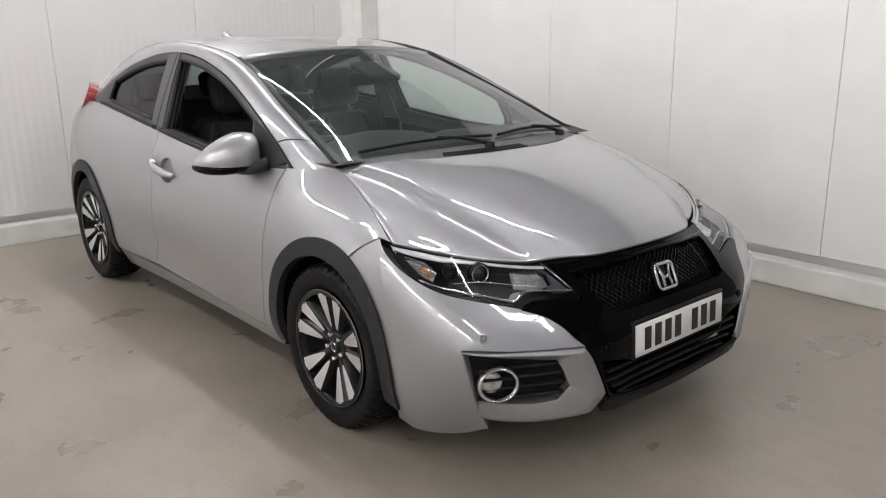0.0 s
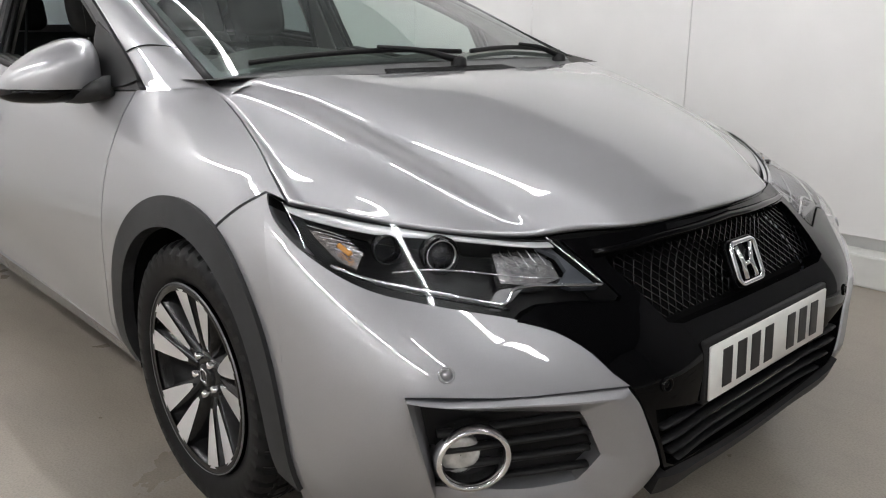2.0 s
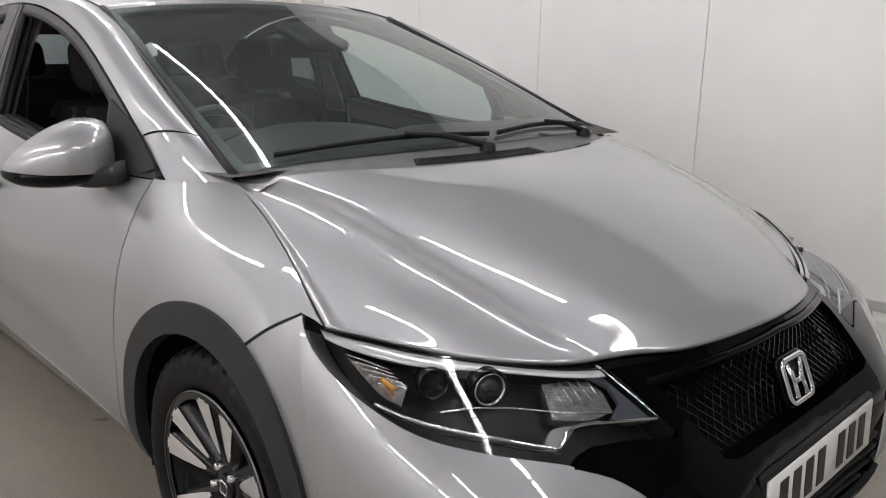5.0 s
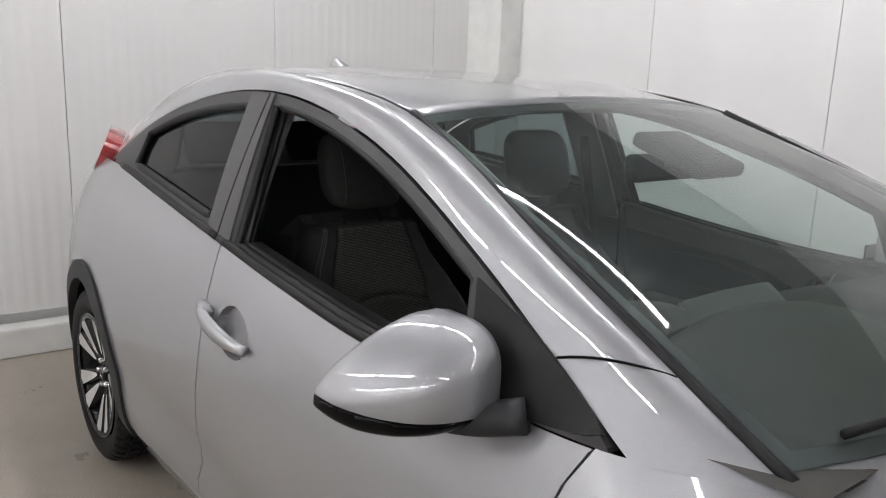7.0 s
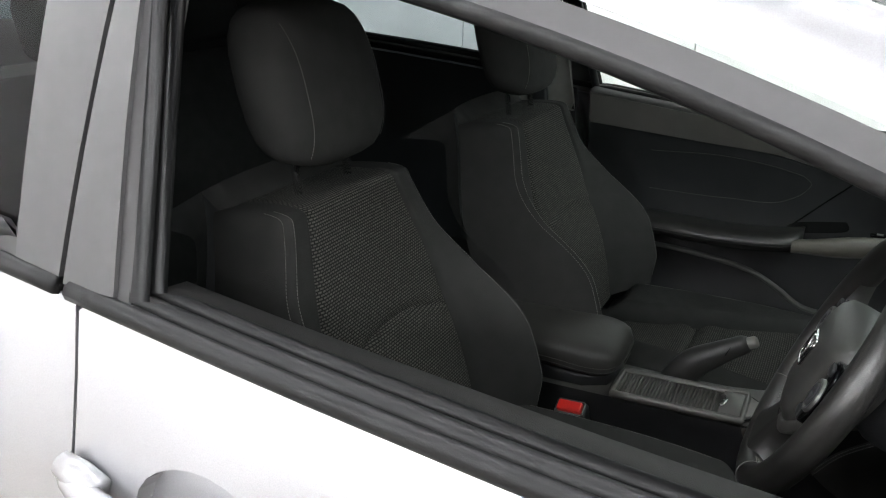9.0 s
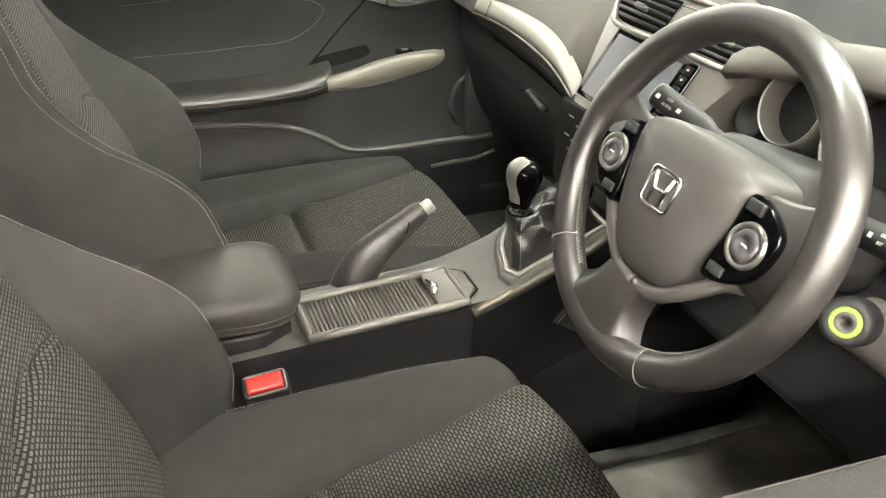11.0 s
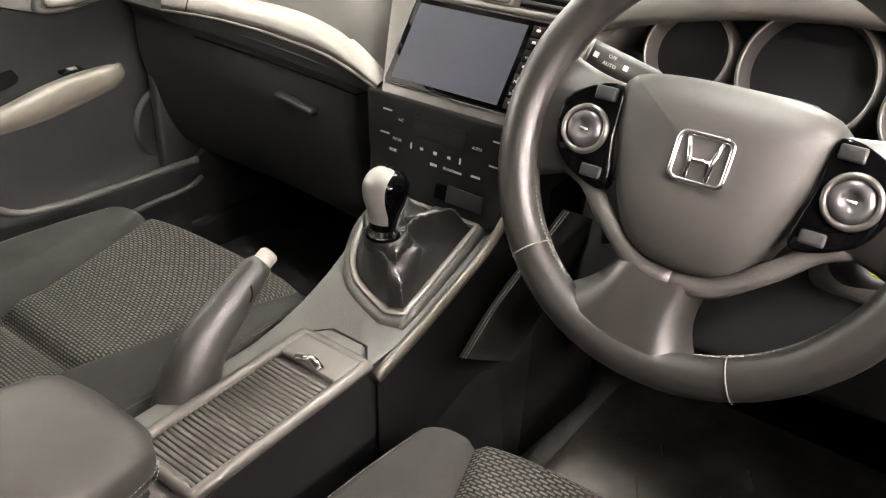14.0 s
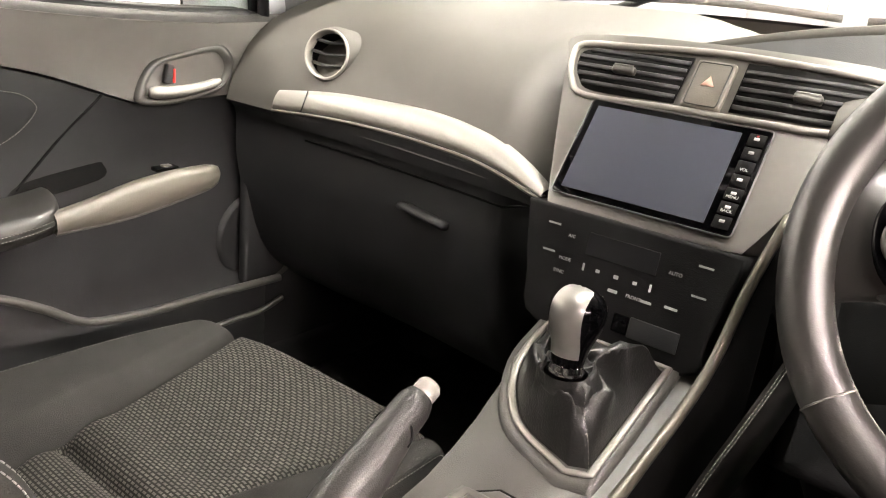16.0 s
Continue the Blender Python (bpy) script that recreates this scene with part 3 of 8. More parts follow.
def sheet(name, F, u, v, mat, parent, label="", thick=0.0, up=(0, 0, 1), lift=0.0):
    """A panel over a whole rectangle of a surface's parameters, with its edge turned in."""
    U, V = np.meshgrid(u, v, indexing="ij")
    q = np.c_[U.ravel(), V.ravel()]
    p, n = F(q), normals_of(F, q)
    n = n * (np.sign((n @ np.array(up)).mean()) or 1)
    p = p + n * lift
    P = p.reshape(len(u), len(v), 3)
    bm = grid_bm(P)
    bm.normal_update()
    if sum(f.normal.dot(Vector(up)) for f in bm.faces) < 0:
        bmesh.ops.reverse_faces(bm, faces=bm.faces)
    ob = part(name, bm, mat, parent, label)
    if thick:
        md = ob.modifiers.new("thick", "SOLIDIFY")
        md.thickness = thick
        md.offset = -1
    return ob


# ---- car ----
car = thing("car", -1.3, 0, 0, "silver metallic five-door hatchback with a black grille, driver's window open", "car")


def under(ob):
    ob.parent = car
    ob.matrix_parent_inverse = Matrix.Translation((1.3, 0, 0))
    return ob


def cskin(name, F, outer, mat, **k):
    return under(skin(name, F, outer, mat, None, **k))


def cpart(name, bm, mat, label="", smooth=True):
    return under(part(name, bm, mat, None, label, smooth))


def arc(cx, r, a0, a1, n=24, cz=HUB_Z):
    q = np.radians(np.linspace(a0, a1, n))
    return np.c_[cx + r * np.cos(q), cz + r * np.sin(q)]


def gap_f(z):
    """The joint between wing and front door."""
    return hermite([0.18, 0.30, 0.55, 0.75, 0.89, 0.96], [-0.565, -0.505, -0.455, -0.430, -0.405, -0.37])(z)


def gap_b(z):
    """The joint between front and rear door."""
    return hermite([0.18, 0.32, 0.55, 0.78, 0.93, 1.0], [-1.68, -1.645, -1.60, -1.600, -1.615, -1.645])(z)


G = 0.0022
ra = R_CLAD - 0.02
for sg in (-1, 1):
    S, H = side(sg), house(sg)
    # front wing: round the arch, up to the bonnet line and back to the door joint
    zf = np.linspace(0.2, 0.935, 14)
    top = np.linspace(-0.355, 0.335, 26)
    a_end = math.degrees(math.acos((0.40) / ra)) if ra > 0.4 else 12
    xa = np.c_[gap_f(zf) + G, zf]
    w_top = np.c_[top, belt_z(top) - 0.002]
    w_front = np.r_[[(0.335, 0.7745), (0.305, 0.7805), (0.272, 0.784)], line([(0.268, 0.781), (0.214, 0.748), (0.146, 0.695)], 7)]
    w_arch = arc(0, ra, 68.5, 188, 30)
    low = np.array([(-0.42, 0.2)])
    cskin("front_wing", S, np.r_[xa, w_top, w_front[1:], w_arch, low], PAINT, h=0.03)
    xe = np.linspace(0.775, 0.15, 14)
    b_join = line([(0.151, 0.690), (0.220, 0.744), (0.279, 0.781)], 7)
    cskin("bumper_side", S, np.r_[b_join[1:], np.c_[FRONT_F(xe)[:, 4], xe], arc(0, ra, -23, 68, 26)], PAINT, h=0.03)
    # front door
    zz = np.linspace(0.255, 0.925, 14)
    bx = np.linspace(-0.385, -1.618, 30)
    f_edge = np.c_[gap_f(zz) - G, zz]
    d_top = np.c_[bx, belt_z(bx) - 0.004]
    zb = np.linspace(0.97, 0.29, 14)
    q = np.radians(np.arange(0, 360, 15))
    bowl = np.c_[-1.430 + 0.084 * np.cos(q), 0.808 + 0.057 * np.sin(q) - 0.10 * 0.084 * np.cos(q)]
    cskin("front_door", S, np.r_[f_edge, d_top, np.c_[gap_b(zb) + G, zb]], PAINT, h=0.03, holes=[bowl], edge=0.022)
    cskin("handle_bowl", S, (bowl - [-1.430, 0.808]) * 1.03 + [-1.430, 0.808], PAINT, h=0.02, lift=-0.022, edge=0)
    hx = np.linspace(-1.335, -1.60, 16)
    hp = S(np.c_[hx, 0.792 + (-1.335 - hx) * 0.135])
    hp[:, 1] += sg * (0.010 + 0.022 * np.sin(np.pi * np.clip((hx + 1.60) / 0.265, 0, 1)) ** 0.7)
    cpart("door_handle", tube(hp, 0.004 + 0.013 * np.sin(np.pi * np.linspace(0.08, 0.94, 16)) ** 0.5, 10, flat=1.2), PAINT, "silver painted pull handle")
    cap_p = S(np.array([[-1.600, 0.838], [-1.575, 0.831], [-1.548, 0.824]]))
    cpart("handle_cap", tube(cap_p + [0, sg * 0.014, 0], [0.0125, 0.0165, 0.0150], 12, flat=1.15), PAINT, "silver handle end cap")
    # rear door and quarter: the rear door's hidden handle makes the side one sweep
    zr = np.linspace(0.29, 0.975, 14)
    rx = np.linspace(-1.655, -3.30, 40)
    q_tail = line([(-3.30, 1.0), (-3.34, 0.85), (-3.33, 0.6), (-3.25, 0.32)], 12)
    rarch = arc(-WB, ra, 190, -6, 38)
    cskin("rear_quarter", S, np.r_[np.c_[gap_b(zr) - G, zr], np.c_[rx, belt_z(rx) - 0.004], q_tail[1:], [(-3.05, 0.24)], rarch], PAINT, h=0.03)
    # sill
    sx = np.linspace(-0.455, -2.17, 30)
    cskin("sill", S, np.r_[np.c_[sx, 0.247 + 0.02 * np.clip((-sx - 0.5) / 1.1, 0, 1)], np.c_[sx[::-1], 0 * sx + 0.182]], PAINT, h=0.03)
    # wheel arch cladding
    for cx, a0, a1 in ((0, -14, 192), (-WB, -10, 196)):
        ring = np.r_[arc(cx, R_CLAD, a0, a1, 60), arc(cx, R_ARCH, a1, a0, 60)]
        cskin("wheel_arch_trim", S, ring, CLADDING, h=0.03, lift=0.010, edge=0.03)
        lb = revolve([(sg * 0.50, 0.10), (sg * 0.50, 0.345), (sg * 0.845, 0.362)], 48, "y", (cx, 0, HUB_Z))
        bmesh.ops.delete(lb, geom=[v for v in lb.verts if v.co.z < 0.21], context="VERTS")
        cpart("wheel_housing", lb, VOID)
    # A-pillar and cant rail
    u = np.linspace(0, 1, 60)
    x1 = -0.145 + (-3.05 + 0.145) * u
    x2 = -0.34 + (-2.80 + 0.34) * u

    def rail(q, sg=sg):
        uu, v = q[:, 0], q[:, 1]
        A = R1(0.147 + 2.90 * uu)
        B = R2(0.342 + 2.455 * uu)
        P = A + (B - A) * v[:, None]
        d = B - A
        n = np.c_[0 * uu, -d[:, 2], d[:, 1]]
        n = n / np.linalg.norm(n, axis=1)[:, None]
        n = np.where(n[:, 1:2] < 0, -n, n)
        P = P + n * (0.026 * 4 * v * (1 - v) * np.clip((uu + 0.01) / 0.09, 0, 1))[:, None]
        return P * [1, sg, 1]
    under(sheet("roof_rail", rail, np.linspace(-0.006, 1, 80), np.linspace(0, 1, 9), PAINT, None, up=(0.2, sg, 0.6)))
    # door window frames and glass
    fx = np.linspace(-0.36, -1.635, 34)
    topf = np.c_[fx, R2(-fx)[:, 2] - 0.006]
    lowf = np.c_[fx[::-1], belt_z(fx[::-1]) + 0.0]
    wx = np.linspace(-0.70, -1.618, 28)
    k = np.clip((-wx - 1.0) / 0.6, 0, 1)
    wt = np.c_[wx, R2(-wx)[:, 2] - 0.034]
    wlx = np.linspace(-1.560, -0.655, 24)
    wl = np.c_[wlx, belt_z(wlx) + 0.012]
    win = np.r_[wt, wl]
    cskin("window_frame", H, np.r_[topf, lowf], FRAME_TRIM, holes=[win], h=0.03, lift=0.004, edge=0.03)
    cpart("window_channel", tube(H(win) - [0, sg * 0.006, 0], 0.0105, 8, True), SEAL, "black rubber window channel")
    cpart("window_channel", tube(H(win) - [0, sg * 0.030, 0], 0.0100, 8, True), SEAL)
    # sail panel ahead of the window
    tri = np.array([(-0.37, 0.952), (-0.52, 1.035), (-0.685, 1.095), (-0.66, 1.03), (-0.645, 0.955), (-0.62, 0.937), (-0.5, 0.934)])
    cskin("mirror_sail", H, smooth_loop(tri, 6, (0, 2, 4)), BLACK, h=0.03, lift=0.010)
    # B-pillar trims
    bz = np.linspace(0, 1, 10)
    ft = np.c_[-1.578 - 0.046 * bz, 0.992 + (1.348 - 0.992) * bz]
    cskin("pillar_trim", H, np.r_[ft, np.c_[-1.648 + 0.002 * bz, 0.992 + (1.352 - 0.992) * bz][::-1]], GREY_TRIM, h=0.03, lift=0.010)
    cskin("pillar_trim", H, np.r_[np.c_[-1.655 + 0.002 * bz, 0.998 + (1.350 - 0.998) * bz], np.c_[-1.722 - 0.03 * bz, 1.006 + (1.345 - 1.006) * bz][::-1]], GREY_TRIM, h=0.03, lift=0.010)
    rx2 = np.linspace(-1.66, -2.74, 30)
    rt = np.c_[rx2, R2(-rx2)[:, 2] - 0.006]
    rl = np.c_[rx2[::-1], belt_z(rx2[::-1])]
    wx = np.linspace(-1.74, -2.42, 20)
    wt = np.c_[wx, R2(-wx)[:, 2] - 0.045]
    wlx = np.linspace(-2.45, -1.725, 20)
    rwin = np.r_[wt, np.c_[wlx, belt_z(wlx) + 0.03]]
    cskin("window_frame", H, np.r_[rt, rl], FRAME_TRIM, holes=[rwin], h=0.03, lift=0.004, edge=0.03)
    cpart("window_channel", tube(H(rwin) - [0, sg * 0.004, 0], 0.0125, 8, True), SEAL, "black rubber window channel")
    cskin("rear_door_glass", H, rwin, PRIVACY, h=0.05, lift=-0.012, edge=0, label="tinted rear door glass")
    if sg > 0:
        cskin("front_door_glass", H, win, DOOR_GLASS, h=0.05, lift=-0.012, edge=0, label="clear tinted door glass")
    # belt mouldings
    for x0, x1 in ((-0.62, -1.64), (-1.66, -2.6)):
        mx = np.linspace(x0, x1, 24)
        m0 = H(np.c_[mx, belt_z(mx) + 0.004])
        cpart("belt_moulding", tube(m0 + [0, sg * 0.006, 0], 0.011, 8), SEAL)
    # rear lamp
    lo = [(-2.92, 1.095), (-3.06, 1.150), (-3.24, 1.135), (-3.32, 1.02), (-3.17, 0.975), (-3.02, 1.005)]

    def lampF(q, sg=sg):
        return np.c_[q[:, 0], sg * (0.705 + 0.30 * (q[:, 0] + 3.0) - 0.45 * (q[:, 1] - 1.0)), q[:, 1]]
    cskin("rear_lamp", lampF, smooth_loop(lo, 6), RED_LENS, h=0.03, lift=0.022, edge=0.06, label="red rear lamp")

fold_v = np.linspace(0.77, 0.83, 13)
under(sheet("bonnet", bonnet_lid, np.linspace(0, 1, 60), np.r_[np.linspace(-1, -0.84, 12), -fold_v[::-1], np.linspace(-0.755, 0.755, 63), fold_v, np.linspace(0.84, 1, 12)], PAINT, None, thick=0.012))
ws = under(sheet("windscreen", screen_s, np.linspace(0.02, 0.985, 30), np.linspace(-0.985, 0.985, 41), WINDSCREEN, None, "curved laminated windscreen"))
under(sheet("roof", roof_s, np.linspace(0.0, 1, 50), np.linspace(-1, 1, 41), PAINT, None, thick=0.02))
# rear end: a plain closed tail
tail_rows = [[(-3.10, 0, 1.268), (-3.30, 0, 1.08), (-3.42, 0, 0.85), (-3.45, 0, 0.55), (-3.36, 0, 0.28)],
             [(-3.10, 0.25, 1.258), (-3.30, 0.30, 1.08), (-3.41, 0.33, 0.85), (-3.44, 0.35, 0.55), (-3.35, 0.35, 0.28)],
             [(-3.08, 0.44, 1.205), (-3.30, 0.58, 1.05), (-3.36, 0.68, 0.85), (-3.34, 0.70, 0.55), (-3.26, 0.70, 0.28)]]
tail_s = loft(tail_rows, [0, 0.5, 1.0])
under(sheet("tailgate", tail_s, np.linspace(0.24, 1, 24), np.linspace(-1, 1, 25), PAINT, None, up=(-1, 0, 0)))
under(sheet("rear_screen", tail_s, np.linspace(0.0, 0.24, 8), np.linspace(-0.93, 0.93, 25), PRIVACY, None, up=(-1, 0, 0)))
# cabin floor and bulkheads, so that the shell is closed
cpart("underbody", box(-1.45, 0, 0.24, 3.5, 1.40, 0.05), VOID)

# ---- nose: bumper, lamps, grille ----


def mirror_s(pts):
    """An outline over both sides of the nose from its left half (s >= 0), given from the top middle round to the bottom middle."""
    pts = np.asarray(pts, float)
    return np.r_[pts, (pts * [-1, 1])[::-1]]


Z_TOP = hermite([0, 0.2, 0.40, 0.49, 0.57, 0.655, 0.72, 0.78, 0.855, 1.0], [0.724, 0.715, 0.702, 0.708, 0.720, 0.735, 0.749, 0.764, 0.773, 0.783])


def top_edge(s0, s1, n=10, drop=0.006):
    s = np.linspace(s0, s1, n)
    return np.c_[s, Z_TOP(s) - drop]


HEAD_LOW = line([(0.622, 0.609), (0.672, 0.623), (0.742, 0.641), (0.842, 0.667), (0.882, 0.690), (0.93, 0.724), (1.0, 0.775)], 22)
HEAD_IN = np.array([(0.428, 0.698), (0.419, 0.664), (0.404, 0.614), (0.415, 0.610), (0.50, 0.620), (0.571, 0.624), (0.604, 0.617)])
EDGE_IN = line([(0.622, 0.606), (0.556, 0.579), (0.519, 0.546), (0.499, 0.515), (0.469, 0.479), (0.446, 0.436), (0.410, 0.36), (0.391, 0.312)], 20)
FOG = np.array([(0.795, 0.505), (0.734, 0.480), (0.62, 0.455), (0.546, 0.446), (0.534, 0.42), (0.506, 0.350), (0.546, 0.300), (0.629, 0.296), (0.717, 0.318), (0.757, 0.335)])
REFL = material("lamp_reflector", (0.75, 0.75, 0.75), 0.12, 0.92, 0, 0.25, 90, 0.7, 110)
CLEAR_AMBER = material("indicator_shell", (0.62, 0.57, 0.54), 0.12, 0.8, 0.5, 0.4, 120, 0.8, 140)
AMBER = material("amber_bulb_glass", (0.50, 0.22, 0.04), 0.2, 0, 0.6)
GUIDE = material("white_light_guide", (0.66, 0.66, 0.67), 0.22, 0.3, 0.6, 0.06, 60)
LAMP_GREY = material("grey_lamp_trim", (0.075, 0.082, 0.095), 0.3, 0.2)
LAMP_SILVER = material("silver_lamp_trim", (0.34, 0.34, 0.345), 0.25, 0.65)


def smooth_path(pts, n):
    """n points on a smooth line through the given ones."""
    d = np.r_[0, np.cumsum(np.hypot(*np.diff(pts, axis=0).T))]
    return hermite(d, pts)(np.linspace(0, d[-1], n))


for sg in (-1, 1):
    M = np.array([sg, 1])
    low = line([(1.0, 0.150), (0.83, 0.172), (0.74, 0.200), (0.70, 0.232)], 8)
    fog_loop = smooth_loop(FOG * M, 4, (0, 3, 8, 9))
    blade_out = np.array([(0.798, 0.507), (0.63, 0.490), (0.468, 0.480), (0.442, 0.436), (0.388, 0.308), (0.405, 0.262), (0.454, 0.228), (0.596, 0.228), (0.690, 0.246), (0.735, 0.262), (0.760, 0.335)])
    zs1 = np.linspace(0.752, 0.165, 22)
    body = np.r_[HEAD_LOW, np.c_[0 * zs1 + 1.0, zs1], low[:-1], [(0.722, 0.205), (0.745, 0.28), (0.762, 0.336), (0.80, 0.510), (0.63, 0.494), (0.470, 0.485)], EDGE_IN[:9][::-1][:-1]]
    cskin("bumper", front, body * M, PAINT, h=0.028, out=(1, 0.5 * sg, 0.1), edge=0.05)
    b_out = smooth_loop(np.array([(0.798, 0.507), (0.63, 0.492), (0.470, 0.482), (0.440, 0.432), (0.390, 0.308), (0.428, 0.240), (0.596, 0.226), (0.735, 0.258), (0.760, 0.335)]) * M, 7, (0, 2, 4, 5, 8))
    b_in = smooth_loop(np.array([(0.790, 0.499), (0.63, 0.464), (0.550, 0.449), (0.534, 0.418), (0.510, 0.354), (0.546, 0.304), (0.629, 0.297), (0.742, 0.322), (0.757, 0.339)]) * M, 7, (0, 2, 4, 5, 8))
    b_rows = []
    for w, lift in ((0.0, -0.050), (0.0, -0.008), (0.06, 0.004), (0.30, 0.013), (0.40, 0.013), (0.90, -0.004), (1.0, -0.010), (1.0, -0.050)):
        uv = b_out + (b_in - b_out) * w
        nn = normals_of(front, uv)
        nn = nn * np.sign((nn @ np.array((1, 0.5 * sg, 0.1))).mean())
        q = front(uv) + nn * lift
        b_rows.append(np.r_[q, q[:1]])
    b_bm = grid_bm(np.array(b_rows))
    b_bm.normal_update()
    mid_f = [f for f in b_bm.faces if f.calc_center_median().x > 0.6]
    if sum(f.normal.x for f in mid_f) < 0:
        bmesh.ops.reverse_faces(b_bm, faces=b_bm.faces)
    auto_smooth(cpart("bumper_blade", b_bm, PAINT, "silver blade framing the fog lamp recess"), 42)
    cskin("fog_recess", front, smooth_loop((FOG - [0.65, 0.39]) * [1.06, 1.1] * M + np.array([0.65, 0.39]) * M, 4, (0, 3, 8, 9)), BLACK, h=0.03, out=(1, 0.5 * sg, 0), edge=0, lift=-0.045)
    for zz in (0.335, 0.370, 0.405, 0.440):
        s = np.linspace(0.52, 0.745, 12) * sg
        cpart("fog_slat", tube(front(np.c_[s, 0 * s + zz]) - [0.022, 0, 0], 0.011, 8, flat=0.55), BLACK)
    c = front(np.array([[0.707 * sg, 0.393]]))[0]
    nx = Vector((0.86, 0.50 * sg, 0)).normalized()
    T = Matrix.Translation(Vector(c.tolist()) - nx * 0.004) @ nx.to_track_quat("Z", "Y").to_matrix().to_4x4()
    ring = revolve([(0.0, 0.048), (0.010, 0.0485), (0.014, 0.052), (0.012, 0.057), (0.0, 0.060), (-0.03, 0.060), (-0.03, 0.048), (0.0, 0.048)], 40, "z")
    bmesh.ops.transform(ring, matrix=T @ Matrix.Diagonal((1.12, 1, 1, 1)), verts=ring.verts)
    rg = cpart("fog_lamp_bezel", ring, CHROME, "oval chrome fog lamp ring")
    lamp = revolve([(-0.012, 0.001), (-0.008, 0.02), (-0.012, 0.033), (-0.020, 0.037), (-0.05, 0.037)], 28, "z", (0, 0, 0))
    bmesh.ops.transform(lamp, matrix=T @ Matrix.Translation((0.018 * sg, 0, 0)), verts=lamp.verts)
    cpart("fog_lamp", lamp, material("fog_glass", (0.55, 0.55, 0.53), 0.12, 0.6, 1.0, 0.25, 60, 0.3, 160), "clear round fog lamp")
    back = revolve([(-0.028, 0.0001), (-0.028, 0.052)], 28, "z")
    bmesh.ops.transform(back, matrix=T @ Matrix.Diagonal((1.1, 1, 1, 1)), verts=back.verts)
    cpart("fog_lamp_pocket", back, BLACK)
    # parking sensor
    for s0, z0, mt in ((0.742, 0.545, PAINT), (0.395, 0.470, GLOSS_BLACK)):
        c = front(np.array([[s0 * sg, z0]]))[0]
        n = normals_of(front, np.array([[s0 * sg, z0]]))[0]
        n = Vector((n if n[0] > 0 else -n).tolist())
        T2 = Matrix.Translation(Vector(c.tolist())) @ n.to_track_quat("Z", "Y").to_matrix().to_4x4()
        sr = revolve([(0.0, 0.0145), (0.0035, 0.0135), (0.0035, 0.0105), (-0.002, 0.010), (-0.002, 0.0092), (0.002, 0.0088), (0.003, 0.0001)], 24, "z")
        bmesh.ops.transform(sr, matrix=T2, verts=sr.verts)
        cpart("parking_sensor", sr, mt, "round parking sensor")
    # headlamp: recessed dark body, bowls, chrome strips and a clear lens
    outline = np.r_[top_edge(0.995, 0.43, 16, 0.003), HEAD_IN[1:], HEAD_LOW[:-1]] * M
    hl = cskin("headlamp", front, outline, BLACK, h=0.03, out=(1, 0.5 * sg, 0.2), edge=0, lift=-0.060, label="projector headlamp with a clear lens")

    def sub(name, ob, sg=sg, hl=hl):
        ob.parent = hl
        ob.matrix_parent_inverse = Matrix.Identity(4)
        return ob
    wall_ob = skin("lamp_case", front, outline, BLACK, hl, h=0.03, out=(1, 0.5 * sg, 0.2), edge=0.055, lift=-0.002)
    # keep only the turned-in edge of the case
    bm = bmesh.new()
    bm.from_mesh(wall_ob.data)
    bmesh.ops.delete(bm, geom=[f for f in bm.faces if len(f.verts) == 3], context="FACES")
    bm.to_mesh(wall_ob.data)
    bm.free()
    lens = skin("lens", front, outline, LENS, hl, h=0.03, out=(1, 0.5 * sg, 0.2), edge=0, lift=0.001, label="clear moulded lens")
    lens.visible_shadow = False
    ax = Vector((0.93, 0.36 * sg, 0.05)).normalized()
    for s0, z0, r, mt, nm in ((0.654, 0.689, 0.028, CHROME, "projector_ring"), (0.654, 0.689, 0.034, ALLOY_BLACK, "projector_ring"), (0.728, 0.701, 0.026, ALLOY_BLACK, "projector_housing")):
        c = front(np.array([[s0 * sg, z0]]))[0] - np.array(ax) * 0.042
        T2 = Matrix.Translation(Vector(c.tolist())) @ ax.to_track_quat("Z", "Y").to_matrix().to_4x4()
        rg = revolve([(-0.02, r * 1.02), (0.008, r * 1.05), (0.010, r), (0.004, r * 0.92), (-0.02, r * 0.85)], 32, "z")
        bmesh.ops.transform(rg, matrix=T2, verts=rg.verts)
        part(nm, rg, mt, hl)
        if mt is not CHROME:
            continue
        dm = revolve([(-0.014, r * 0.9), (0.000, r * 0.72), (0.008, r * 0.4), (0.010, 0.0005)], 28, "z")
        bmesh.ops.transform(dm, matrix=T2, verts=dm.verts)
        part("bulb_lens", dm, material("dark_lens", (0.02, 0.02, 0.022), 0.05, 0, 0.6), hl)

    def strip(name, pts, r, depth, mat, n=30, flat=1.0, sg=sg, hl=hl):
        q = front(smooth_path(np.array(pts), n) * [sg, 1]) - np.array(ax) * depth
        return part(name, tube(q, r, 8, flat=flat), mat, hl)
    # bright daytime-lamp band under the bonnet edge: widest toward the outer end
    gs = np.linspace(0.885, 0.448, 30)
    gw = 0.0045 + 0.0055 * np.exp(-((gs - 0.77) / 0.09) ** 2)
    gtop = Z_TOP(gs) - 0.0085
    g_rows = [front(np.c_[gs * sg, gtop - 2 * gw * w]) - np.array(ax) * d for w, d in ((0.0, 0.020), (0.05, 0.010), (0.35, 0.006), (0.65, 0.006), (0.95, 0.010), (1.0, 0.022))]
    part("light_guide", grid_bm(np.array(g_rows)), GUIDE, hl, "white daytime lamp band")
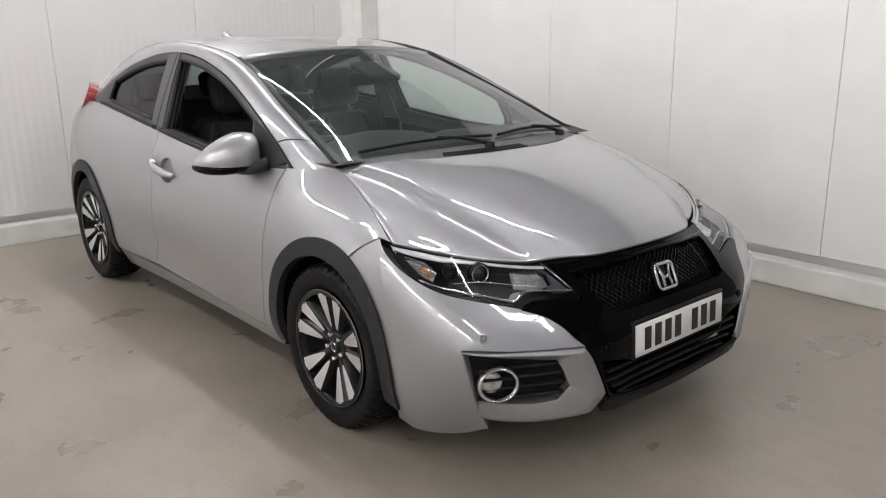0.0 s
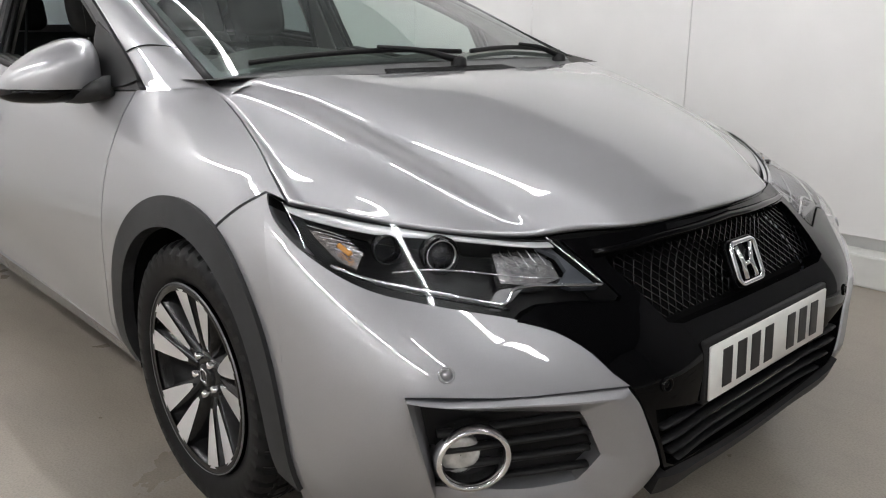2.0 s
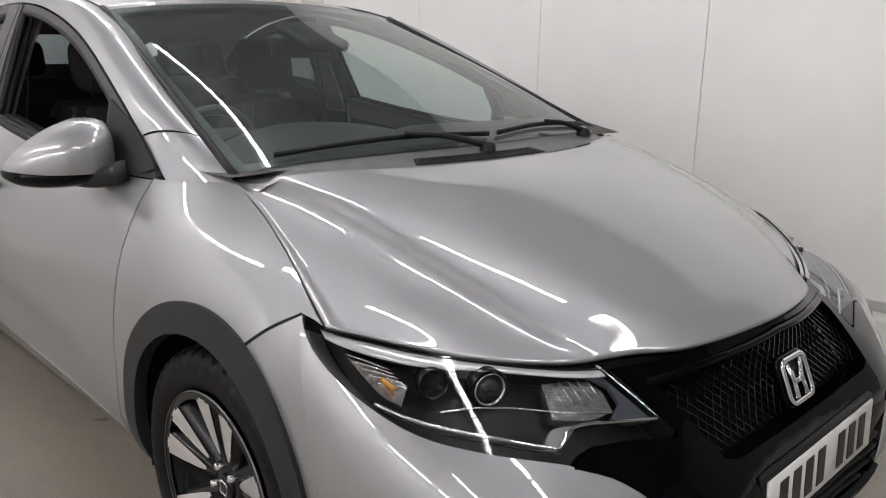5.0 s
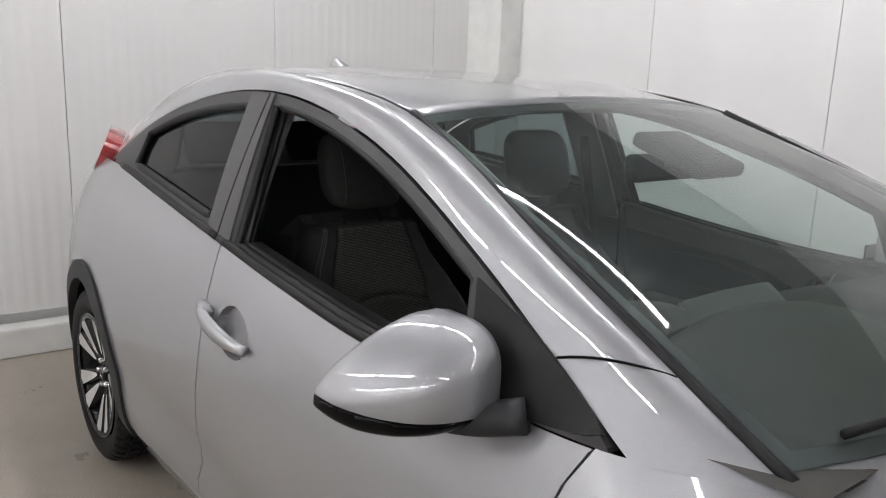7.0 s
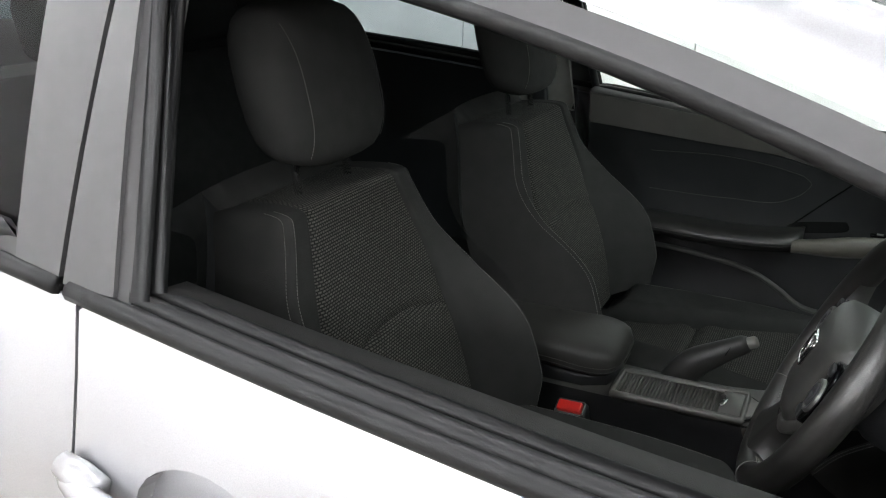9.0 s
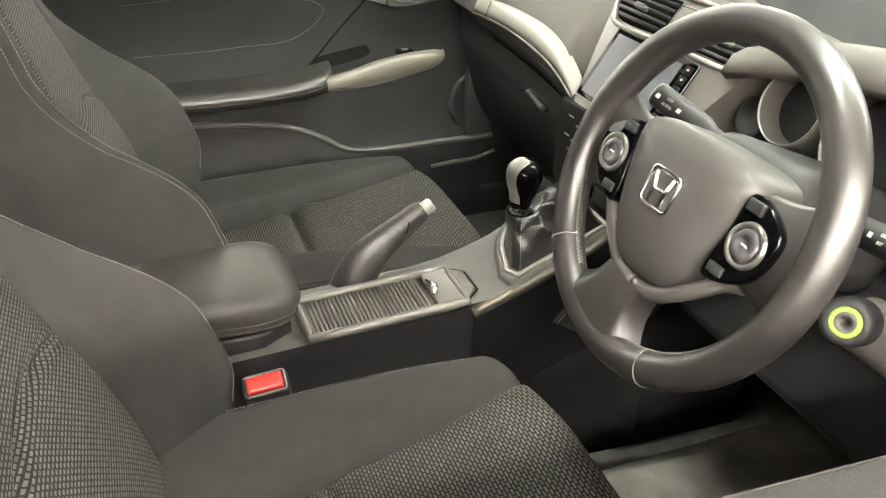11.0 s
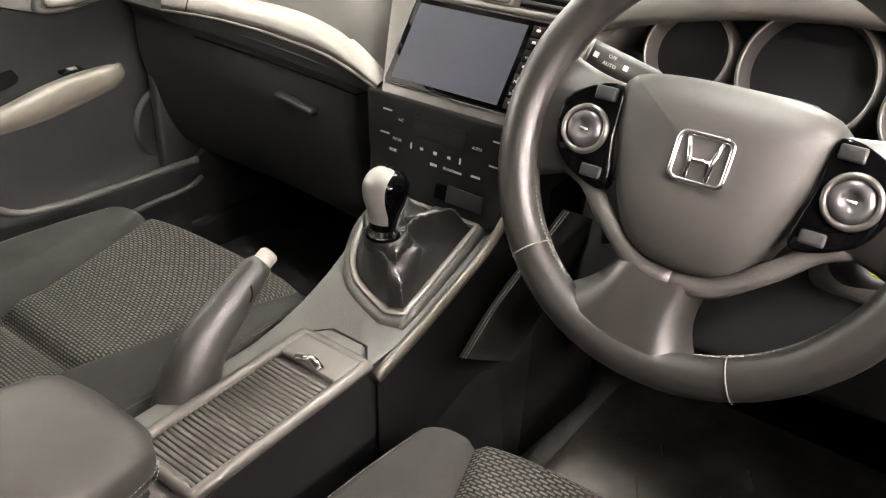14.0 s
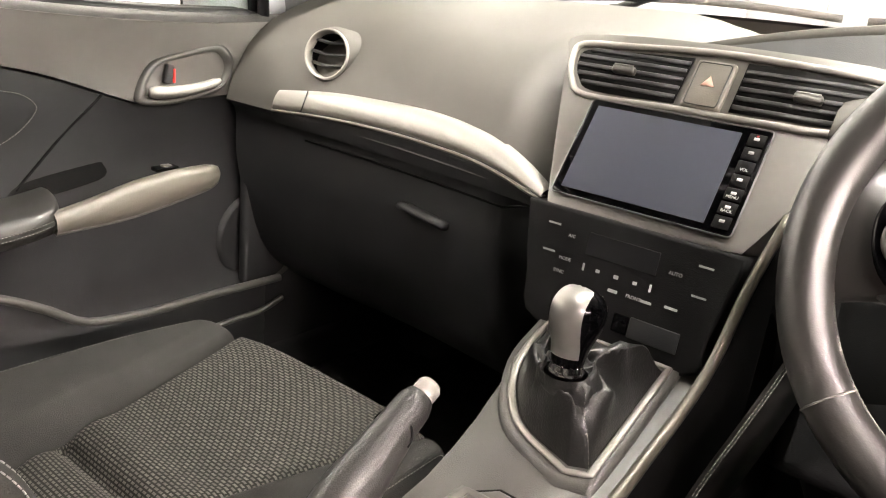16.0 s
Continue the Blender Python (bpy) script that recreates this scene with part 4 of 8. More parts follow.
    strip("chrome_strip", [(0.850, 0.684), (0.820, 0.674), (0.775, 0.665), (0.71, 0.650), (0.64, 0.630), (0.622, 0.626), (0.606, 0.631), (0.590, 0.641), (0.56, 0.644), (0.50, 0.639), (0.412, 0.629)], 0.0034, 0.010, CHROME, 44)
    strip("chrome_strip", [(0.845, 0.678), (0.775, 0.659), (0.71, 0.644), (0.64, 0.625), (0.618, 0.619)], 0.0024, 0.006, ALLOY_BLACK)
    strip("chrome_strip", [(0.446, 0.702), (0.430, 0.668), (0.412, 0.630)], 0.0020, 0.010, CHROME, 12)
    strip("chrome_strip", [(0.752, 0.675), (0.69, 0.675), (0.655, 0.671), (0.56, 0.655), (0.482, 0.644)], 0.0017, 0.024, CHROME)
    skin("reflector", front, smooth_loop(np.array([(0.552, 0.704), (0.478, 0.699), (0.456, 0.684), (0.466, 0.660), (0.520, 0.657), (0.582, 0.666)]) * M, 5, (0, 2, 3, 5)), REFL, hl, h=0.02, out=(1, 0.5 * sg, 0.2), edge=0.02, lift=-0.028, label="faceted chrome reflector")
    for k in range(5):
        q = front(np.array([(0.486 + 0.018 * k, 0.662 + 0.001 * k), (0.484 + 0.017 * k, 0.692)]) * M) - np.array(ax) * 0.026
        part("reflector_rib", tube(q, 0.0010, 5), CHROME, hl)
    skin("turn_signal", front, smooth_loop(np.array([(0.850, 0.744), (0.80, 0.736), (0.762, 0.716), (0.800, 0.694), (0.830, 0.706)]) * M, 5, (0, 2, 3)), CLEAR_AMBER, hl, h=0.012, out=(1, 0.5 * sg, 0.2), edge=0.01, lift=-0.024, label="clear turn signal")
    for k in range(5):
        strip("signal_rib", [(0.842 - 0.006 * k, 0.738 - 0.008 * k), (0.812 - 0.006 * k, 0.732 - 0.007 * k), (0.780 - 0.002 * k, 0.722 - 0.005 * k)], 0.0011, 0.021, CHROME, 8)
    strip("amber_bulb", [(0.806, 0.712), (0.797, 0.700)], 0.0050, 0.016, AMBER, 6)
    skin("lamp_bezel", front, np.array([(0.470, 0.702), (0.446, 0.702), (0.416, 0.636), (0.47, 0.641), (0.488, 0.650), (0.452, 0.664), (0.446, 0.684)]) * M, LAMP_GREY, hl, h=0.012, out=(1, 0.5 * sg, 0.2), edge=0.010, lift=-0.016, label="grey inner lamp trim")
    skin("lamp_bezel", front, smooth_loop(np.array([(0.606, 0.652), (0.56, 0.652), (0.576, 0.645), (0.594, 0.638), (0.620, 0.630), (0.636, 0.634)]) * M, 4, (4,)), LAMP_SILVER, hl, h=0.012, out=(1, 0.5 * sg, 0.2), edge=0.010, lift=-0.016, label="silver lower lamp trim")
# gloss black centre with the two grille openings
black = mirror_s(np.r_[top_edge(0.0, 0.425, 10, 0.004), [(0.414, 0.664), (0.399, 0.612), (0.41, 0.606), (0.50, 0.616), (0.571, 0.620), (0.602, 0.612), (0.618, 0.604)], EDGE_IN[1:] - [0.003, 0], [(0.372, 0.285), (0.19, 0.250), (0.0, 0.240)]])
mesh_hole = mirror_s(np.r_[top_edge(0.0, 0.368, 8, 0.034), line([(0.372, 0.655), (0.352, 0.60), (0.338, 0.562)], 6), line([(0.30, 0.553), (0.15, 0.552), (0.0, 0.552)], 5)])
low_hole = mirror_s(np.r_[[(0.0, 0.395), (0.30, 0.400)], line([(0.415, 0.425), (0.402, 0.37), (0.375, 0.305)], 6), line([(0.345, 0.288), (0.19, 0.268), (0.0, 0.258)], 6)])
cskin("front_grille", front, black, GLOSS_BLACK, holes=[mesh_hole, low_hole], h=0.03, out=(1, 0, 0.1), edge=0.05, label="gloss black grille surround")
cskin("grille_back", front, mesh_hole * 1.03 - [0, 0.018], VOID, h=0.05, out=(1, 0, 0.1), edge=0, lift=-0.06)
cskin("grille_back", front, low_hole * 1.03 - [0, 0.01], VOID, h=0.05, out=(1, 0, 0.1), edge=0, lift=-0.06)
# diamond mesh behind the upper opening
bars = []
for d in (-1, 1):
    for k in np.arange(-0.75, 0.76, 0.0245):
        z = np.linspace(0.545, 0.715, 12)
        s = k + d * (z - 0.62) * 1.15
        ok = inside(mesh_hole, np.c_[s, z])
        if ok.sum() >= 2:
            bars.append(tube(front(np.c_[s[ok], z[ok]]) - [0.022, 0, 0], 0.0022, 4))
cpart("grille_mesh", merged(*bars), GLOSS_BLACK, "diamond mesh in the grille")
for zz in (0.285, 0.315, 0.345, 0.375):
    s = np.linspace(-0.385, 0.385, 25)
    ok = inside(low_hole, np.c_[s, 0 * s + zz])
    cpart("grille_slat", tube(front(np.c_[s[ok], 0 * s[ok] + zz]) - [0.016, 0, 0], 0.012, 8, flat=0.4), BLACK)
bar_s = np.linspace(-0.385, 0.385, 41)
cpart("grille_bar", tube(front(np.c_[bar_s, Z_TOP(np.abs(bar_s)) - 0.026]) + [0.002, 0, 0], 0.0085 + 0.003 * np.cos(bar_s * 3.8), 10, flat=0.8), GLOSS_BLACK, "gloss black bar along the bonnet edge")
lip_s = np.linspace(-0.40, 0.40, 25)
cskin("chin_lip", front, np.r_[np.c_[lip_s, 0.240 + 0.30 * np.abs(lip_s) ** 2], np.c_[lip_s[::-1], 0.205 + 0.28 * np.abs(lip_s[::-1]) ** 2]], BLACK, h=0.03, out=(1, 0, 0), edge=0.06, lift=0.012)
skirt_s = np.linspace(-0.50, 0.50, 41)
cskin("under_skirt", front, np.r_[np.c_[skirt_s, 0 * skirt_s + 0.27], np.c_[skirt_s[::-1], 0 * skirt_s + 0.20]], VOID, h=0.05, out=(1, 0, 0), edge=0.05, lift=-0.15)
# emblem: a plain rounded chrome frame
def oct_loop(w, h, r, n=5):
    out = []
    for cx, cy, a in ((w - r, h - r, 0), (-w + r, h - r, 90), (-w + r, -h + r, 180), (w - r, -h + r, 270)):
        for i in range(n + 1):
            q = radians(a + 90 * i / n)
            out.append((cx + r * math.cos(q), cy + r * math.sin(q)))
    return out


ec = front(np.array([[0.0, 0.608]]))[0]
TE = Matrix.Translation((ec[0] + 0.006, 0, 0.608)) @ Matrix.Rotation(radians(66), 4, "Y") @ Matrix.Rotation(radians(90), 4, "Z")
cpart("emblem_plinth", prism([(x, y) for x, y in oct_loop(0.060, 0.054, 0.020)], 0.014, TE @ Matrix.Translation((0, 0, -0.018)), 0.004), GLOSS_BLACK, "gloss black emblem plinth")
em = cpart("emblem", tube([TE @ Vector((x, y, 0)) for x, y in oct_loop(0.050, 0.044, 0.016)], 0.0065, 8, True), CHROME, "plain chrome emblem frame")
for x0, x1 in ((-0.026, -0.017), (0.026, 0.017)):
    part("emblem_bar", tube([TE @ Vector((x0 * 1.2, 0.036, 0)), TE @ Vector((x1, 0, 0)), TE @ Vector((x0 * 0.8, -0.036, 0))], 0.007, 6), CHROME, em)
part("emblem_bar", tube([TE @ Vector((-0.018, -0.004, 0)), TE @ Vector((0.018, -0.004, 0))], 0.006, 6), CHROME, em)
# number plate on its holder, its characters as plain bars
TP = Matrix.Translation((0.917, 0, 0.450)) @ Matrix.Rotation(radians(-3), 4, "Y")
hold = box(-0.012, 0, 0.002, 0.03, 0.545, 0.128, 0.006)
bmesh.ops.transform(hold, matrix=TP, verts=hold.verts)
hd = cpart("plate_holder", hold, BLACK)
plate_bm = box(0.006, 0, 0, 0.006, 0.52, 0.111, 0.002, 1)
bmesh.ops.transform(plate_bm, matrix=TP, verts=plate_bm.verts)
plate = part("number_plate", plate_bm, PLATE_WHITE, hd, "white front number plate with dark characters as bars")
for i, cy in enumerate((-0.215, -0.157, -0.099, -0.041, 0.062, 0.120, 0.178)):
    b = box(0.0100, cy + 0.018, 0, 0.0016, 0.036, 0.078)
    bmesh.ops.transform(b, matrix=TP, verts=b.verts)
    part("plate_bar", b, PLATE_INK, hd, "", False)
# ---- cowl, wipers, roof trims ----


def cowl_s(q):
    A = bonnet(np.c_[REAR_U(np.abs(q[:, 1])), q[:, 1]])
    B = screen_s(np.c_[0 * q[:, 0] + 0.035, q[:, 1]])
    P = A + (B - A) * q[:, :1]
    P[:, 2] -= 0.006 + 0.004 * np.sin(np.pi * np.clip(q[:, 0], 0, 1))
    return P


under(sheet("cowl_panel", cowl_s, np.linspace(-0.25, 1.1, 10), np.linspace(-0.99, 0.99, 41), material("grey_cowl_plastic", (0.13, 0.13, 0.132), 0.55, 0, 0, 0.1, 30, 0.1, 500), None, "dark grey plastic cowl panel"))
for k in range(7):
    w = np.linspace(-0.40, 0.14, 24)
    cpart("cowl_slat", tube(cowl_s(np.c_[0 * w + 0.12 + 0.055 * k, w]) + [0, 0, 0.003], 0.0032, 6), BLACK, "slat of the air intake")
frit = material("black_frit", (0.010, 0.010, 0.011), 0.4)
vv = np.linspace(-0.985, 0.985, 41)
for u0, u1, v0, v1 in ((0.02, 0.048, -0.985, 0.985), (0.955, 0.99, -0.985, 0.985), (0.02, 0.99, -0.99, -0.945), (0.02, 0.99, 0.945, 0.99)):
    under(sheet("screen_border", screen_s, np.linspace(u0, u1, 4 if u1 - u0 < 0.2 else 24), np.linspace(v0, v1, 31 if v1 - v0 > 0.5 else 4), frit, None, lift=-0.004))
for sg in (-1, 1):
    xs = np.linspace(1.08, 2.7, 40)
    e = R1(xs) * [1, sg, 1]
    cpart("roof_moulding", tube(e - [0, 0, 0.001], 0.005, 8), SEAL)
    es = screen_s(np.c_[np.linspace(0.0, 1, 30), np.full(30, 0.995 * sg)])
    cpart("screen_moulding", tube(es + [0, 0, 0.002], 0.010, 8), SEAL)
for va, vb, vp in ((-0.86, 0.02, -0.08), (0.08, 0.80, 0.62)):
    vs = np.linspace(va, vb, 24)
    bl = screen_s(np.c_[0.050 + 0.018 * np.sin(np.linspace(0, np.pi, 24)), vs]) + [0.004, 0, 0.009]
    p0 = cowl_s(np.array([[0.55, vp]]))[0] + [0, 0, 0.018]
    mid = bl[12] + [0.010, 0, 0.010]
    w = cpart("wiper", tube(line([p0, p0 * 0.5 + mid * 0.5 + [0, 0, 0.008], mid], 16), np.linspace(0.010, 0.005, 16), 8), BLACK, "black windscreen wiper arm")
    part("wiper_blade", tube(bl, 0.0055, 6, flat=1.3), BLACK, w)
    part("wiper_pivot", revolve([(0, 0.022), (0.018, 0.02), (0.024, 0.012), (0.025, 0.001)], 20, "z", p0 - [0, 0, 0.015]), BLACK, w)
fin_rows = []
for k, (x, h, w) in enumerate(((-2.28, 0.002, 0.006), (-2.32, 0.014, 0.020), (-2.37, 0.032, 0.022), (-2.405, 0.046, 0.016), (-2.425, 0.044, 0.012), (-2.43, 0.004, 0.016))):
    fin_rows.append([(x, w * math.cos(q), 1.416 + h * math.sin(q) ** 0.8) for q in np.linspace(0, math.pi, 9)])
cpart("aerial_fin", grid_bm(np.array(fin_rows)), PAINT, "silver shark-fin aerial")
# ---- door mirrors ----
for sg in (-1, 1):
    shell = hermite([0.772, 0.785, 0.82, 0.87, 0.92, 0.955, 0.980, 0.993, 0.998], [(0.970, 0.034, -0.60, -0.68), (0.974, 0.068, -0.565, -0.715), (0.975, 0.080, -0.545, -0.735), (0.967, 0.075, -0.548, -0.748),
                    (0.953, 0.062, -0.572, -0.755), (0.940, 0.047, -0.610, -0.760), (0.928, 0.030, -0.660, -0.762), (0.921, 0.014, -0.705, -0.760), (0.918, 0.004, -0.735, -0.752)])
    rows = []
    for y in np.r_[0.772, 0.778, 0.785, np.linspace(0.795, 0.955, 13), 0.964, 0.973, 0.980, 0.986, 0.991, 0.995, 0.998]:
        zc, h, x0, x1 = shell(np.array([y]))[0]
        ring = []
        for j in range(40):
            q = 2 * math.pi * j / 40
            c, s_ = math.cos(q), math.sin(q)
            cx, hx = (x0 + x1) / 2, (x0 - x1) / 2
            ring.append((cx + hx * math.copysign(abs(c) ** (0.85 if c > 0 else 0.40), c), sg * y, zc + h * math.copysign(abs(s_) ** 0.62, s_)))
        rows.append(ring + ring[:1])
    P = np.array(rows)
    bm = grid_bm(P)
    bmesh.ops.remove_doubles(bm, verts=bm.verts, dist=0.0005)
    bmesh.ops.holes_fill(bm, edges=bm.edges)
    bmesh.ops.recalc_face_normals(bm, faces=bm.faces)
    low_bm = bm.copy()
    r = bmesh.ops.bisect_plane(bm, geom=bm.verts[:] + bm.edges[:] + bm.faces[:], plane_co=(0, sg * 0.9, 0.931), plane_no=(0.0, 0.0, 1), clear_inner=True)
    mir = cpart("door_mirror", bm, PAINT, "silver door mirror with a black base")
    bmesh.ops.bisect_plane(low_bm, geom=low_bm.verts[:] + low_bm.edges[:] + low_bm.faces[:], plane_co=(0, sg * 0.9, 0.928), plane_no=(0.0, 0.0, 1), clear_outer=True)
    bmesh.ops.holes_fill(low_bm, edges=low_bm.edges)
    part("mirror_base", low_bm, GLOSS_BLACK, mir, "gloss black underside")
    arm = line([(-0.64, sg * 0.88, 0.918), (-0.58, sg * 0.83, 0.915), (-0.50, sg * 0.79, 0.940)], 10)
    part("mirror_arm", tube(arm, np.linspace(0.03, 0.036, 10), 10, flat=0.75), CLADDING, mir)
    gl = box(-0.762, sg * 0.860, 0.950, 0.006, 0.105, 0.058, 0.002)
    part("mirror_glass", gl, material("mirror_glass", (0.8, 0.8, 0.8), 0.02, 1.0), mir)
# ---- wheels ----
def tyre_bm():
    prof = [(0.080, 0.218), (0.094, 0.232), (0.104, 0.262), (0.103, 0.288), (0.094, 0.304), (0.080, 0.3125), (0.066, 0.3155), (0.064, 0.309), (0.054, 0.309), (0.052, 0.3165),
            (0.022, 0.317), (0.020, 0.309), (0.008, 0.309), (0.006, 0.317)]
    prof = prof + [(-a, r) for a, r in prof[::-1]]
    n = 264
    rows = []
    for a, r in prof:
        ring = []
        for j in range(n):
            q = 2 * math.pi * j / n
            rr = r
            if r > 0.3 and abs(a) > 0.063 and j % 6 < 2:
                rr = r - 0.006
            elif r > 0.315 and 0.02 < abs(a) < 0.06 and (j + 3) % 6 < 1:
                rr = r - 0.006
            ring.append((rr * math.cos(q), a, rr * math.sin(q)))
        rows.append(ring + ring[:1])
    bm = grid_bm(np.array(rows))
    bmesh.ops.remove_doubles(bm, verts=bm.verts, dist=1e-5)
    bmesh.ops.recalc_face_normals(bm, faces=bm.faces)
    return bm


TREAD = {}


def wheel_part(name, maker, mat, parent, T):
    """The same mesh for each wheel, set by T."""
    if name not in TREAD:
        ob = part(name, maker(), mat, parent)
        if name == "tyre":
            auto_smooth(ob, 30)
        TREAD[name] = ob.data
    else:
        ob = new(name, TREAD[name])
        ob.parent = parent
    ob.matrix_basis = T
    return ob


def rim_bm():
    return revolve([(-0.098, 0.205), (-0.100, 0.222), (-0.096, 0.2245), (-0.090, 0.214), (-0.06, 0.205), (0.05, 0.196), (0.06, 0.08), (0.02, 0.06)], 64)


def dish_bm():
    return revolve([(0.03, 0.19), (0.00, 0.17), (-0.02, 0.12), (-0.04, 0.075), (-0.062, 0.055), (-0.064, 0.034), (-0.060, 0.001)], 48)


def lip_bm():
    return revolve([(-0.0995, 0.2212), (-0.1008, 0.2216), (-0.1008, 0.2230), (-0.098, 0.2245)], 64)


def spoke_bm():
    rows = []
    for k, (r, y) in enumerate(((0.078, -0.0705), (0.10, -0.0755), (0.16, -0.087), (0.2095, -0.0962))):
        w = 0.004 + 0.025 * ((r - 0.078) / 0.1365) ** 0.75
        rows.append([(r, y, -w), (r, y - 0.001, 0), (r, y, w)])
    return grid_bm(np.array(rows))


def spoke_body_bm():
    rows = []
    for r, y in ((0.045, -0.060), (0.10, -0.072), (0.16, -0.084), (0.216, -0.094)):
        w = 0.0115 + 0.021 * ((r - 0.045) / 0.17) ** 0.9
        rows.append([(r, 0.0 if r < 0.2 else -0.03, -w * 1.0), (r, y, -w), (r, y, w), (r, 0.0 if r < 0.2 else -0.03, w)])
    return grid_bm(np.array(rows))


for cx in (0, -WB):
    for sg in (-1, 1):
        W = Matrix.Translation((cx, sg * 0.765, HUB_Z)) @ Matrix.Rotation(0 if sg < 0 else math.pi, 4, "Z") @ Matrix.Rotation(0.35 if cx else 0.1, 4, "Y")
        wh = under(part("wheel", rim_bm(), ALLOY_BLACK, None, "ten-spoke black and machined alloy wheel"))
        wh.matrix_basis = W
        I = Matrix.Identity(4)
        wheel_part("tyre", tyre_bm, RUBBER, wh, I)
        wheel_part("rim_dish", dish_bm, ALLOY_BLACK, wh, I)
        wheel_part("rim_lip", lip_bm, material("dark_rim_edge", (0.16, 0.16, 0.165), 0.35, 0.7), wh, I)
        for k in range(10):
            Rm = Matrix.Rotation(radians(36 * k + (4.5 if k % 2 else -4.5)), 4, "Y")
            wheel_part("spoke_body", spoke_body_bm, ALLOY_BLACK, wh, Rm)
            wheel_part("spoke_face", spoke_bm, ALLOY, wh, Rm @ Matrix.Translation((0, -0.002, 0)))
        for k in range(5):
            Rm = Matrix.Rotation(radians(72 * k + 18), 4, "Y")
            wheel_part("wheel_nut", lambda: revolve([(-0.050, 0.010), (-0.076, 0.0095), (-0.079, 0.006), (-0.079, 0.0005)], 6, "y", (0.048, 0, 0)), CHROME, wh, Rm)
        wheel_part("hub_cap", lambda: revolve([(-0.058, 0.030), (-0.070, 0.029), (-0.073, 0.024), (-0.074, 0.0005)], 32), ALLOY_BLACK, wh, I)
        wheel_part("cap_ring", lambda: tube([(x, -0.074, y) for x, y in oct_loop(0.013, 0.015, 0.006)], 0.002, 6, True), CHROME, wh, I)
        wheel_part("brake_disc", lambda: revolve([(0.0, 0.14), (0.0, 0.06), (0.02, 0.06), (0.02, 0.14), (0.0, 0.14)], 40), material("brake_steel", (0.25, 0.24, 0.23), 0.4, 0.9), wh, I)

S_OF_V = hermite([0, 0.38, 0.78, 0.915, 1.0], [0.0, 0.258, 0.44, 0.66, 0.90])


def lip_s(q):
    v = np.abs(q[:, 1])
    A = bonnet(np.c_[0 * v + 0.985, q[:, 1]]) - [0, 0, 0.014]
    sv = S_OF_V(v)
    B = front(np.c_[np.where(q[:, 1] < 0, -sv, sv), Z_TOP(sv) - 0.016]) - [0.012, 0, 0]
    return A + (B - A) * q[:, :1]


# added black sheet that stands in for the dark gap under the bonnet edge
under(sheet("bonnet_gap_filler", lip_s, np.linspace(0.05, 1, 5), np.linspace(-0.99, 0.99, 61), VOID, None))
# joint between the wing and the A-pillar
for sg in (-1, 1):
    us = np.full(9, 0.062)
    A = R1(0.147 + 2.90 * us)
    B = R2(0.342 + 2.455 * us)
    vv9 = np.linspace(0.02, 0.98, 9)[:, None]
    cpart("pillar_joint", tube((A + (B - A) * vv9 + [0.0, 0.0, 0.0] + np.c_[0 * vv9, 0.012 * 4 * vv9 * (1 - vv9), 0.014 * 4 * vv9 * (1 - vv9)]) * [1, sg, 1], 0.0022, 5), VOID)
# ---- cabin ----
SOFT = material("dash_soft_plastic", (0.052, 0.0485, 0.0435), 0.6, 0, 0, 0.06, 12, 0.10, 900, ior=1.4)
DOOR_SOFT = material("door_soft_plastic", (0.088, 0.083, 0.077), 0.62, 0, 0, 0.08, 14, 0.12, 900, ior=1.4)
DOOR_CAP = material("door_cap_plastic", (0.030, 0.029, 0.028), 0.6, 0, 0, 0.08, 14, 0.3, 700)
HARD = material("black_cabin_plastic", (0.0165, 0.0168, 0.0177), 0.5, 0, 0, 0.12, 14, 0.15, 800, ior=1.34)
STACK = material("satin_stack_plastic", (0.086, 0.081, 0.074), 0.42, 0.2, 0.1, 0.04, 80, 0.05, 900)
SATIN = material("satin_silver_trim", (0.225, 0.215, 0.198), 0.45, 0.35, 0.1, 0.04, 60)
LEATHER = material("black_leather", (0.019, 0.018, 0.017), 0.36, 0, 0.05, 0.12, 20, 0.08, 900)
CLOTH = material("plain_seat_cloth", (0.0265, 0.0262, 0.0250), 0.85, 0, 0, 0.12, 30, 0.4, 900, ior=1.18)
THREAD = material("pale_thread", (0.15, 0.146, 0.135), 0.8)
KEY_EDGE = material("dull_metal_edge", (0.12, 0.12, 0.12), 0.4, 0.6)
RED = material("red_plastic", (0.55, 0.02, 0.015), 0.35)
SCREEN_GLASS = material("display_glass", (0.010, 0.010, 0.011), 0.35, 0, 0.0, ior=1.35)
DISPLAY = material("display_panel", (0.022, 0.027, 0.042), 0.42, 0, 0.0, 0.10, 3)
ARMREST = material("taupe_armrest_plastic", (0.085, 0.077, 0.064), 0.42, 0, 0, 0.06, 20, 0.2, 700)
CHAMP = material("champagne_trim", (0.085, 0.078, 0.063), 0.36, 0.5, 0.1, 0.05, 50)
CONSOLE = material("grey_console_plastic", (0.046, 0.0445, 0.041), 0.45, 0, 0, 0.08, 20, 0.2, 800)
# on console sides, seat skirts and bin, shade is put into this black
DEEP = material("extra_dark_plastic", (0.0055, 0.0055, 0.0058), 0.7, 0, 0, 0.15, 16, 0.2, 800, ior=1.22)
MARK = material("white_print", (0.42, 0.42, 0.41), 0.5)
CARPET = material("dark_carpet", (0.085, 0.083, 0.080), 0.95, 0, 0, 0.35, 18, 0.8, 500, ior=1.15)
HEADLINING = material("grey_headlining", (0.24, 0.232, 0.218), 0.9, 0, 0, 0.05, 40, 0.3, 600)


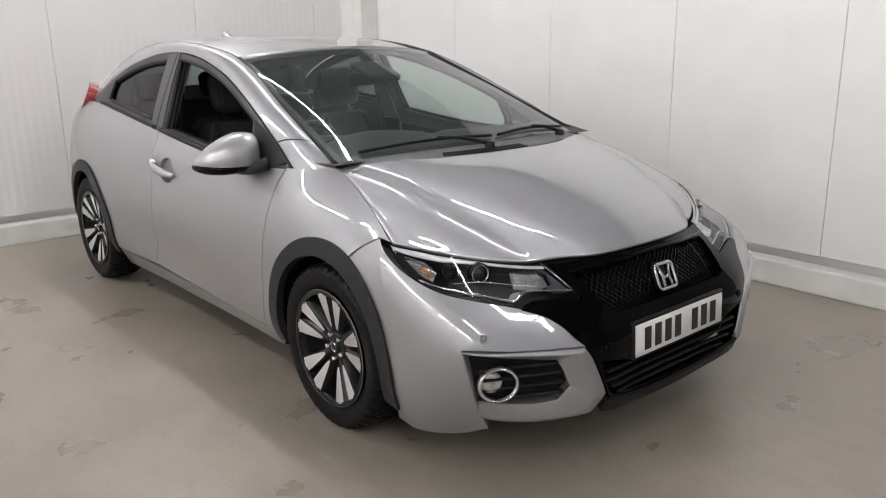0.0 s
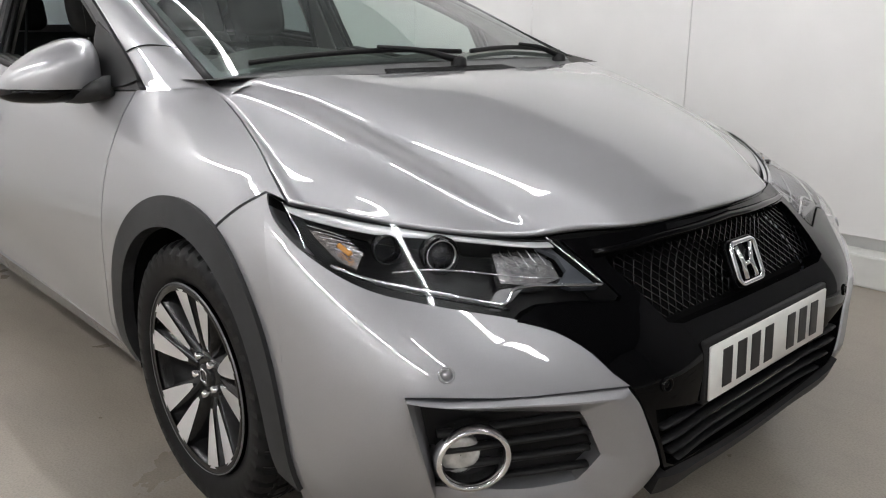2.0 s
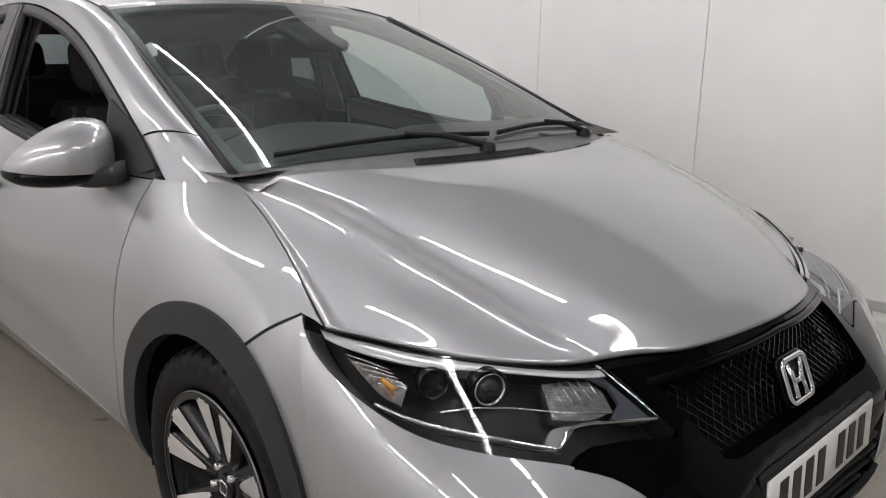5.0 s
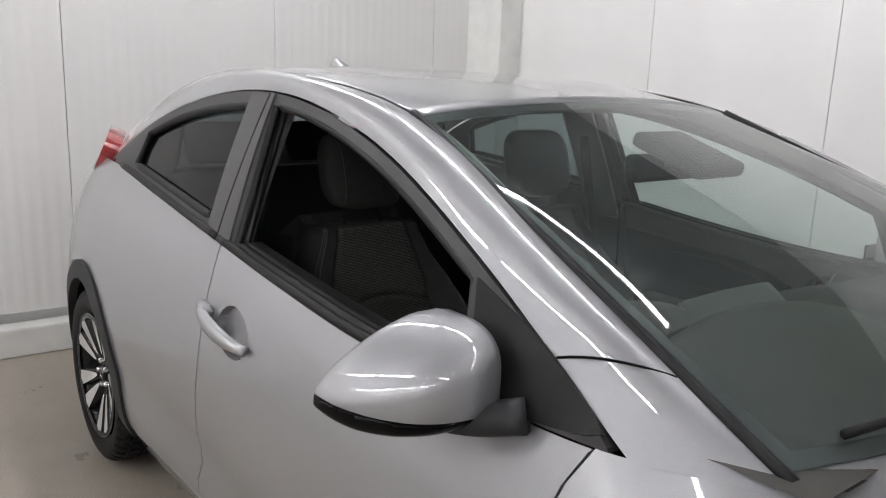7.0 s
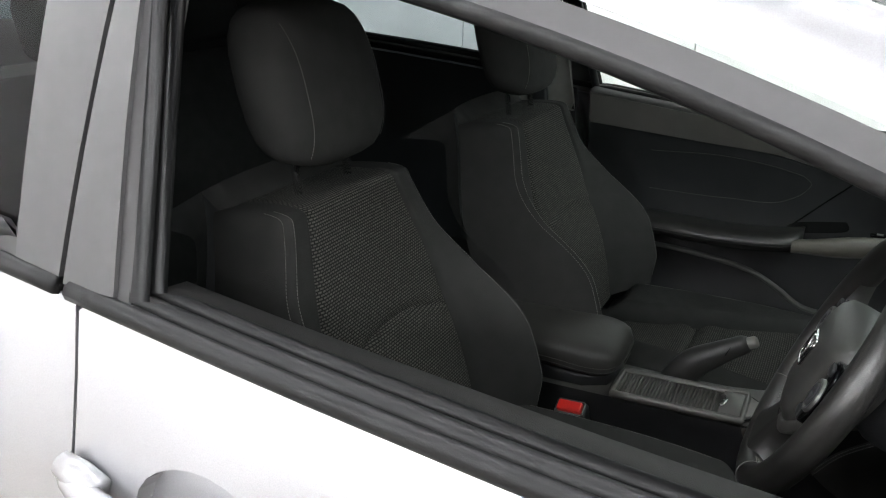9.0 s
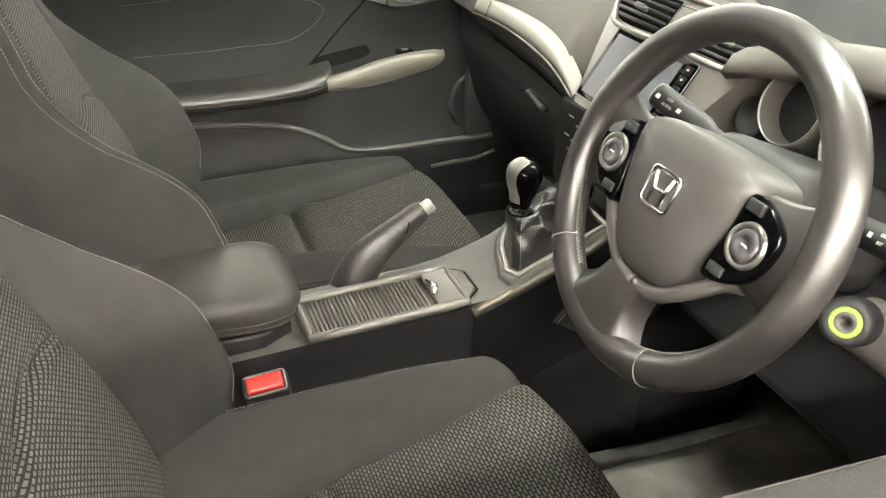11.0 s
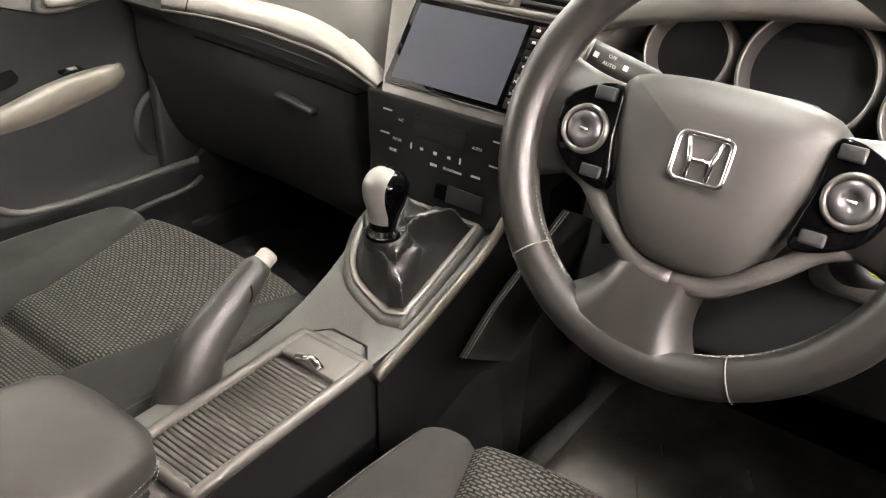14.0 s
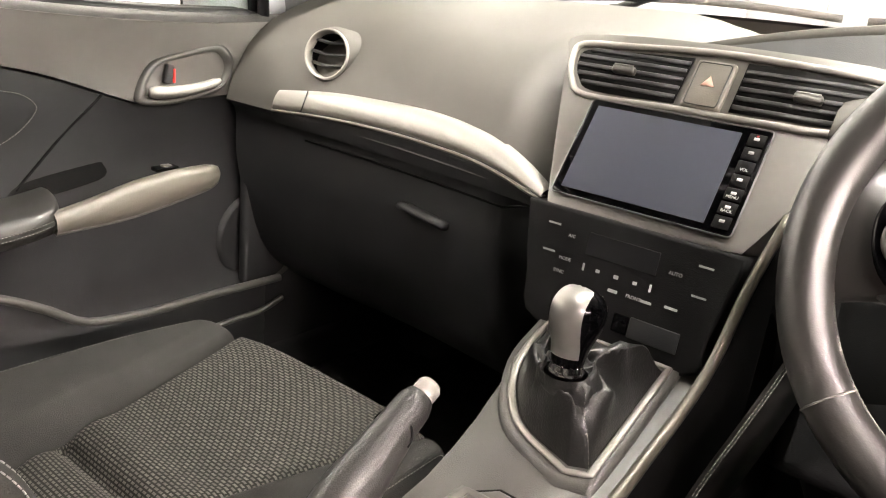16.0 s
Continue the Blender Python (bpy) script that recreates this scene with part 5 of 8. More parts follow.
def fabric_material():
    """Dark woven cloth with rows of small pale stitches."""
    m = bpy.data.materials.new("patterned_seat_fabric")
    m.use_nodes = True
    nt = m.node_tree
    b = nt.nodes["Principled BSDF"]
    b.inputs["Roughness"].default_value = 0.9
    b.inputs["IOR"].default_value = 1.18
    uv = nt.nodes.new("ShaderNodeUVMap")
    br = nt.nodes.new("ShaderNodeTexBrick")
    br.inputs["Color1"].default_value = (0.125, 0.120, 0.109, 1)
    br.inputs["Color2"].default_value = (0.088, 0.084, 0.077, 1)
    br.inputs["Mortar"].default_value = (0.024, 0.0235, 0.022, 1)
    br.inputs["Scale"].default_value = 1.0
    br.inputs["Mortar Size"].default_value = 0.0012
    br.inputs["Mortar Smooth"].default_value = 0.4
    br.inputs["Brick Width"].default_value = 0.0070
    br.inputs["Row Height"].default_value = 0.0042
    nz = nt.nodes.new("ShaderNodeTexNoise")
    nz.inputs["Scale"].default_value = 380
    mx = nt.nodes.new("ShaderNodeMixRGB")
    mx.blend_type = "MULTIPLY"
    mx.inputs[0].default_value = 0.6
    bp = nt.nodes.new("ShaderNodeBump")
    bp.inputs["Strength"].default_value = 0.5
    bp.inputs["Distance"].default_value = 0.001
    nt.links.new(uv.outputs[0], br.inputs["Vector"])
    nt.links.new(uv.outputs[0], nz.inputs["Vector"])
    nt.links.new(br.outputs["Color"], mx.inputs[1])
    nt.links.new(nz.outputs["Fac"], mx.inputs[2])
    nt.links.new(mx.outputs[0], b.inputs["Base Color"])
    nt.links.new(br.outputs["Fac"], bp.inputs["Height"])
    nt.links.new(bp.outputs[0], b.inputs["Normal"])
    return m


FABRIC = fabric_material()


def uv_grid(name, P, mat, parent, label="", flip=False):
    """A quad sheet with texture coordinates in metres along its two ways."""
    m, n = P.shape[:2]
    du = np.r_[0, np.cumsum(np.linalg.norm(np.diff(P[:, n // 2], axis=0), axis=1))]
    dv = np.r_[0, np.cumsum(np.linalg.norm(np.diff(P[m // 2], axis=0), axis=1))]
    faces = [(i * n + j, (i + 1) * n + j, (i + 1) * n + j + 1, i * n + j + 1) for i in range(m - 1) for j in range(n - 1)]
    if flip:
        faces = [f[::-1] for f in faces]
    me = bpy.data.meshes.new(name)
    me.from_pydata([tuple(p) for p in P.reshape(-1, 3)], [], faces)
    lay = me.uv_layers.new(name="UVMap")
    for lp in me.loops:
        i, j = divmod(lp.vertex_index, n)
        lay.data[lp.index].uv = (dv[j], du[i])
    me.materials.append(mat)
    shade(me)
    ob = new(name, me)
    ob.parent = parent
    if label:
        ob["label"] = label
    return ob


def stitch(pts, parent, step=0.0046, r=0.00048):
    """A row of short pale stitches along a line."""
    pts = np.asarray(pts)
    s = np.r_[0, np.cumsum(np.linalg.norm(np.diff(pts, axis=0), axis=1))]
    k = int(s[-1] / step)
    bits = []
    for i in range(k):
        a, b = i * step, i * step + step * 0.70
        q = np.array([[np.interp(t, s, pts[:, c]) for c in range(3)] for t in (a, b)])
        bits.append(tube(q, r, 4))
    if bits:
            return part("stitching", merged(*bits), THREAD, parent)


def seat(xf, yc, lean_x, label, group, rise=0.0):
    """A front seat: cushion with bolsters, backrest, headrest. xf: front edge; lean_x: foot of the backrest's face."""
    t = thing("front_seat", xf - 0.25, yc, 0.30, label, "car seat", group)
    o = np.array([xf - 0.25, yc, 0.30])
    half = 0.230

    def cut_c(u):
        return 0.25 + 0.53 * u ** 1.6

    def cut_b(u):
        return 0.60 + 0.04 * u

    def cush(u, v):
        x = xf - 0.50 + 0.525 * u - 0.065 * np.abs(v) ** 4 * smooth_step(u, 0.55, 1.0)
        w = half * (0.95 + 0.05 * np.sin(np.pi * u))
        y = yc + w * np.clip(v, -1, 1)
        z = 0.545 + rise + 0.040 * u - 0.012 * u**3
        a = np.abs(v)
        d = a - cut_c(u)
        z = z + (0.038 - 0.028 * u) * smooth_step(d, -0.03, 0.14) - 0.010 * np.exp(-(d / 0.022) ** 2)
        z = z - 0.014 * np.exp(-((u - 0.40) / 0.016) ** 2) * (d < 0) + 0.006 * np.exp(-((np.abs(u - 0.40) - 0.06) / 0.04) ** 2) * (d < 0)
        z = z - 0.16 * np.clip((a - 0.88) / 0.12, 0, 1.2) ** 2.2
        z = z - 0.15 * np.clip((u - 0.90) / 0.10, 0, 1.2) ** 2.4 - 0.05 * smooth_step(-u, -0.10, 0.0) * smooth_step(d, 0, 0.2)
        return np.stack([x, y, z], -1)

    LB = 0.49

    def back(u, v):
        w = 0.250 - 0.010 * u - 0.075 * smooth_step(u, 0.55, 1.0)
        a = np.abs(v)
        d = a - cut_b(u)
        out = 0.105 * smooth_step(d, -0.02, 0.30) * (1 - smooth_step(u, 0.30, 0.78)) * (0.80 + 0.2 * smooth_step(u, 0.0, 0.15)) - 0.008 * np.exp(-(d / 0.024) ** 2)
        out = out - 0.008 * np.exp(-((u - 0.54 + 0.05 * (a / 0.5) ** 2) / 0.013) ** 2) * (d < 0) + 0.012 * np.sin(np.pi * np.clip(u / 0.55, 0, 1))
        out = out - 0.15 * np.clip((a - 0.84) / 0.16, 0, 1.2) ** 2 - 0.10 * np.clip((u - 0.93) / 0.07, 0, 1.1) ** 2
        x = lean_x - 0.31 * LB * u + out * 0.95
        z = 0.560 + 0.95 * LB * u + out * 0.31
        return np.stack([x, yc + w * np.clip(v, -1, 1), z], -1)
    for nm, fn, cut in (("cushion", cush, cut_c), ("backrest", back, cut_b)):
        U = np.linspace(0, 1, 110)
        for sd, mat, sub in ((0, FABRIC, "insert"), (1, CLOTH, "bolster"), (-1, CLOTH, "bolster")):
            t01 = np.linspace(-1, 1, 30) if sd == 0 else np.linspace(0, 1, 24)
            uu, tt = np.meshgrid(U, t01, indexing="ij")
            vv = tt * cut(uu) if sd == 0 else sd * (cut(uu) + (1 - cut(uu)) * tt)
            P = fn(uu, vv) - o
            uv_grid(nm + "_" + sub, P, mat, t, "patterned woven insert" if mat is FABRIC else "plain dark cloth bolster", flip=(nm == "cushion") != (sd < 0))
        for sg in (-1, 1):
            u60 = np.linspace(0.04, 0.97, 90)
            ln = fn(u60, np.full(90, sg * 0.90)) - o if nm == "cushion" else fn(u60, np.full(90, sg * 0.885)) - o
            stitch(ln + [0, 0, 0.0012], t)
            if nm == "backrest":
                stitch(fn(u60, np.full(90, sg * 0.850)) - o + [0.001, 0, 0.0005], t)
        if nm == "cushion":
            for uq in (0.945, 0.958):
                stitch(fn(np.full(80, uq), np.linspace(-0.88, 0.88, 80)) - o + [0.001, 0, 0.001], t)
        # closed sides and back
        if nm == "backrest":
            uu, vv = np.meshgrid(U, np.linspace(-1, 1, 13), indexing="ij")
            P = fn(uu, vv)
            for k in range(P.shape[1]):
                P[:, k, 0] = lean_x - 0.31 * LB * U - 0.12 - 0.02 * (1 - (k / 6 - 1) ** 2)
                P[:, k, 2] = 0.560 + 0.95 * LB * U * 0.985
            part("seat_back_shell", grid_bm(P - o), HARD, t)
            for k in (0, -1):
                A = fn(U, np.full(len(U), -1.0 if k == 0 else 1.0))
                part("seat_side", grid_bm(np.stack([A - o, P[:, k] - o], 1)), CLOTH, t)
            part("seat_top", grid_bm(np.stack([fn(np.ones(13), np.linspace(-1, 1, 13)) - o, P[-1] - o], 1)), CLOTH, t)
        else:
            part("seat_base", box(0, 0, 0.08, 0.42, 0.42, 0.16, 0.03), HARD, t)
            # skirts near black: the shade beside the console is in the colour
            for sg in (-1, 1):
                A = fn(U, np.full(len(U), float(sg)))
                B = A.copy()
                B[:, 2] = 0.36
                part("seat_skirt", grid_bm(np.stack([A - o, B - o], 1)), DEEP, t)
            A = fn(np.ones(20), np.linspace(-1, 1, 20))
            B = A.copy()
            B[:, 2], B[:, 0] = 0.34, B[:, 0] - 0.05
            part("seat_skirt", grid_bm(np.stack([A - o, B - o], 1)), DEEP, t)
    # headrest on two posts
    hx, hz = lean_x - 0.31 * LB - 0.060, 0.560 + 0.95 * LB + 0.120
    rows = []
    for k in range(13):
        q = -math.pi / 2 + math.pi * k / 12
        c = math.copysign(abs(math.cos(q)) ** 0.45, math.cos(q))
        zz = 0.105 * math.copysign(abs(math.sin(q)) ** 0.7, math.sin(q))
        rows.append([(hx - 0.25 * zz + 0.055 * c * math.copysign(abs(math.cos(a)) ** 0.7, math.cos(a)), yc + 0.125 * c * math.copysign(abs(math.sin(a)) ** 0.6, math.sin(a)), hz + zz) for a in np.linspace(0, 2 * math.pi, 29)])
    part("headrest", grid_bm(np.array(rows) - o), CLOTH, t)
    for sg in (-1, 1):
        part("headrest_post", tube(np.array([(hx + 0.02, yc + sg * 0.06, hz - 0.18), (hx, yc + sg * 0.06, hz)]) - o, 0.006, 8), CHROME, t)
        ln = np.array([(hx - 0.25 * z + 0.0545 * (1 - abs(z / 0.12) ** 3), yc + sg * 0.085, hz + z) for z in np.linspace(-0.085, 0.085, 24)])
        stitch(ln - o + [0.002, 0, 0], t)
    return t


seat(-0.985, -0.365, -1.425, "black cloth driver's seat with patterned insert and pale stitching", "front seats", 0.016)
seat(-0.892, 0.290, -1.390, "black cloth passenger seat with patterned insert and pale stitching", "front seats")
bench = thing("rear_bench", -2.2, 0, 0.30, "black cloth rear bench with headrests", "car seat")
part("cushion", box(0.15, 0, 0.19, 0.5, 1.25, 0.16, 0.06, 4), CLOTH, bench)
part("backrest", box(-0.22, 0, 0.48, 0.16, 1.25, 0.56, 0.06, 4, Matrix.Rotation(radians(-20), 4, "Y")), CLOTH, bench)
for y in (-0.40, 0, 0.40):
    part("headrest", box(-0.36, y, 0.84, 0.10, 0.24, 0.15, 0.045, 4, Matrix.Rotation(radians(-15), 4, "Y")), CLOTH, bench)
for sg in (-1, 1):
    cskin("quarter_lining", lambda q, sg=sg: np.c_[q[:, 0], sg * (0.60 + 0.10 * (q[:, 0] + 2.5) - 0.22 * (q[:, 1] - 1.0)), q[:, 1]], np.array([(-2.46, 0.62), (-3.22, 0.62), (-3.20, 1.05), (-3.0, 1.21), (-2.72, 1.27), (-2.46, 1.21)]), HARD, h=0.06, out=(0, -sg, 0), edge=0.01)
shelf_ob = cpart("parcel_shelf", box(-2.78, 0, 0.98, 0.5, 1.1, 0.02, 0.005), HARD)
# cabin shell: floor, tunnel, firewall, headlining, inner sills
cpart("cabin_floor", box(-1.2, 0, 0.285, 2.6, 1.44, 0.03), CARPET)
cpart("firewall", box(-0.30, 0, 0.55, 0.03, 1.42, 0.60), CARPET)
for sg in (-1, 1):
    cpart("inner_sill", box(-1.3, sg * 0.735, 0.32, 2.6, 0.06, 0.12, 0.02), HARD)
    cpart("foot_panel", box(-0.50, sg * 0.72, 0.50, 0.42, 0.02, 0.50, 0.008), HARD)
under(sheet("headlining", roof_s, np.linspace(0.03, 0.95, 24), np.linspace(-0.97, 0.97, 21), HEADLINING, None, lift=-0.045))
for sg in (-1, 1):
    def pil(q, sg=sg):
        uu, v = q[:, 0], q[:, 1]
        A = R1(0.16 + 2.85 * uu) - [0, 0.035, 0.012]
        B = R2(0.36 + 2.40 * uu) - [0, 0.052, 0.005]
        P = A + (B - A) * v[:, None]
        return P * [1, sg, 1]
    under(sheet("pillar_lining", pil, np.linspace(0.0, 1, 60), np.linspace(-0.05, 1.05, 5), HEADLINING, None))
    bz = np.linspace(0, 1, 8)
    cskin("pillar_lining", house(sg), np.r_[np.c_[-1.605 - 0.03 * bz, 0.95 + 0.40 * bz], np.c_[-1.76 - 0.02 * bz, 0.95 + 0.40 * bz][::-1]], HEADLINING, h=0.05, lift=-0.06)
    cpart("seat_belt", tube([(-1.69, sg * 0.60, 1.22), (-1.67, sg * 0.655, 0.9), (-1.62, sg * 0.67, 0.40)], 0.022, 6, flat=0.08, up=(0, 1, 0)), HARD)

# ---- dashboard ----
dash = thing("dashboard", -0.6, 0, 0.7, "dark grey soft dashboard with a silver trim strip", "dashboard")
DO = np.array([-0.6, 0, 0.7])
PROFILE = [(-0.10, 0.970), (-0.30, 0.999), (-0.50, 0.984), (-0.62, 0.950), (-0.690, 0.905), (-0.728, 0.845), (-0.740, 0.812), (-0.722, 0.790), (-0.715, 0.70), (-0.66, 0.55), (-0.50, 0.44)]


def dash_pt(k, y):
    """Row k of the dashboard's section at y: the middle stands further back than the ends."""
    x, z = PROFILE[k]
    m = np.clip(1 - ((np.abs(y) - 0.10) / 0.50), 0, 1) ** 1.8
    hide = 0.10 * (1 - smooth_step(np.abs(y), 0.145, 0.185)) * (k >= 3)
    return np.stack([x + hide - 0.050 * m * (1 if k > 2 else 0.3) + 0 * y, y, z - (0.004 if k in (5, 6) else 0) * m + 0 * y + 0.010 * (1 - np.abs(y) / 0.7) * (k < 4) - (0, 0.038, 0.046, 0.022)[min(k, 3)] * (k < 4) * (1 - smooth_step(y, 0.03, 0.20))], -1)


def dash_rows(k0, k1, y0, y1, n=30, fine=5):
    ys = np.linspace(y0, y1, n)
    rows = np.array([dash_pt(k, ys) for k in range(k0, k1 + 1)])
    f = hermite(np.arange(k1 - k0 + 1), rows.reshape(k1 - k0 + 1, -1))
    return f(np.linspace(0, k1 - k0, (k1 - k0) * fine + 1)).reshape(-1, n, 3) - DO


def dash_sheet(name, k0, k1, y0, y1, mat, label=""):
    ob = part(name, grid_bm(dash_rows(k0, k1, y0, y1)), mat, dash, label)
    return ob


dash_sheet("top_pad", 0, 6, 0.725, -0.135, SOFT, "soft grained dash pad")
dash_sheet("top_pad", 0, 2, -0.135, -0.605, SOFT)
ends = dash_rows(0, 6, -0.470, -0.725, 14)
w_e = np.linspace(0, 1, ends.shape[0])[:, None]
ends[:, :, 0] -= 0.060 * smooth_step(w_e, 0.45, 1.0) * (1 - 0.2 * np.linspace(0, 1, 14)[None])
ends[:, :, 1] -= 0.137 * smooth_step(w_e, 0.25, 0.9) * (1 - np.linspace(0, 1, 14)[None])
part("end_pad", grid_bm(ends), SOFT, dash, "soft dash end round the vent")
dash_sheet("lower_panel", 6, 10, 0.725, -0.10, HARD, "black glovebox and knee panel")
dash_sheet("lower_panel", 7, 10, -0.10, -0.725, HARD)
# silver strip that widens and tapers along the passenger's side
def face(k, y):
    p = dash_pt(k, y)
    p[:, 0] -= 0.10 * (1 - smooth_step(np.abs(y), 0.145, 0.185))
    return p


TRIM_TOP = hermite([0.110, 0.134, 0.179, 0.26, 0.42, 0.520, 0.612], [0.812, 0.826, 0.846, 0.860, 0.860, 0.854, 0.843])
TRIM_LOW = hermite([0.110, 0.122, 0.20, 0.318, 0.48, 0.612], [0.808, 0.811, 0.826, 0.831, 0.827, 0.817])
ys = np.linspace(0.612, 0.118, 60)
tx = (face(5, ys) + face(6, ys))[:, 0] / 2 - 0.004
zt, zl = TRIM_TOP(ys), TRIM_LOW(ys)


def trim_row(w, out):
    return np.c_[tx + 0.012 * (w - 0.3) - out, ys, zl + (zt - zl) * w]


part("trim_strip", grid_bm(np.stack([trim_row(1.0, -0.010), trim_row(0.98, 0.001), trim_row(0.75, 0.004), trim_row(0.5, 0.005), trim_row(0.25, 0.004), trim_row(0.02, 0.001), trim_row(0.0, -0.010)], 1) - DO), SATIN, dash, "satin silver trim strip")
part("trim_joint", tube(np.array([trim_row(w, 0.0052)[8] for w in (0.0, 0.5, 1.0)]) - DO, 0.0011, 5), HARD, dash)
part("trim_lip", tube(trim_row(0.0, 0.002) - DO + [0, 0, -0.003], 0.0022, 6), CHAMP, dash)
part("trim_backing", grid_bm(np.stack([trim_row(0.3, -0.002), trim_row(0.0, 0.001), np.c_[tx - 0.004, ys, zl - 0.012], np.c_[tx + 0.004, ys, 0 * ys + 0.795]], 1) - DO), HARD, dash)
gl = line([dash_pt(8, np.array([0.355]))[0] + [-0.008, 0, 0.035], dash_pt(8, np.array([0.27]))[0] + [-0.010, 0, 0.030]], 8)
part("glovebox_handle", tube(gl - DO, 0.010, 8, flat=0.6), HARD, dash)
seam_y = np.linspace(0.56, 0.14, 20)
part("glovebox_joint", tube(dash_pt(7, seam_y) - DO + [-0.001, 0, -0.012], 0.0016, 5), VOID, dash)


def round_vent(cx, cy, cz, r, yaw, parent, off, shut=False):
    """A round air vent with a silver ring and curved vanes."""
    T = Matrix.Translation(Vector((cx, cy, cz)) - Vector(off)) @ Matrix.Rotation(radians(yaw), 4, "Z") @ Matrix.Rotation(radians(-78), 4, "Y")
    pod = revolve([(-0.05, r * 1.35), (-0.01, r * 1.28), (0.004, r * 1.14), (0.006, r * 1.10)], 40, "z")
    bmesh.ops.transform(pod, matrix=T, verts=pod.verts)
    v = part("air_vent", pod, SOFT, parent, "round air vent")
    for nm, pr, mt in (("vent_ring", [(0.004, r * 1.12), (0.010, r * 1.07), (0.009, r * 1.0), (-0.004, r * 0.95)], SATIN), ("vent_throat", [(-0.004, r * 0.96), (-0.04, r * 0.9), (-0.04, 0.001)], VOID)):
        b = revolve(pr, 40, "z")
        bmesh.ops.transform(b, matrix=T, verts=b.verts)
        part(nm, b, mt, v)
    if shut:
        b = revolve([(0.002, r * 0.90), (0.006, r * 0.86), (0.007, 0.0005)], 32, "z")
        bmesh.ops.transform(b, matrix=T @ Matrix.Rotation(radians(-9), 4, "Y"), verts=b.verts)
        part("vent_shutter", b, STACK, v, "closed grey shutter")
    for q in () if shut else (-0.5, 0.0, 0.5):
        w = math.sqrt(1 - q * q) * r * 0.95
        b = tube([T @ Vector((q * r + 0.12 * r, -w, -0.004)), T @ Vector((q * r, 0, 0.002)), T @ Vector((q * r + 0.12 * r, w, -0.004))], 0.0045, 6, flat=0.5)
        part("vent_vane", b, HARD, v)


round_vent(-0.7095, 0.534, 0.902, 0.032, 14, dash, DO)
round_vent(-0.735, -0.640, 0.925, 0.034, -14, dash, DO, True)
# centre stack in its own plane: p to the driver's side, q up
SM = Matrix(((0, 0.56, -0.8285, -0.729), (-1, 0, 0, 0), (0, 0.8285, 0.56, 0.908), (0, 0, 0, 1)))
stack = thing("centre_stack", -0.75, 0, 0.80, "satin grey centre stack with air vents and a dark touchscreen", "dashboard")
SO = Matrix.Translation((0.75, 0, -0.80))


def sp(name, bm, mat, parent=None, label="", smooth=True):
    bmesh.ops.transform(bm, matrix=SO @ SM, verts=bm.verts)
    return part(name, bm, mat, parent or stack, label, smooth)


def plate(outline, d0, d1, bevel=0.0):
    return prism(outline, d1 - d0, Matrix.Translation((0, 0, d0)), bevel)


body_o = smooth_loop([(-0.158, 0.080), (0.0, 0.090), (0.168, 0.084), (0.176, 0.055), (0.148, -0.005), (0.114, -0.085), (0.098, -0.118), (-0.104, -0.130), (-0.114, -0.10), (-0.137, -0.033), (-0.161, 0.045)], 4, (6, 7))
auto_smooth(sp("stack_plate", plate(body_o, -0.11, 0.0, 0.006), STACK, None, "", True))
vent_frame = smooth_loop([(-0.147, 0.066), (-0.088, 0.071), (0.019, 0.077), (0.148, 0.071), (0.165, 0.060), (0.158, 0.040), (0.138, 0.014), (0.068, 0.010), (-0.016, 0.009), (-0.117, 0.006), (-0.142, 0.022), (-0.153, 0.048)], 5)
sp("vent_surround", tube([(x, y, 0.002) for x, y in vent_frame], 0.0036, 8, True), SATIN, None, "satin silver vent surround")
for mouth, tab in ((smooth_loop([(-0.020, 0.068), (-0.088, 0.064), (-0.138, 0.060), (-0.145, 0.045), (-0.134, 0.024), (-0.112, 0.013), (-0.022, 0.015)], 4, (0, 6)), -0.086),
                   (smooth_loop([(0.034, 0.016), (0.07, 0.017), (0.134, 0.020), (0.154, 0.046), (0.149, 0.064), (0.09, 0.070), (0.034, 0.070)], 4, (0, 6)), 0.100)):
    vt = sp("air_vent", plate(mouth[::-1], 0.0008, 0.002), VOID, None, "slatted air vent")
    for q in (0.0215, 0.0315, 0.0415, 0.0515, 0.0605):
        xr = np.linspace(-0.15, 0.16, 300)
        xr = xr[inside(mouth, np.c_[xr, 0 * xr + q])]
        if len(xr):
            sp("vent_slat", tube([(xr[0] + 0.001, q, 0.0026), (xr[-1] - 0.001, q, 0.0026)], 0.0026, 6, flat=0.5), HARD, vt)
    sp("vent_tab", box(tab, 0.040, 0.006, 0.026, 0.008, 0.009, 0.003), CONSOLE, vt)
    sp("tab_edge", box(tab, 0.0435, 0.0105, 0.022, 0.0016, 0.0012, 0.0004, 1), SATIN, vt)
hz = sp("hazard_switch", box(0.006, 0.0385, 0.002, 0.040, 0.054, 0.010, 0.004), ARMREST, None, "taupe hazard warning switch")
sp("hazard_mark", prism([(-0.001, 0.036), (0.013, 0.036), (0.006, 0.047)], 0.0006, Matrix.Translation((0, 0, 0.0074))), material("orange_print", (0.62, 0.36, 0.28), 0.5), hz)
sp("switch_joint", tube([(x + 0.006, y + 0.0385, 0.0068) for x, y in oct_loop(0.0165, 0.0235, 0.003)], 0.0008, 4, True), HARD, hz)
scr = sp("touchscreen", plate([(x - 0.011, y - 0.052) for x, y in oct_loop(0.0945, 0.0545, 0.004)], 0.0, 0.004, 0.0015), GLOSS_BLACK, None, "dark touchscreen with side buttons")
sp("screen_edge", tube([(x - 0.011, y - 0.052, 0.0035) for x, y in oct_loop(0.0950, 0.0550, 0.0045)], 0.0009, 5, True), KEY_EDGE, scr)
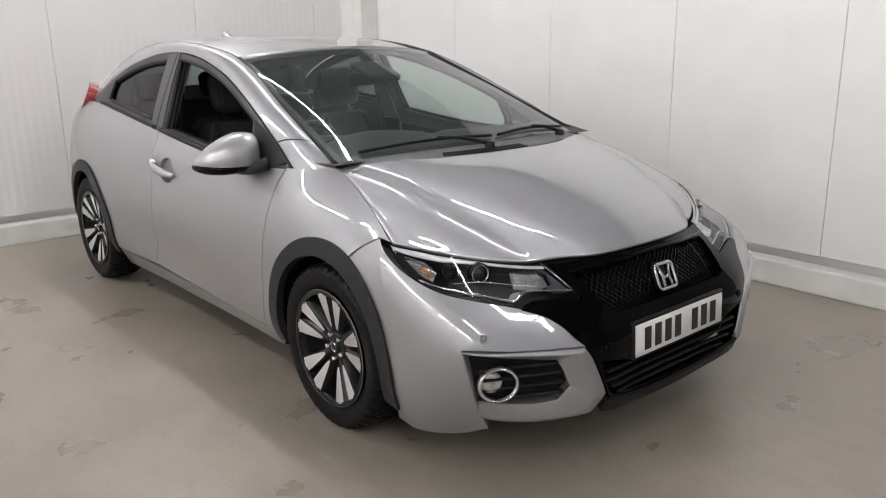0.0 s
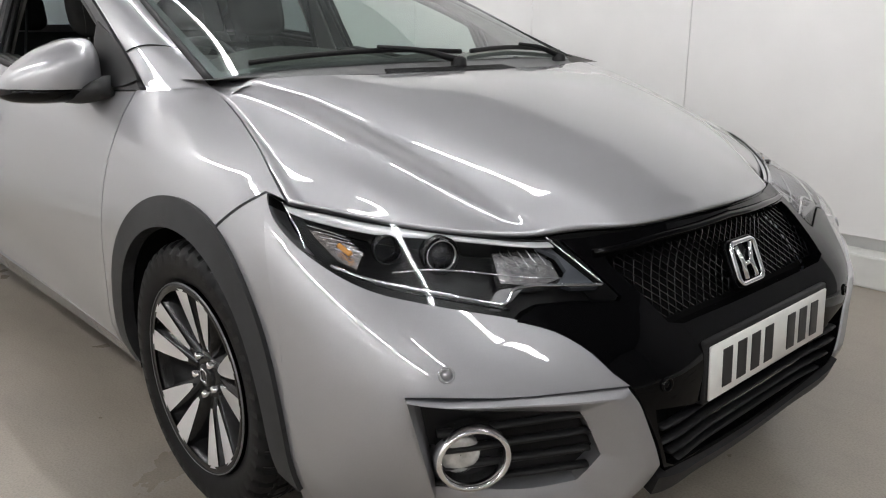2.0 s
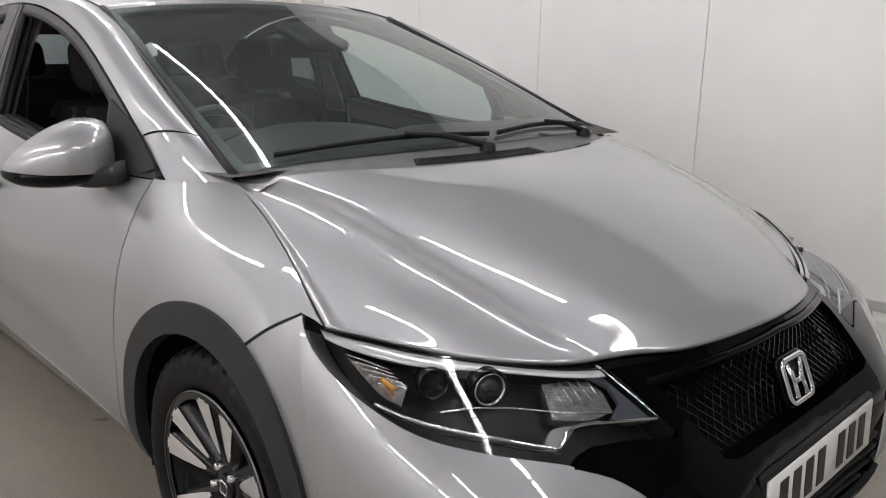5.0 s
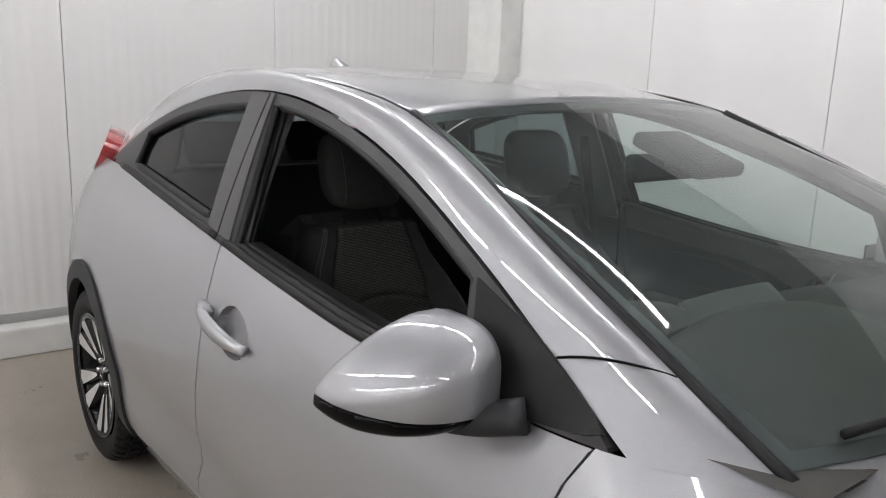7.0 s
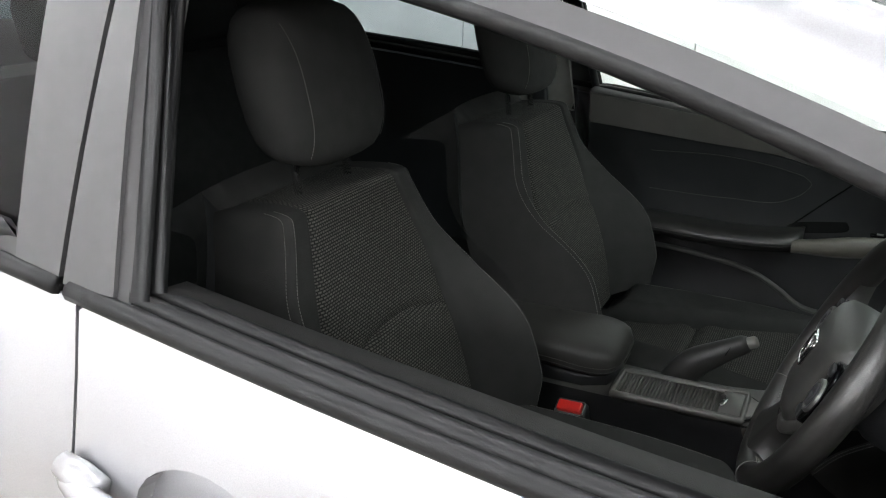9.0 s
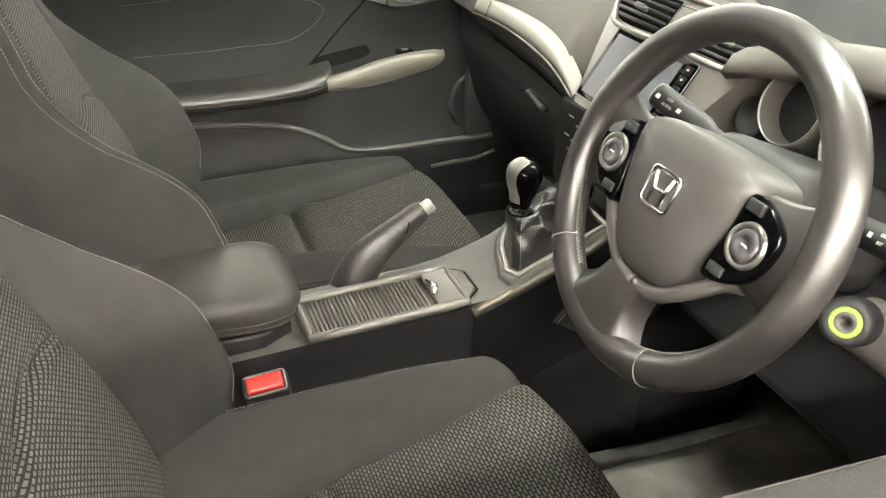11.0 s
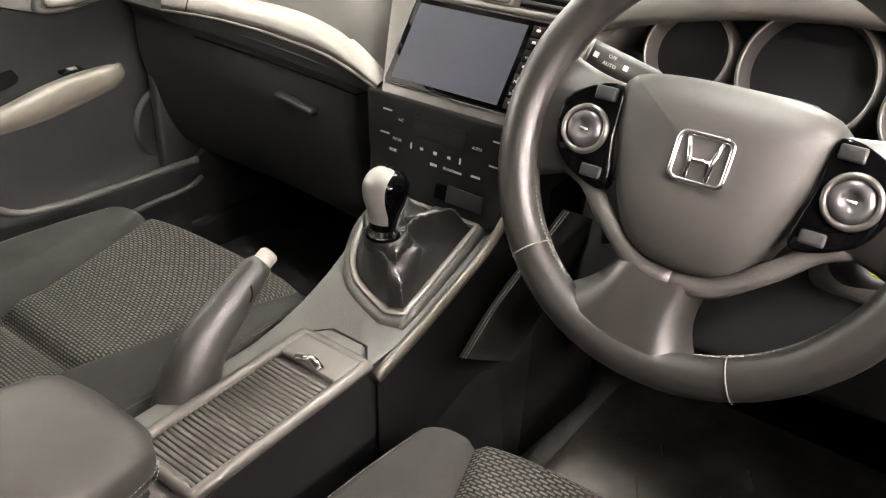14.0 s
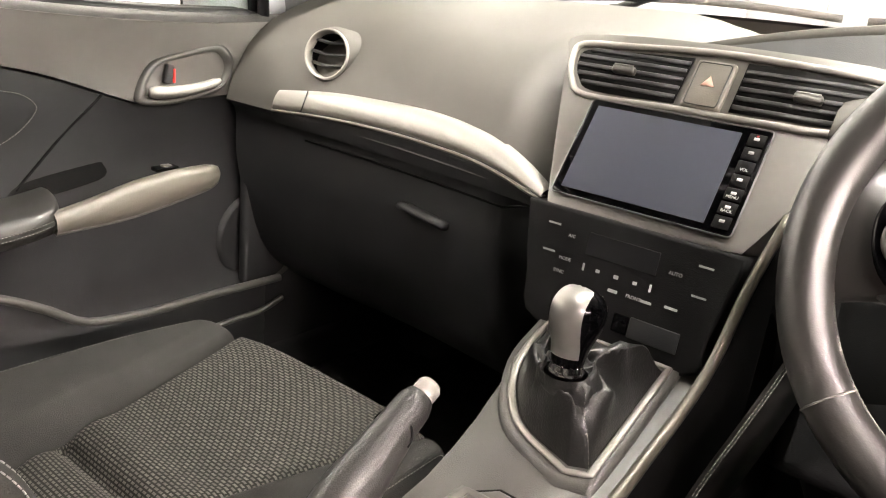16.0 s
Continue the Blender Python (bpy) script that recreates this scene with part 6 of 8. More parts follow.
d = sp("display", box(-0.020, -0.052, 0.0045, 0.152, 0.095, 0.001), DISPLAY, scr, "unlit bluish display", False)
for i in range(7):
    q = -0.0095 - i * 0.0142
    sp("side_button", box(0.0715, q, 0.0048, 0.016, 0.0128, 0.0016, 0.0006, 1), DEEP, scr)
    if i != 2:
        sp("button_print", box(0.0715, q + 0.001, 0.0058, 0.0050, 0.0028, 0.0003), MARK, scr)
sp("indicator_dot", box(0.0715, -0.0055, 0.0058, 0.0022, 0.0014, 0.0004), RED, scr, "", False)


def text_part(name, txt, size, M, mat, parent):
    cu = bpy.data.curves.new(name, "FONT")
    cu.body = txt
    cu.size = size
    cu.align_x, cu.align_y = "CENTER", "CENTER"
    cu.extrude = 0.0002
    cu.resolution_u = 2
    tmp = bpy.data.objects.new("tmp", cu)
    scene.collection.objects.link(tmp)
    me = bpy.data.meshes.new_from_object(tmp.evaluated_get(bpy.context.evaluated_depsgraph_get()))
    bpy.data.objects.remove(tmp)
    me.transform(M)
    me.materials.clear()
    me.materials.append(mat)
    ob = new(name, me)
    ob.parent = parent
    return ob


for txt, i in (("VOL", 2), ("MENU", 4), ("BACK", 5)):
    text_part("button_text", txt, 0.0042, SO @ SM @ Matrix.Translation((0.0715, -0.0125 - i * 0.0142, 0.0060)), MARK, scr)
# climate panel: an upright black face under the screen
HM = Matrix(((0, 0.17, -0.985, -0.812), (-1, 0, 0, 0.008), (0, 0.985, 0.17, 0.760), (0, 0, 0, 1)))


def hp_(name, bm, mat, parent, smooth=True, label=""):
    bmesh.ops.transform(bm, matrix=SO @ HM, verts=bm.verts)
    return part(name, bm, mat, parent, label, smooth)


cl = hp_("climate_panel", plate(smooth_loop([(-0.115, 0.052), (0.115, 0.052), (0.100, -0.03), (0.084, -0.070), (-0.075, -0.070), (-0.10, -0.02)], 4, (0, 1)), -0.05, 0.0, 0.004), DEEP, stack, True, "black climate control panel")
hp_("climate_display", box(0.0, 0.024, 0.0006, 0.075, 0.022, 0.001), SCREEN_GLASS, cl, False)
for x, y, w, h in ((-0.078, 0.034, 0.020, 0.003), (-0.078, 0.006, 0.020, 0.003), (0.082, 0.034, 0.020, 0.003), (0.082, 0.006, 0.020, 0.003), (-0.036, 0.000, 0.003, 0.012), (0.036, 0.000, 0.003, 0.012),
                   (-0.020, 0.0, 0.006, 0.005), (0.0, 0.0, 0.007, 0.006), (0.020, 0.0, 0.006, 0.005), (0.0, -0.014, 0.014, 0.005), (0.035, -0.014, 0.016, 0.004), (0.060, -0.012, 0.018, 0.004)):
    hp_("button_print", box(x, y, 0.0008, w * 0.7, h * 0.6, 0.0005), MARK, cl, False)
for txt, x, y in (("A/C", -0.056, 0.026), ("MODE", -0.058, 0.002), ("SYNC", -0.062, -0.012), ("AUTO", 0.056, 0.020), ("OFF", 0.016, -0.046), ("FRONT", 0.022, -0.014)):
    text_part("button_text", txt, 0.0048, SO @ HM @ Matrix.Translation((x, y, 0.0008)), MARK, cl)
hp_("blank_switch", box(0.050, -0.042, 0.001, 0.050, 0.020, 0.003, 0.001), HARD, cl)
hp_("stop_switch", box(0.016, -0.042, 0.001, 0.016, 0.018, 0.003, 0.001), GLOSS_BLACK, cl)
# ---- console with gear lever, tray, handbrake, armrest ----
console = thing("centre_console", -1.1, 0, 0.3, "black centre console with a ribbed sliding tray cover", "console")
CO = np.array([-1.1, 0, 0.3])


def cp_(name, bm, mat, label="", parent=None, smooth=True):
    bmesh.ops.translate(bm, vec=-Vector(CO), verts=bm.verts)
    return part(name, bm, mat, parent or console, label, smooth)


prof = [(-0.56, 0.74), (-0.79, 0.700), (-0.83, 0.682), (-0.965, 0.630), (-1.02, 0.622), (-1.25, 0.610), (-1.56, 0.60)]
P = []
for x, z in line(prof, 24):
    w = 0.089 if x < -1.0 else 0.089 + 0.021 * (x + 1.0) / 0.3
    w2 = 0.050 + 0.032 * float(np.clip((x + 1.05) / 0.18, 0, 1))
    P.append([(x, -w, 0.30), (x, -w, z - 0.02), (x, -w + 0.008, z - 0.003), (x, -w + 0.02, z), (x, w2 - 0.02, z), (x, w2 - 0.008, z - 0.003), (x, w2, z - 0.02), (x, w2, 0.30)])
P = np.array(P)
auto_smooth(cp_("console_top", grid_bm(P[:, 2:7]), CONSOLE))
# sides far darker than the top: their shade is put into the colour
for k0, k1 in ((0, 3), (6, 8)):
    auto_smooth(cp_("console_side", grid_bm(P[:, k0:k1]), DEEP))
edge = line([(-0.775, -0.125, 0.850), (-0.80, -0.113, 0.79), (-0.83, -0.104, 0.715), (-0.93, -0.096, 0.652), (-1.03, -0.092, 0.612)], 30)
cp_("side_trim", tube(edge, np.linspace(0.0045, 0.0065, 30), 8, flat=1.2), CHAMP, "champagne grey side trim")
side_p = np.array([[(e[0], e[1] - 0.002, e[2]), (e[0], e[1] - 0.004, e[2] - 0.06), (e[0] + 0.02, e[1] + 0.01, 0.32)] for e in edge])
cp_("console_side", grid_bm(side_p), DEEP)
pad_l = line([(-0.925, -0.112, 0.595), (-0.895, -0.124, 0.645), (-0.850, -0.136, 0.690), (-0.790, -0.146, 0.735)], 24)
pad_g = np.array([[p + [-0.004, -0.010, 0.0], p + [0.020, -0.022, -0.012], p + [0.060, -0.024, -0.035], p + [0.11, -0.012, -0.07]] for p in pad_l])
cp_("knee_pad", grid_bm(pad_g), LEATHER, "stitched leather knee pad")
for kk in (0.10, 0.24):
    ln = np.array([p + np.array([-0.004 + 0.024 * kk, -0.0115 - 0.012 * kk, -0.012 * kk]) for p in pad_l])
    stitch(ln - CO + [-0.0005, -0.001, 0.0006], console, 0.005, 0.0005)
gz = lambda x: 0.694 + (x + 0.82) * 0.42
outer = smooth_loop([(-0.815, -0.075), (-0.815, 0.078), (-0.885, 0.072), (-0.945, 0.030), (-0.975, -0.045), (-0.968, -0.075)], 5, (0, 1, 4, 5))
inner = smooth_loop([(-0.828, -0.062), (-0.828, 0.063), (-0.885, 0.056), (-0.935, 0.018), (-0.956, -0.045), (-0.950, -0.062)], 5, (0, 1, 4, 5))
cp_("gaiter_frame", grid_bm(np.array([[(a[0], a[1], gz(a[0]) - 0.012), (a[0], a[1], gz(a[0]) + 0.002), (b[0], b[1], gz(b[0]) + 0.003), (b[0], b[1], gz(b[0]) - 0.015)] for a, b in zip(np.r_[outer, outer[:1]], np.r_[inner, inner[:1]])])), CONSOLE, "dark gaiter frame")
cp_("gaiter_ring", tube([(p[0], p[1], gz(p[0]) + 0.003) for p in inner * 0.72 + outer * 0.28], 0.0042, 6, True, flat=0.45), SATIN, "satin silver gaiter ring")
KNOB_GREY = material("brushed_grey", (0.20, 0.195, 0.185), 0.35, 0.6, 0.2, 0.05, 90)
GAITER = material("soft_black_leather", (0.012, 0.012, 0.012), 0.33, 0, 0.1, 0.2, 30, 0.35, 500)
gear = thing("gear_lever", -0.94, -0.018, 0.66, "gear lever with a leather gaiter and a black and silver knob", "gear lever")
GO = np.array([-0.94, -0.018, 0.66])
rows = []
neck = np.array([-0.935, -0.018, 0.710])
closed_i = np.r_[inner, inner[:1]]
arc_i = np.r_[0, np.cumsum(np.linalg.norm(np.diff(closed_i, axis=0), axis=1))]
rim_i = np.array([[np.interp(a, arc_i, closed_i[:, 0]), np.interp(a, arc_i, closed_i[:, 1])] for a in np.linspace(0, arc_i[-1], 96, endpoint=False)])
for kk, t in enumerate(np.linspace(0, 1, 34)):
    ring = []
    n = len(rim_i)
    for j in range(0, n):
        b = np.array([rim_i[j][0], rim_i[j][1], gz(rim_i[j][0])])
        q = 2 * math.pi * j / n
        tgt = neck + [0.019 * math.cos(math.atan2(b[1] - neck[1], b[0] - neck[0])), 0.019 * math.sin(math.atan2(b[1] - neck[1], b[0] - neck[0])), 0]
        r = t ** 0.75
        p = b + (tgt - b) * r
        p[2] += 0.020 * math.sin(math.pi * t) * (1 - t) * 1.6 + 0.007 * math.sin(math.pi * t) * math.sin(3 * q + 6 * t) + 0.005 * math.sin(math.pi * t) * (1 - abs(math.sin(4 * q + 3.0 * t + 0.6))) ** 2 * 1.6 - 0.006 * math.exp(-((t - 0.62) / 0.07) ** 2)
        wave = math.sin(math.pi * min(1, t * 1.05))
        p[:2] += (b - neck)[:2] * (0.10 * wave * math.sin(5 * q + 3.5 * t) + 0.07 * wave * math.sin(8 * q - 6 * t + 1))
        p[2] += 0.004 * wave * math.sin(6 * q + 9 * t)
        ring.append(p)
    rows.append(ring + ring[:1])
part("gaiter", grid_bm(np.array(rows) - GO), GAITER, gear, "creased black leather gaiter")
for j in (26, 70):
    ln = np.array([r[j] for r in rows])
    stitch(ln - GO + [0, 0, 0.002], gear)
    stitch(ln - GO + [0.004, 0.006, 0.002], gear)
kx, ky = -0.935, -0.018
kn = [(0.706, 0.0135), (0.711, 0.0165), (0.716, 0.0150), (0.719, 0.0140), (0.735, 0.0165), (0.750, 0.0220), (0.762, 0.0248), (0.772, 0.0240), (0.780, 0.0190), (0.785, 0.010), (0.786, 0.0005)]
kb = revolve(kn[3:], 28, "z", (kx, ky, 0))
bmesh.ops.transform(kb, matrix=Matrix.Translation((kx, ky, 0.72)) @ Matrix.Rotation(radians(6), 4, "Y") @ Matrix.Translation((-kx, -ky, -0.72)), verts=kb.verts)
bmesh.ops.translate(kb, vec=-Vector(GO), verts=kb.verts)
part("knob", kb, GLOSS_BLACK, gear, "gloss black knob")
prof_k = line([(0.727, 0.0157), (0.735, 0.0170), (0.750, 0.0226), (0.762, 0.0254), (0.772, 0.0246), (0.780, 0.0196), (0.7855, 0.0110), (0.7868, 0.002)], 24)
cap = grid_bm(np.array([[(kx - r * math.cos(q), ky + r * math.sin(q), z) for q in np.linspace(-1, 1, 17) * min(1.45, 0.0165 / max(r, 0.011))] for z, r in prof_k]))
bmesh.ops.transform(cap, matrix=Matrix.Translation((kx, ky, 0.72)) @ Matrix.Rotation(radians(6), 4, "Y") @ Matrix.Translation((-kx, -ky, -0.72)), verts=cap.verts)
bmesh.ops.translate(cap, vec=-Vector(GO), verts=cap.verts)
part("knob_inlay", cap, KNOB_GREY, gear, "brushed silver knob inlay")
cr = revolve(kn[:4], 28, "z", (kx, ky, 0))
bmesh.ops.translate(cr, vec=-Vector(GO), verts=cr.verts)
part("knob_collar", cr, CHROME, gear)
# sliding tray cover, on a slight slope
TRAY_GREY = material("grey_tray_plastic", (0.062, 0.058, 0.052), 0.45, 0, 0, 0.05, 40, 0.05, 900, ior=1.4)
TRAY = Matrix.Translation((-1.25, -0.003, 0.619)) @ Matrix.Rotation(radians(-2.6), 4, "Y") @ Matrix.Translation((1.25, 0, -0.606))


def tp_(name, bm, mat, label="", smooth=True):
    bmesh.ops.transform(bm, matrix=TRAY, verts=bm.verts)
    return cp_(name, bm, mat, label, None, smooth)


tp_("tray_frame", tube([(x, y, 0.604) for x, y in smooth_loop([(-1.245, -0.082), (-1.035, -0.082), (-1.035, 0.005), (-1.245, 0.005)], 6, (0, 1, 2, 3))], 0.0065, 8, True), STACK)
tp_("tray_floor", box(-1.14, -0.038, 0.5975, 0.21, 0.087, 0.008), CONSOLE)
for i in range(28):
    x = -1.238 + i * 0.0057
    tp_("tray_slat", box(x, -0.038, 0.6015, 0.0050, 0.078, 0.006, 0.0012, 1), TRAY_GREY)
tp_("tray_end", prism([(-1.074, -0.077), (-1.036, -0.077), (-1.016, -0.060), (-1.016, -0.016), (-1.036, 0.001), (-1.074, 0.001)], 0.010, Matrix.Translation((0, 0, 0.598)), 0.003), STACK, "grey tray lid")
tp_("tray_joint", tube([(x, y, 0.6045) for x, y in ((-1.074, -0.0795), (-1.034, -0.0795), (-1.013, -0.061), (-1.013, -0.015), (-1.034, 0.0035), (-1.074, 0.0035))], 0.0016, 5), VOID)
tp_("tray_latch", tube([(-1.072, -0.055, 0.609), (-1.066, -0.038, 0.611), (-1.072, -0.021, 0.609)], 0.005, 8, flat=0.6), CHROME)
LEVER = material("black_lever_plastic", (0.020, 0.0195, 0.0185), 0.45, 0, 0, 0.1, 20, 0.2, 800)
brake = thing("handbrake", -1.2, 0.045, 0.58, "black handbrake lever with a silver button", "handbrake")
hb = line([(-1.160, 0.040, 0.55), (-1.158, 0.040, 0.600), (-1.138, 0.041, 0.640), (-1.098, 0.042, 0.672), (-1.066, 0.043, 0.694), (-1.052, 0.043, 0.7025)], 26)
BO = np.array([-1.2, 0.045, 0.58])
part("lever", tube(hb - BO, np.r_[np.linspace(0.046, 0.034, 7), np.linspace(0.032, 0.0175, 16), 0.0175, 0.0165, 0.013], 18, flat=0.86, up=(0, 1, 0)), LEVER, brake)
part("grip_joint", tube([np.array((-1.083 + 0.006 * math.cos(q), 0.043 + 0.0195 * math.sin(q), 0.684 - 0.004 * math.cos(q) + 0.018 * math.cos(q))) - BO for q in np.linspace(-1.9, 1.9, 16)], 0.0009, 4), VOID, brake)
part("button", tube(np.array([(-1.057, 0.043, 0.6995), (-1.042, 0.043, 0.7078), (-1.039, 0.043, 0.7095)]) - BO, [0.0105, 0.0105, 0.008], 12), SATIN, brake, "silver release button")
arm = thing("armrest", -1.4, 0.02, 0.60, "padded black armrest with pale double stitching", "armrest")
AO = np.array([-1.4, 0.02, 0.60])
rows = []
for u in np.linspace(0, 1, 26):
    x = -1.245 - 0.34 * u
    e = math.sqrt(max(0.0, 1 - (1 - min(1, u / 0.16)) ** 2))
    hw, hh = 0.083 * (0.55 + 0.45 * e), 0.032 * (0.25 + 0.75 * e)
    rows.append([(x, 0.008 + hw * math.copysign(abs(math.cos(q)) ** 0.55, math.cos(q)), 0.652 + hh * math.copysign(abs(math.sin(q)) ** 0.6, math.sin(q)) + 0.006 * u) for q in np.linspace(0, 2 * math.pi, 33)])
ab = grid_bm(np.array(rows) - AO)
bmesh.ops.remove_doubles(ab, verts=ab.verts, dist=1e-4)
bmesh.ops.holes_fill(ab, edges=ab.edges)
part("pad", ab, material("armrest_leather", (0.032, 0.031, 0.0285), 0.5, 0, 0, 0.1, 25, 0.12, 900, ior=1.35), arm, "padded leatherette lid")
low_p = [(-1.262, -0.050), (-1.256, -0.02), (-1.256, 0.04), (-1.27, 0.078), (-1.30, 0.086), (-1.585, 0.086), (-1.585, -0.070), (-1.30, -0.070)]
part("lid_base", prism([(x + 1.4, y - 0.02) for x, y in low_p], 0.040, Matrix.Translation((0, 0, -0.012)), 0.004), HARD, arm)
# bin darkened in its colour for the shade beside the seat
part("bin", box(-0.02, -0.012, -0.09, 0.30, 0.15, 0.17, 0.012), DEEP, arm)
for dz in (-0.006, -0.014):
    ln = line([(-1.56, -0.0765, 0.658 + dz), (-1.35, -0.0765, 0.656 + dz), (-1.29, -0.0755, 0.654 + dz), (-1.262, -0.066, 0.654 + dz), (-1.2455, -0.030, 0.654 + dz), (-1.2445, 0.03, 0.654 + dz)], 60)
    stitch(ln - AO, arm)
bk = thing("seat_belt_buckle", -1.31, -0.118, 0.58, "black belt buckle with a red release button", "buckle")
BK = Matrix.Translation((0.002, 0.014, 0.0)) @ Matrix.Rotation(radians(34), 4, "X") @ Matrix.Rotation(radians(-8), 4, "Y")
for nm, bm_, mt, lb in (("body", box(0, 0, -0.036, 0.056, 0.030, 0.072, 0.006, 2), HARD, ""), ("release_button", box(0, 0, 0.002, 0.044, 0.020, 0.012, 0.004, 3), RED, "red release button"),
                        ("button_frame", tube([(x, y, 0.001) for x, y in oct_loop(0.0245, 0.0125, 0.004)], 0.0018, 6, True), KEY_EDGE, "thin metal frame")):
    bmesh.ops.transform(bm_, matrix=BK, verts=bm_.verts)
    part(nm, bm_, mt, bk, lb)

# ---- driver's instruments ----
binn = thing("instrument_binnacle", -0.65, -0.34, 0.85, "hooded instrument binnacle with three round dials", "instrument panel")
IO = np.array([-0.65, -0.34, 0.85])


def bp_(name, bm, mat, label="", parent=None, smooth=True):
    bmesh.ops.translate(bm, vec=-Vector(IO), verts=bm.verts)
    return part(name, bm, mat, parent or binn, label, smooth)


brow = []
for y in np.linspace(-0.551, -0.130, 40):
    t = (y + 0.42) / (0.15 if y < -0.42 else 0.27)
    h = 1.002 - (0.045 * abs(t) ** 2 if t > 0 else 0.075 * abs(t) ** 2.3)
    brow.append([(-0.545, y, h - 0.085), (-0.60, y, h - 0.036), (-0.655, y, h - 0.008), (-0.695, y, h), (-0.725, y, h - 0.010), (-0.738, y, h - 0.030), (-0.728, y, h - 0.040), (-0.66, y, h - 0.035)])
bp_("brow", grid_bm(np.array(brow)), SOFT, "soft binnacle hood")
bp_("dial_board", box(-0.668, -0.338, 0.872, 0.012, 0.40, 0.14, 0.004), HARD)
for y, z, r, dpt in ((-0.232, 0.900, 0.042, 0.03), (-0.348, 0.900, 0.060, 0.028), (-0.468, 0.885, 0.045, 0.05)):
    T = Matrix.Translation((-0.690, y, z)) @ Matrix.Rotation(radians(-72), 4, "Y")
    c = revolve([(-0.02, r * 1.16), (dpt, r * 1.08), (dpt + 0.003, r * 1.03), (dpt, r), (-0.01, r * 0.9)], 44, "z")
    bmesh.ops.transform(c, matrix=T, verts=c.verts)
    dl = bp_("dial", c, CONSOLE, "round dial with a silver rim")
    rg = revolve([(dpt + 0.001, r * 1.035), (dpt + 0.0040, r * 1.02), (dpt + 0.001, r * 1.0)], 44, "z")
    bmesh.ops.transform(rg, matrix=T, verts=rg.verts)
    bp_("dial_rim", rg, SATIN, "", dl)
    fc = revolve([(0.002, r * 0.97), (0.002, 0.0005)], 44, "z")
    bmesh.ops.transform(fc, matrix=T, verts=fc.verts)
    bp_("dial_face", fc, SCREEN_GLASS, "", dl)
# end pod with the green button
T = Matrix.Translation((-0.728, -0.537, 0.856)) @ Matrix.Rotation(radians(-75), 4, "Y")
for nm, pr, mt in (("button_bezel", [(-0.02, 0.0225), (0.005, 0.0200), (0.008, 0.0155), (0.004, 0.0122)], STACK), ("eco_button", [(0.004, 0.0122), (0.007, 0.0112), (0.0075, 0.0005)], material("green_button", (0.022, 0.15, 0.060), 0.3, 0, 0.5))):
    b = revolve(pr, 30, "z")
    bmesh.ops.transform(b, matrix=T, verts=b.verts)
    bp_(nm, b, mt, "green round button" if mt is not STACK else "")
T = Matrix.Translation((-0.705, -0.172, 0.872)) @ Matrix.Rotation(radians(-72), 4, "Y")
b = revolve([(-0.02, 0.028), (0.010, 0.025), (0.012, 0.020), (0.006, 0.017), (0.006, 0.0005)], 30, "z")
bmesh.ops.transform(b, matrix=T, verts=b.verts)
bp_("side_button", b, HARD)
# bright edging from the hood down the dash end
bp_("edge_strip", tube(line([(-0.700, -0.525, 0.972), (-0.728, -0.556, 0.945), (-0.752, -0.580, 0.898), (-0.772, -0.594, 0.845), (-0.786, -0.601, 0.802)], 24), 0.0065, 8, flat=0.7), CHAMP, "champagne edging strip")
pod_f = np.array([[(-0.660 - 0.085 * v, -0.50 - 0.062 * u + 0 * v, 0.944 - 0.012 * u - 0.18 * v) for v in np.linspace(0, 1, 8)] for u in np.linspace(0, 1, 8)])
bp_("end_pod", grid_bm(pod_f), HARD, "dark panel round the green button")
# upper display tier
lens_o = smooth_loop([(0.125, 0.957), (0.02, 0.945), (-0.09, 0.940), (-0.30, 0.930), (-0.50, 0.930), (-0.630, 0.953), (-0.55, 0.984), (-0.42, 1.014), (-0.25, 1.020), (-0.06, 0.998)], 6, (0, 5))


def tierF(q):
    return np.c_[-0.545 + 0.75 * (q[:, 1] - 0.955) + 0.10 * (q[:, 0] + 0.25) ** 2, q[:, 0], q[:, 1]]


dk = skin("upper_display", tierF, lens_o, HARD, None, h=0.04, out=(-1, 0, 0.5), edge=0)
dk.data.transform(Matrix.Translation(-Vector(IO)))
dk.parent = binn
hood = []
for y in np.linspace(-0.66, 0.15, 44):
    t = (y + 0.30) / 0.42
    h = 1.030 - (0.062 * abs(t) ** 2 if t > 0 else 0.062 * (abs(y + 0.30) / 0.30) ** 2)
    xo = 0.1 * (y + 0.25) ** 2
    hood.append([(-0.10, y, 0.965), (-0.32, y, h - 0.010), (-0.470 + xo, y, h), (-0.494 + xo, y, h - 0.002), (-0.490 + xo, y, h - 0.012)])
bp_("display_hood", grid_bm(np.array(hood)), SOFT)
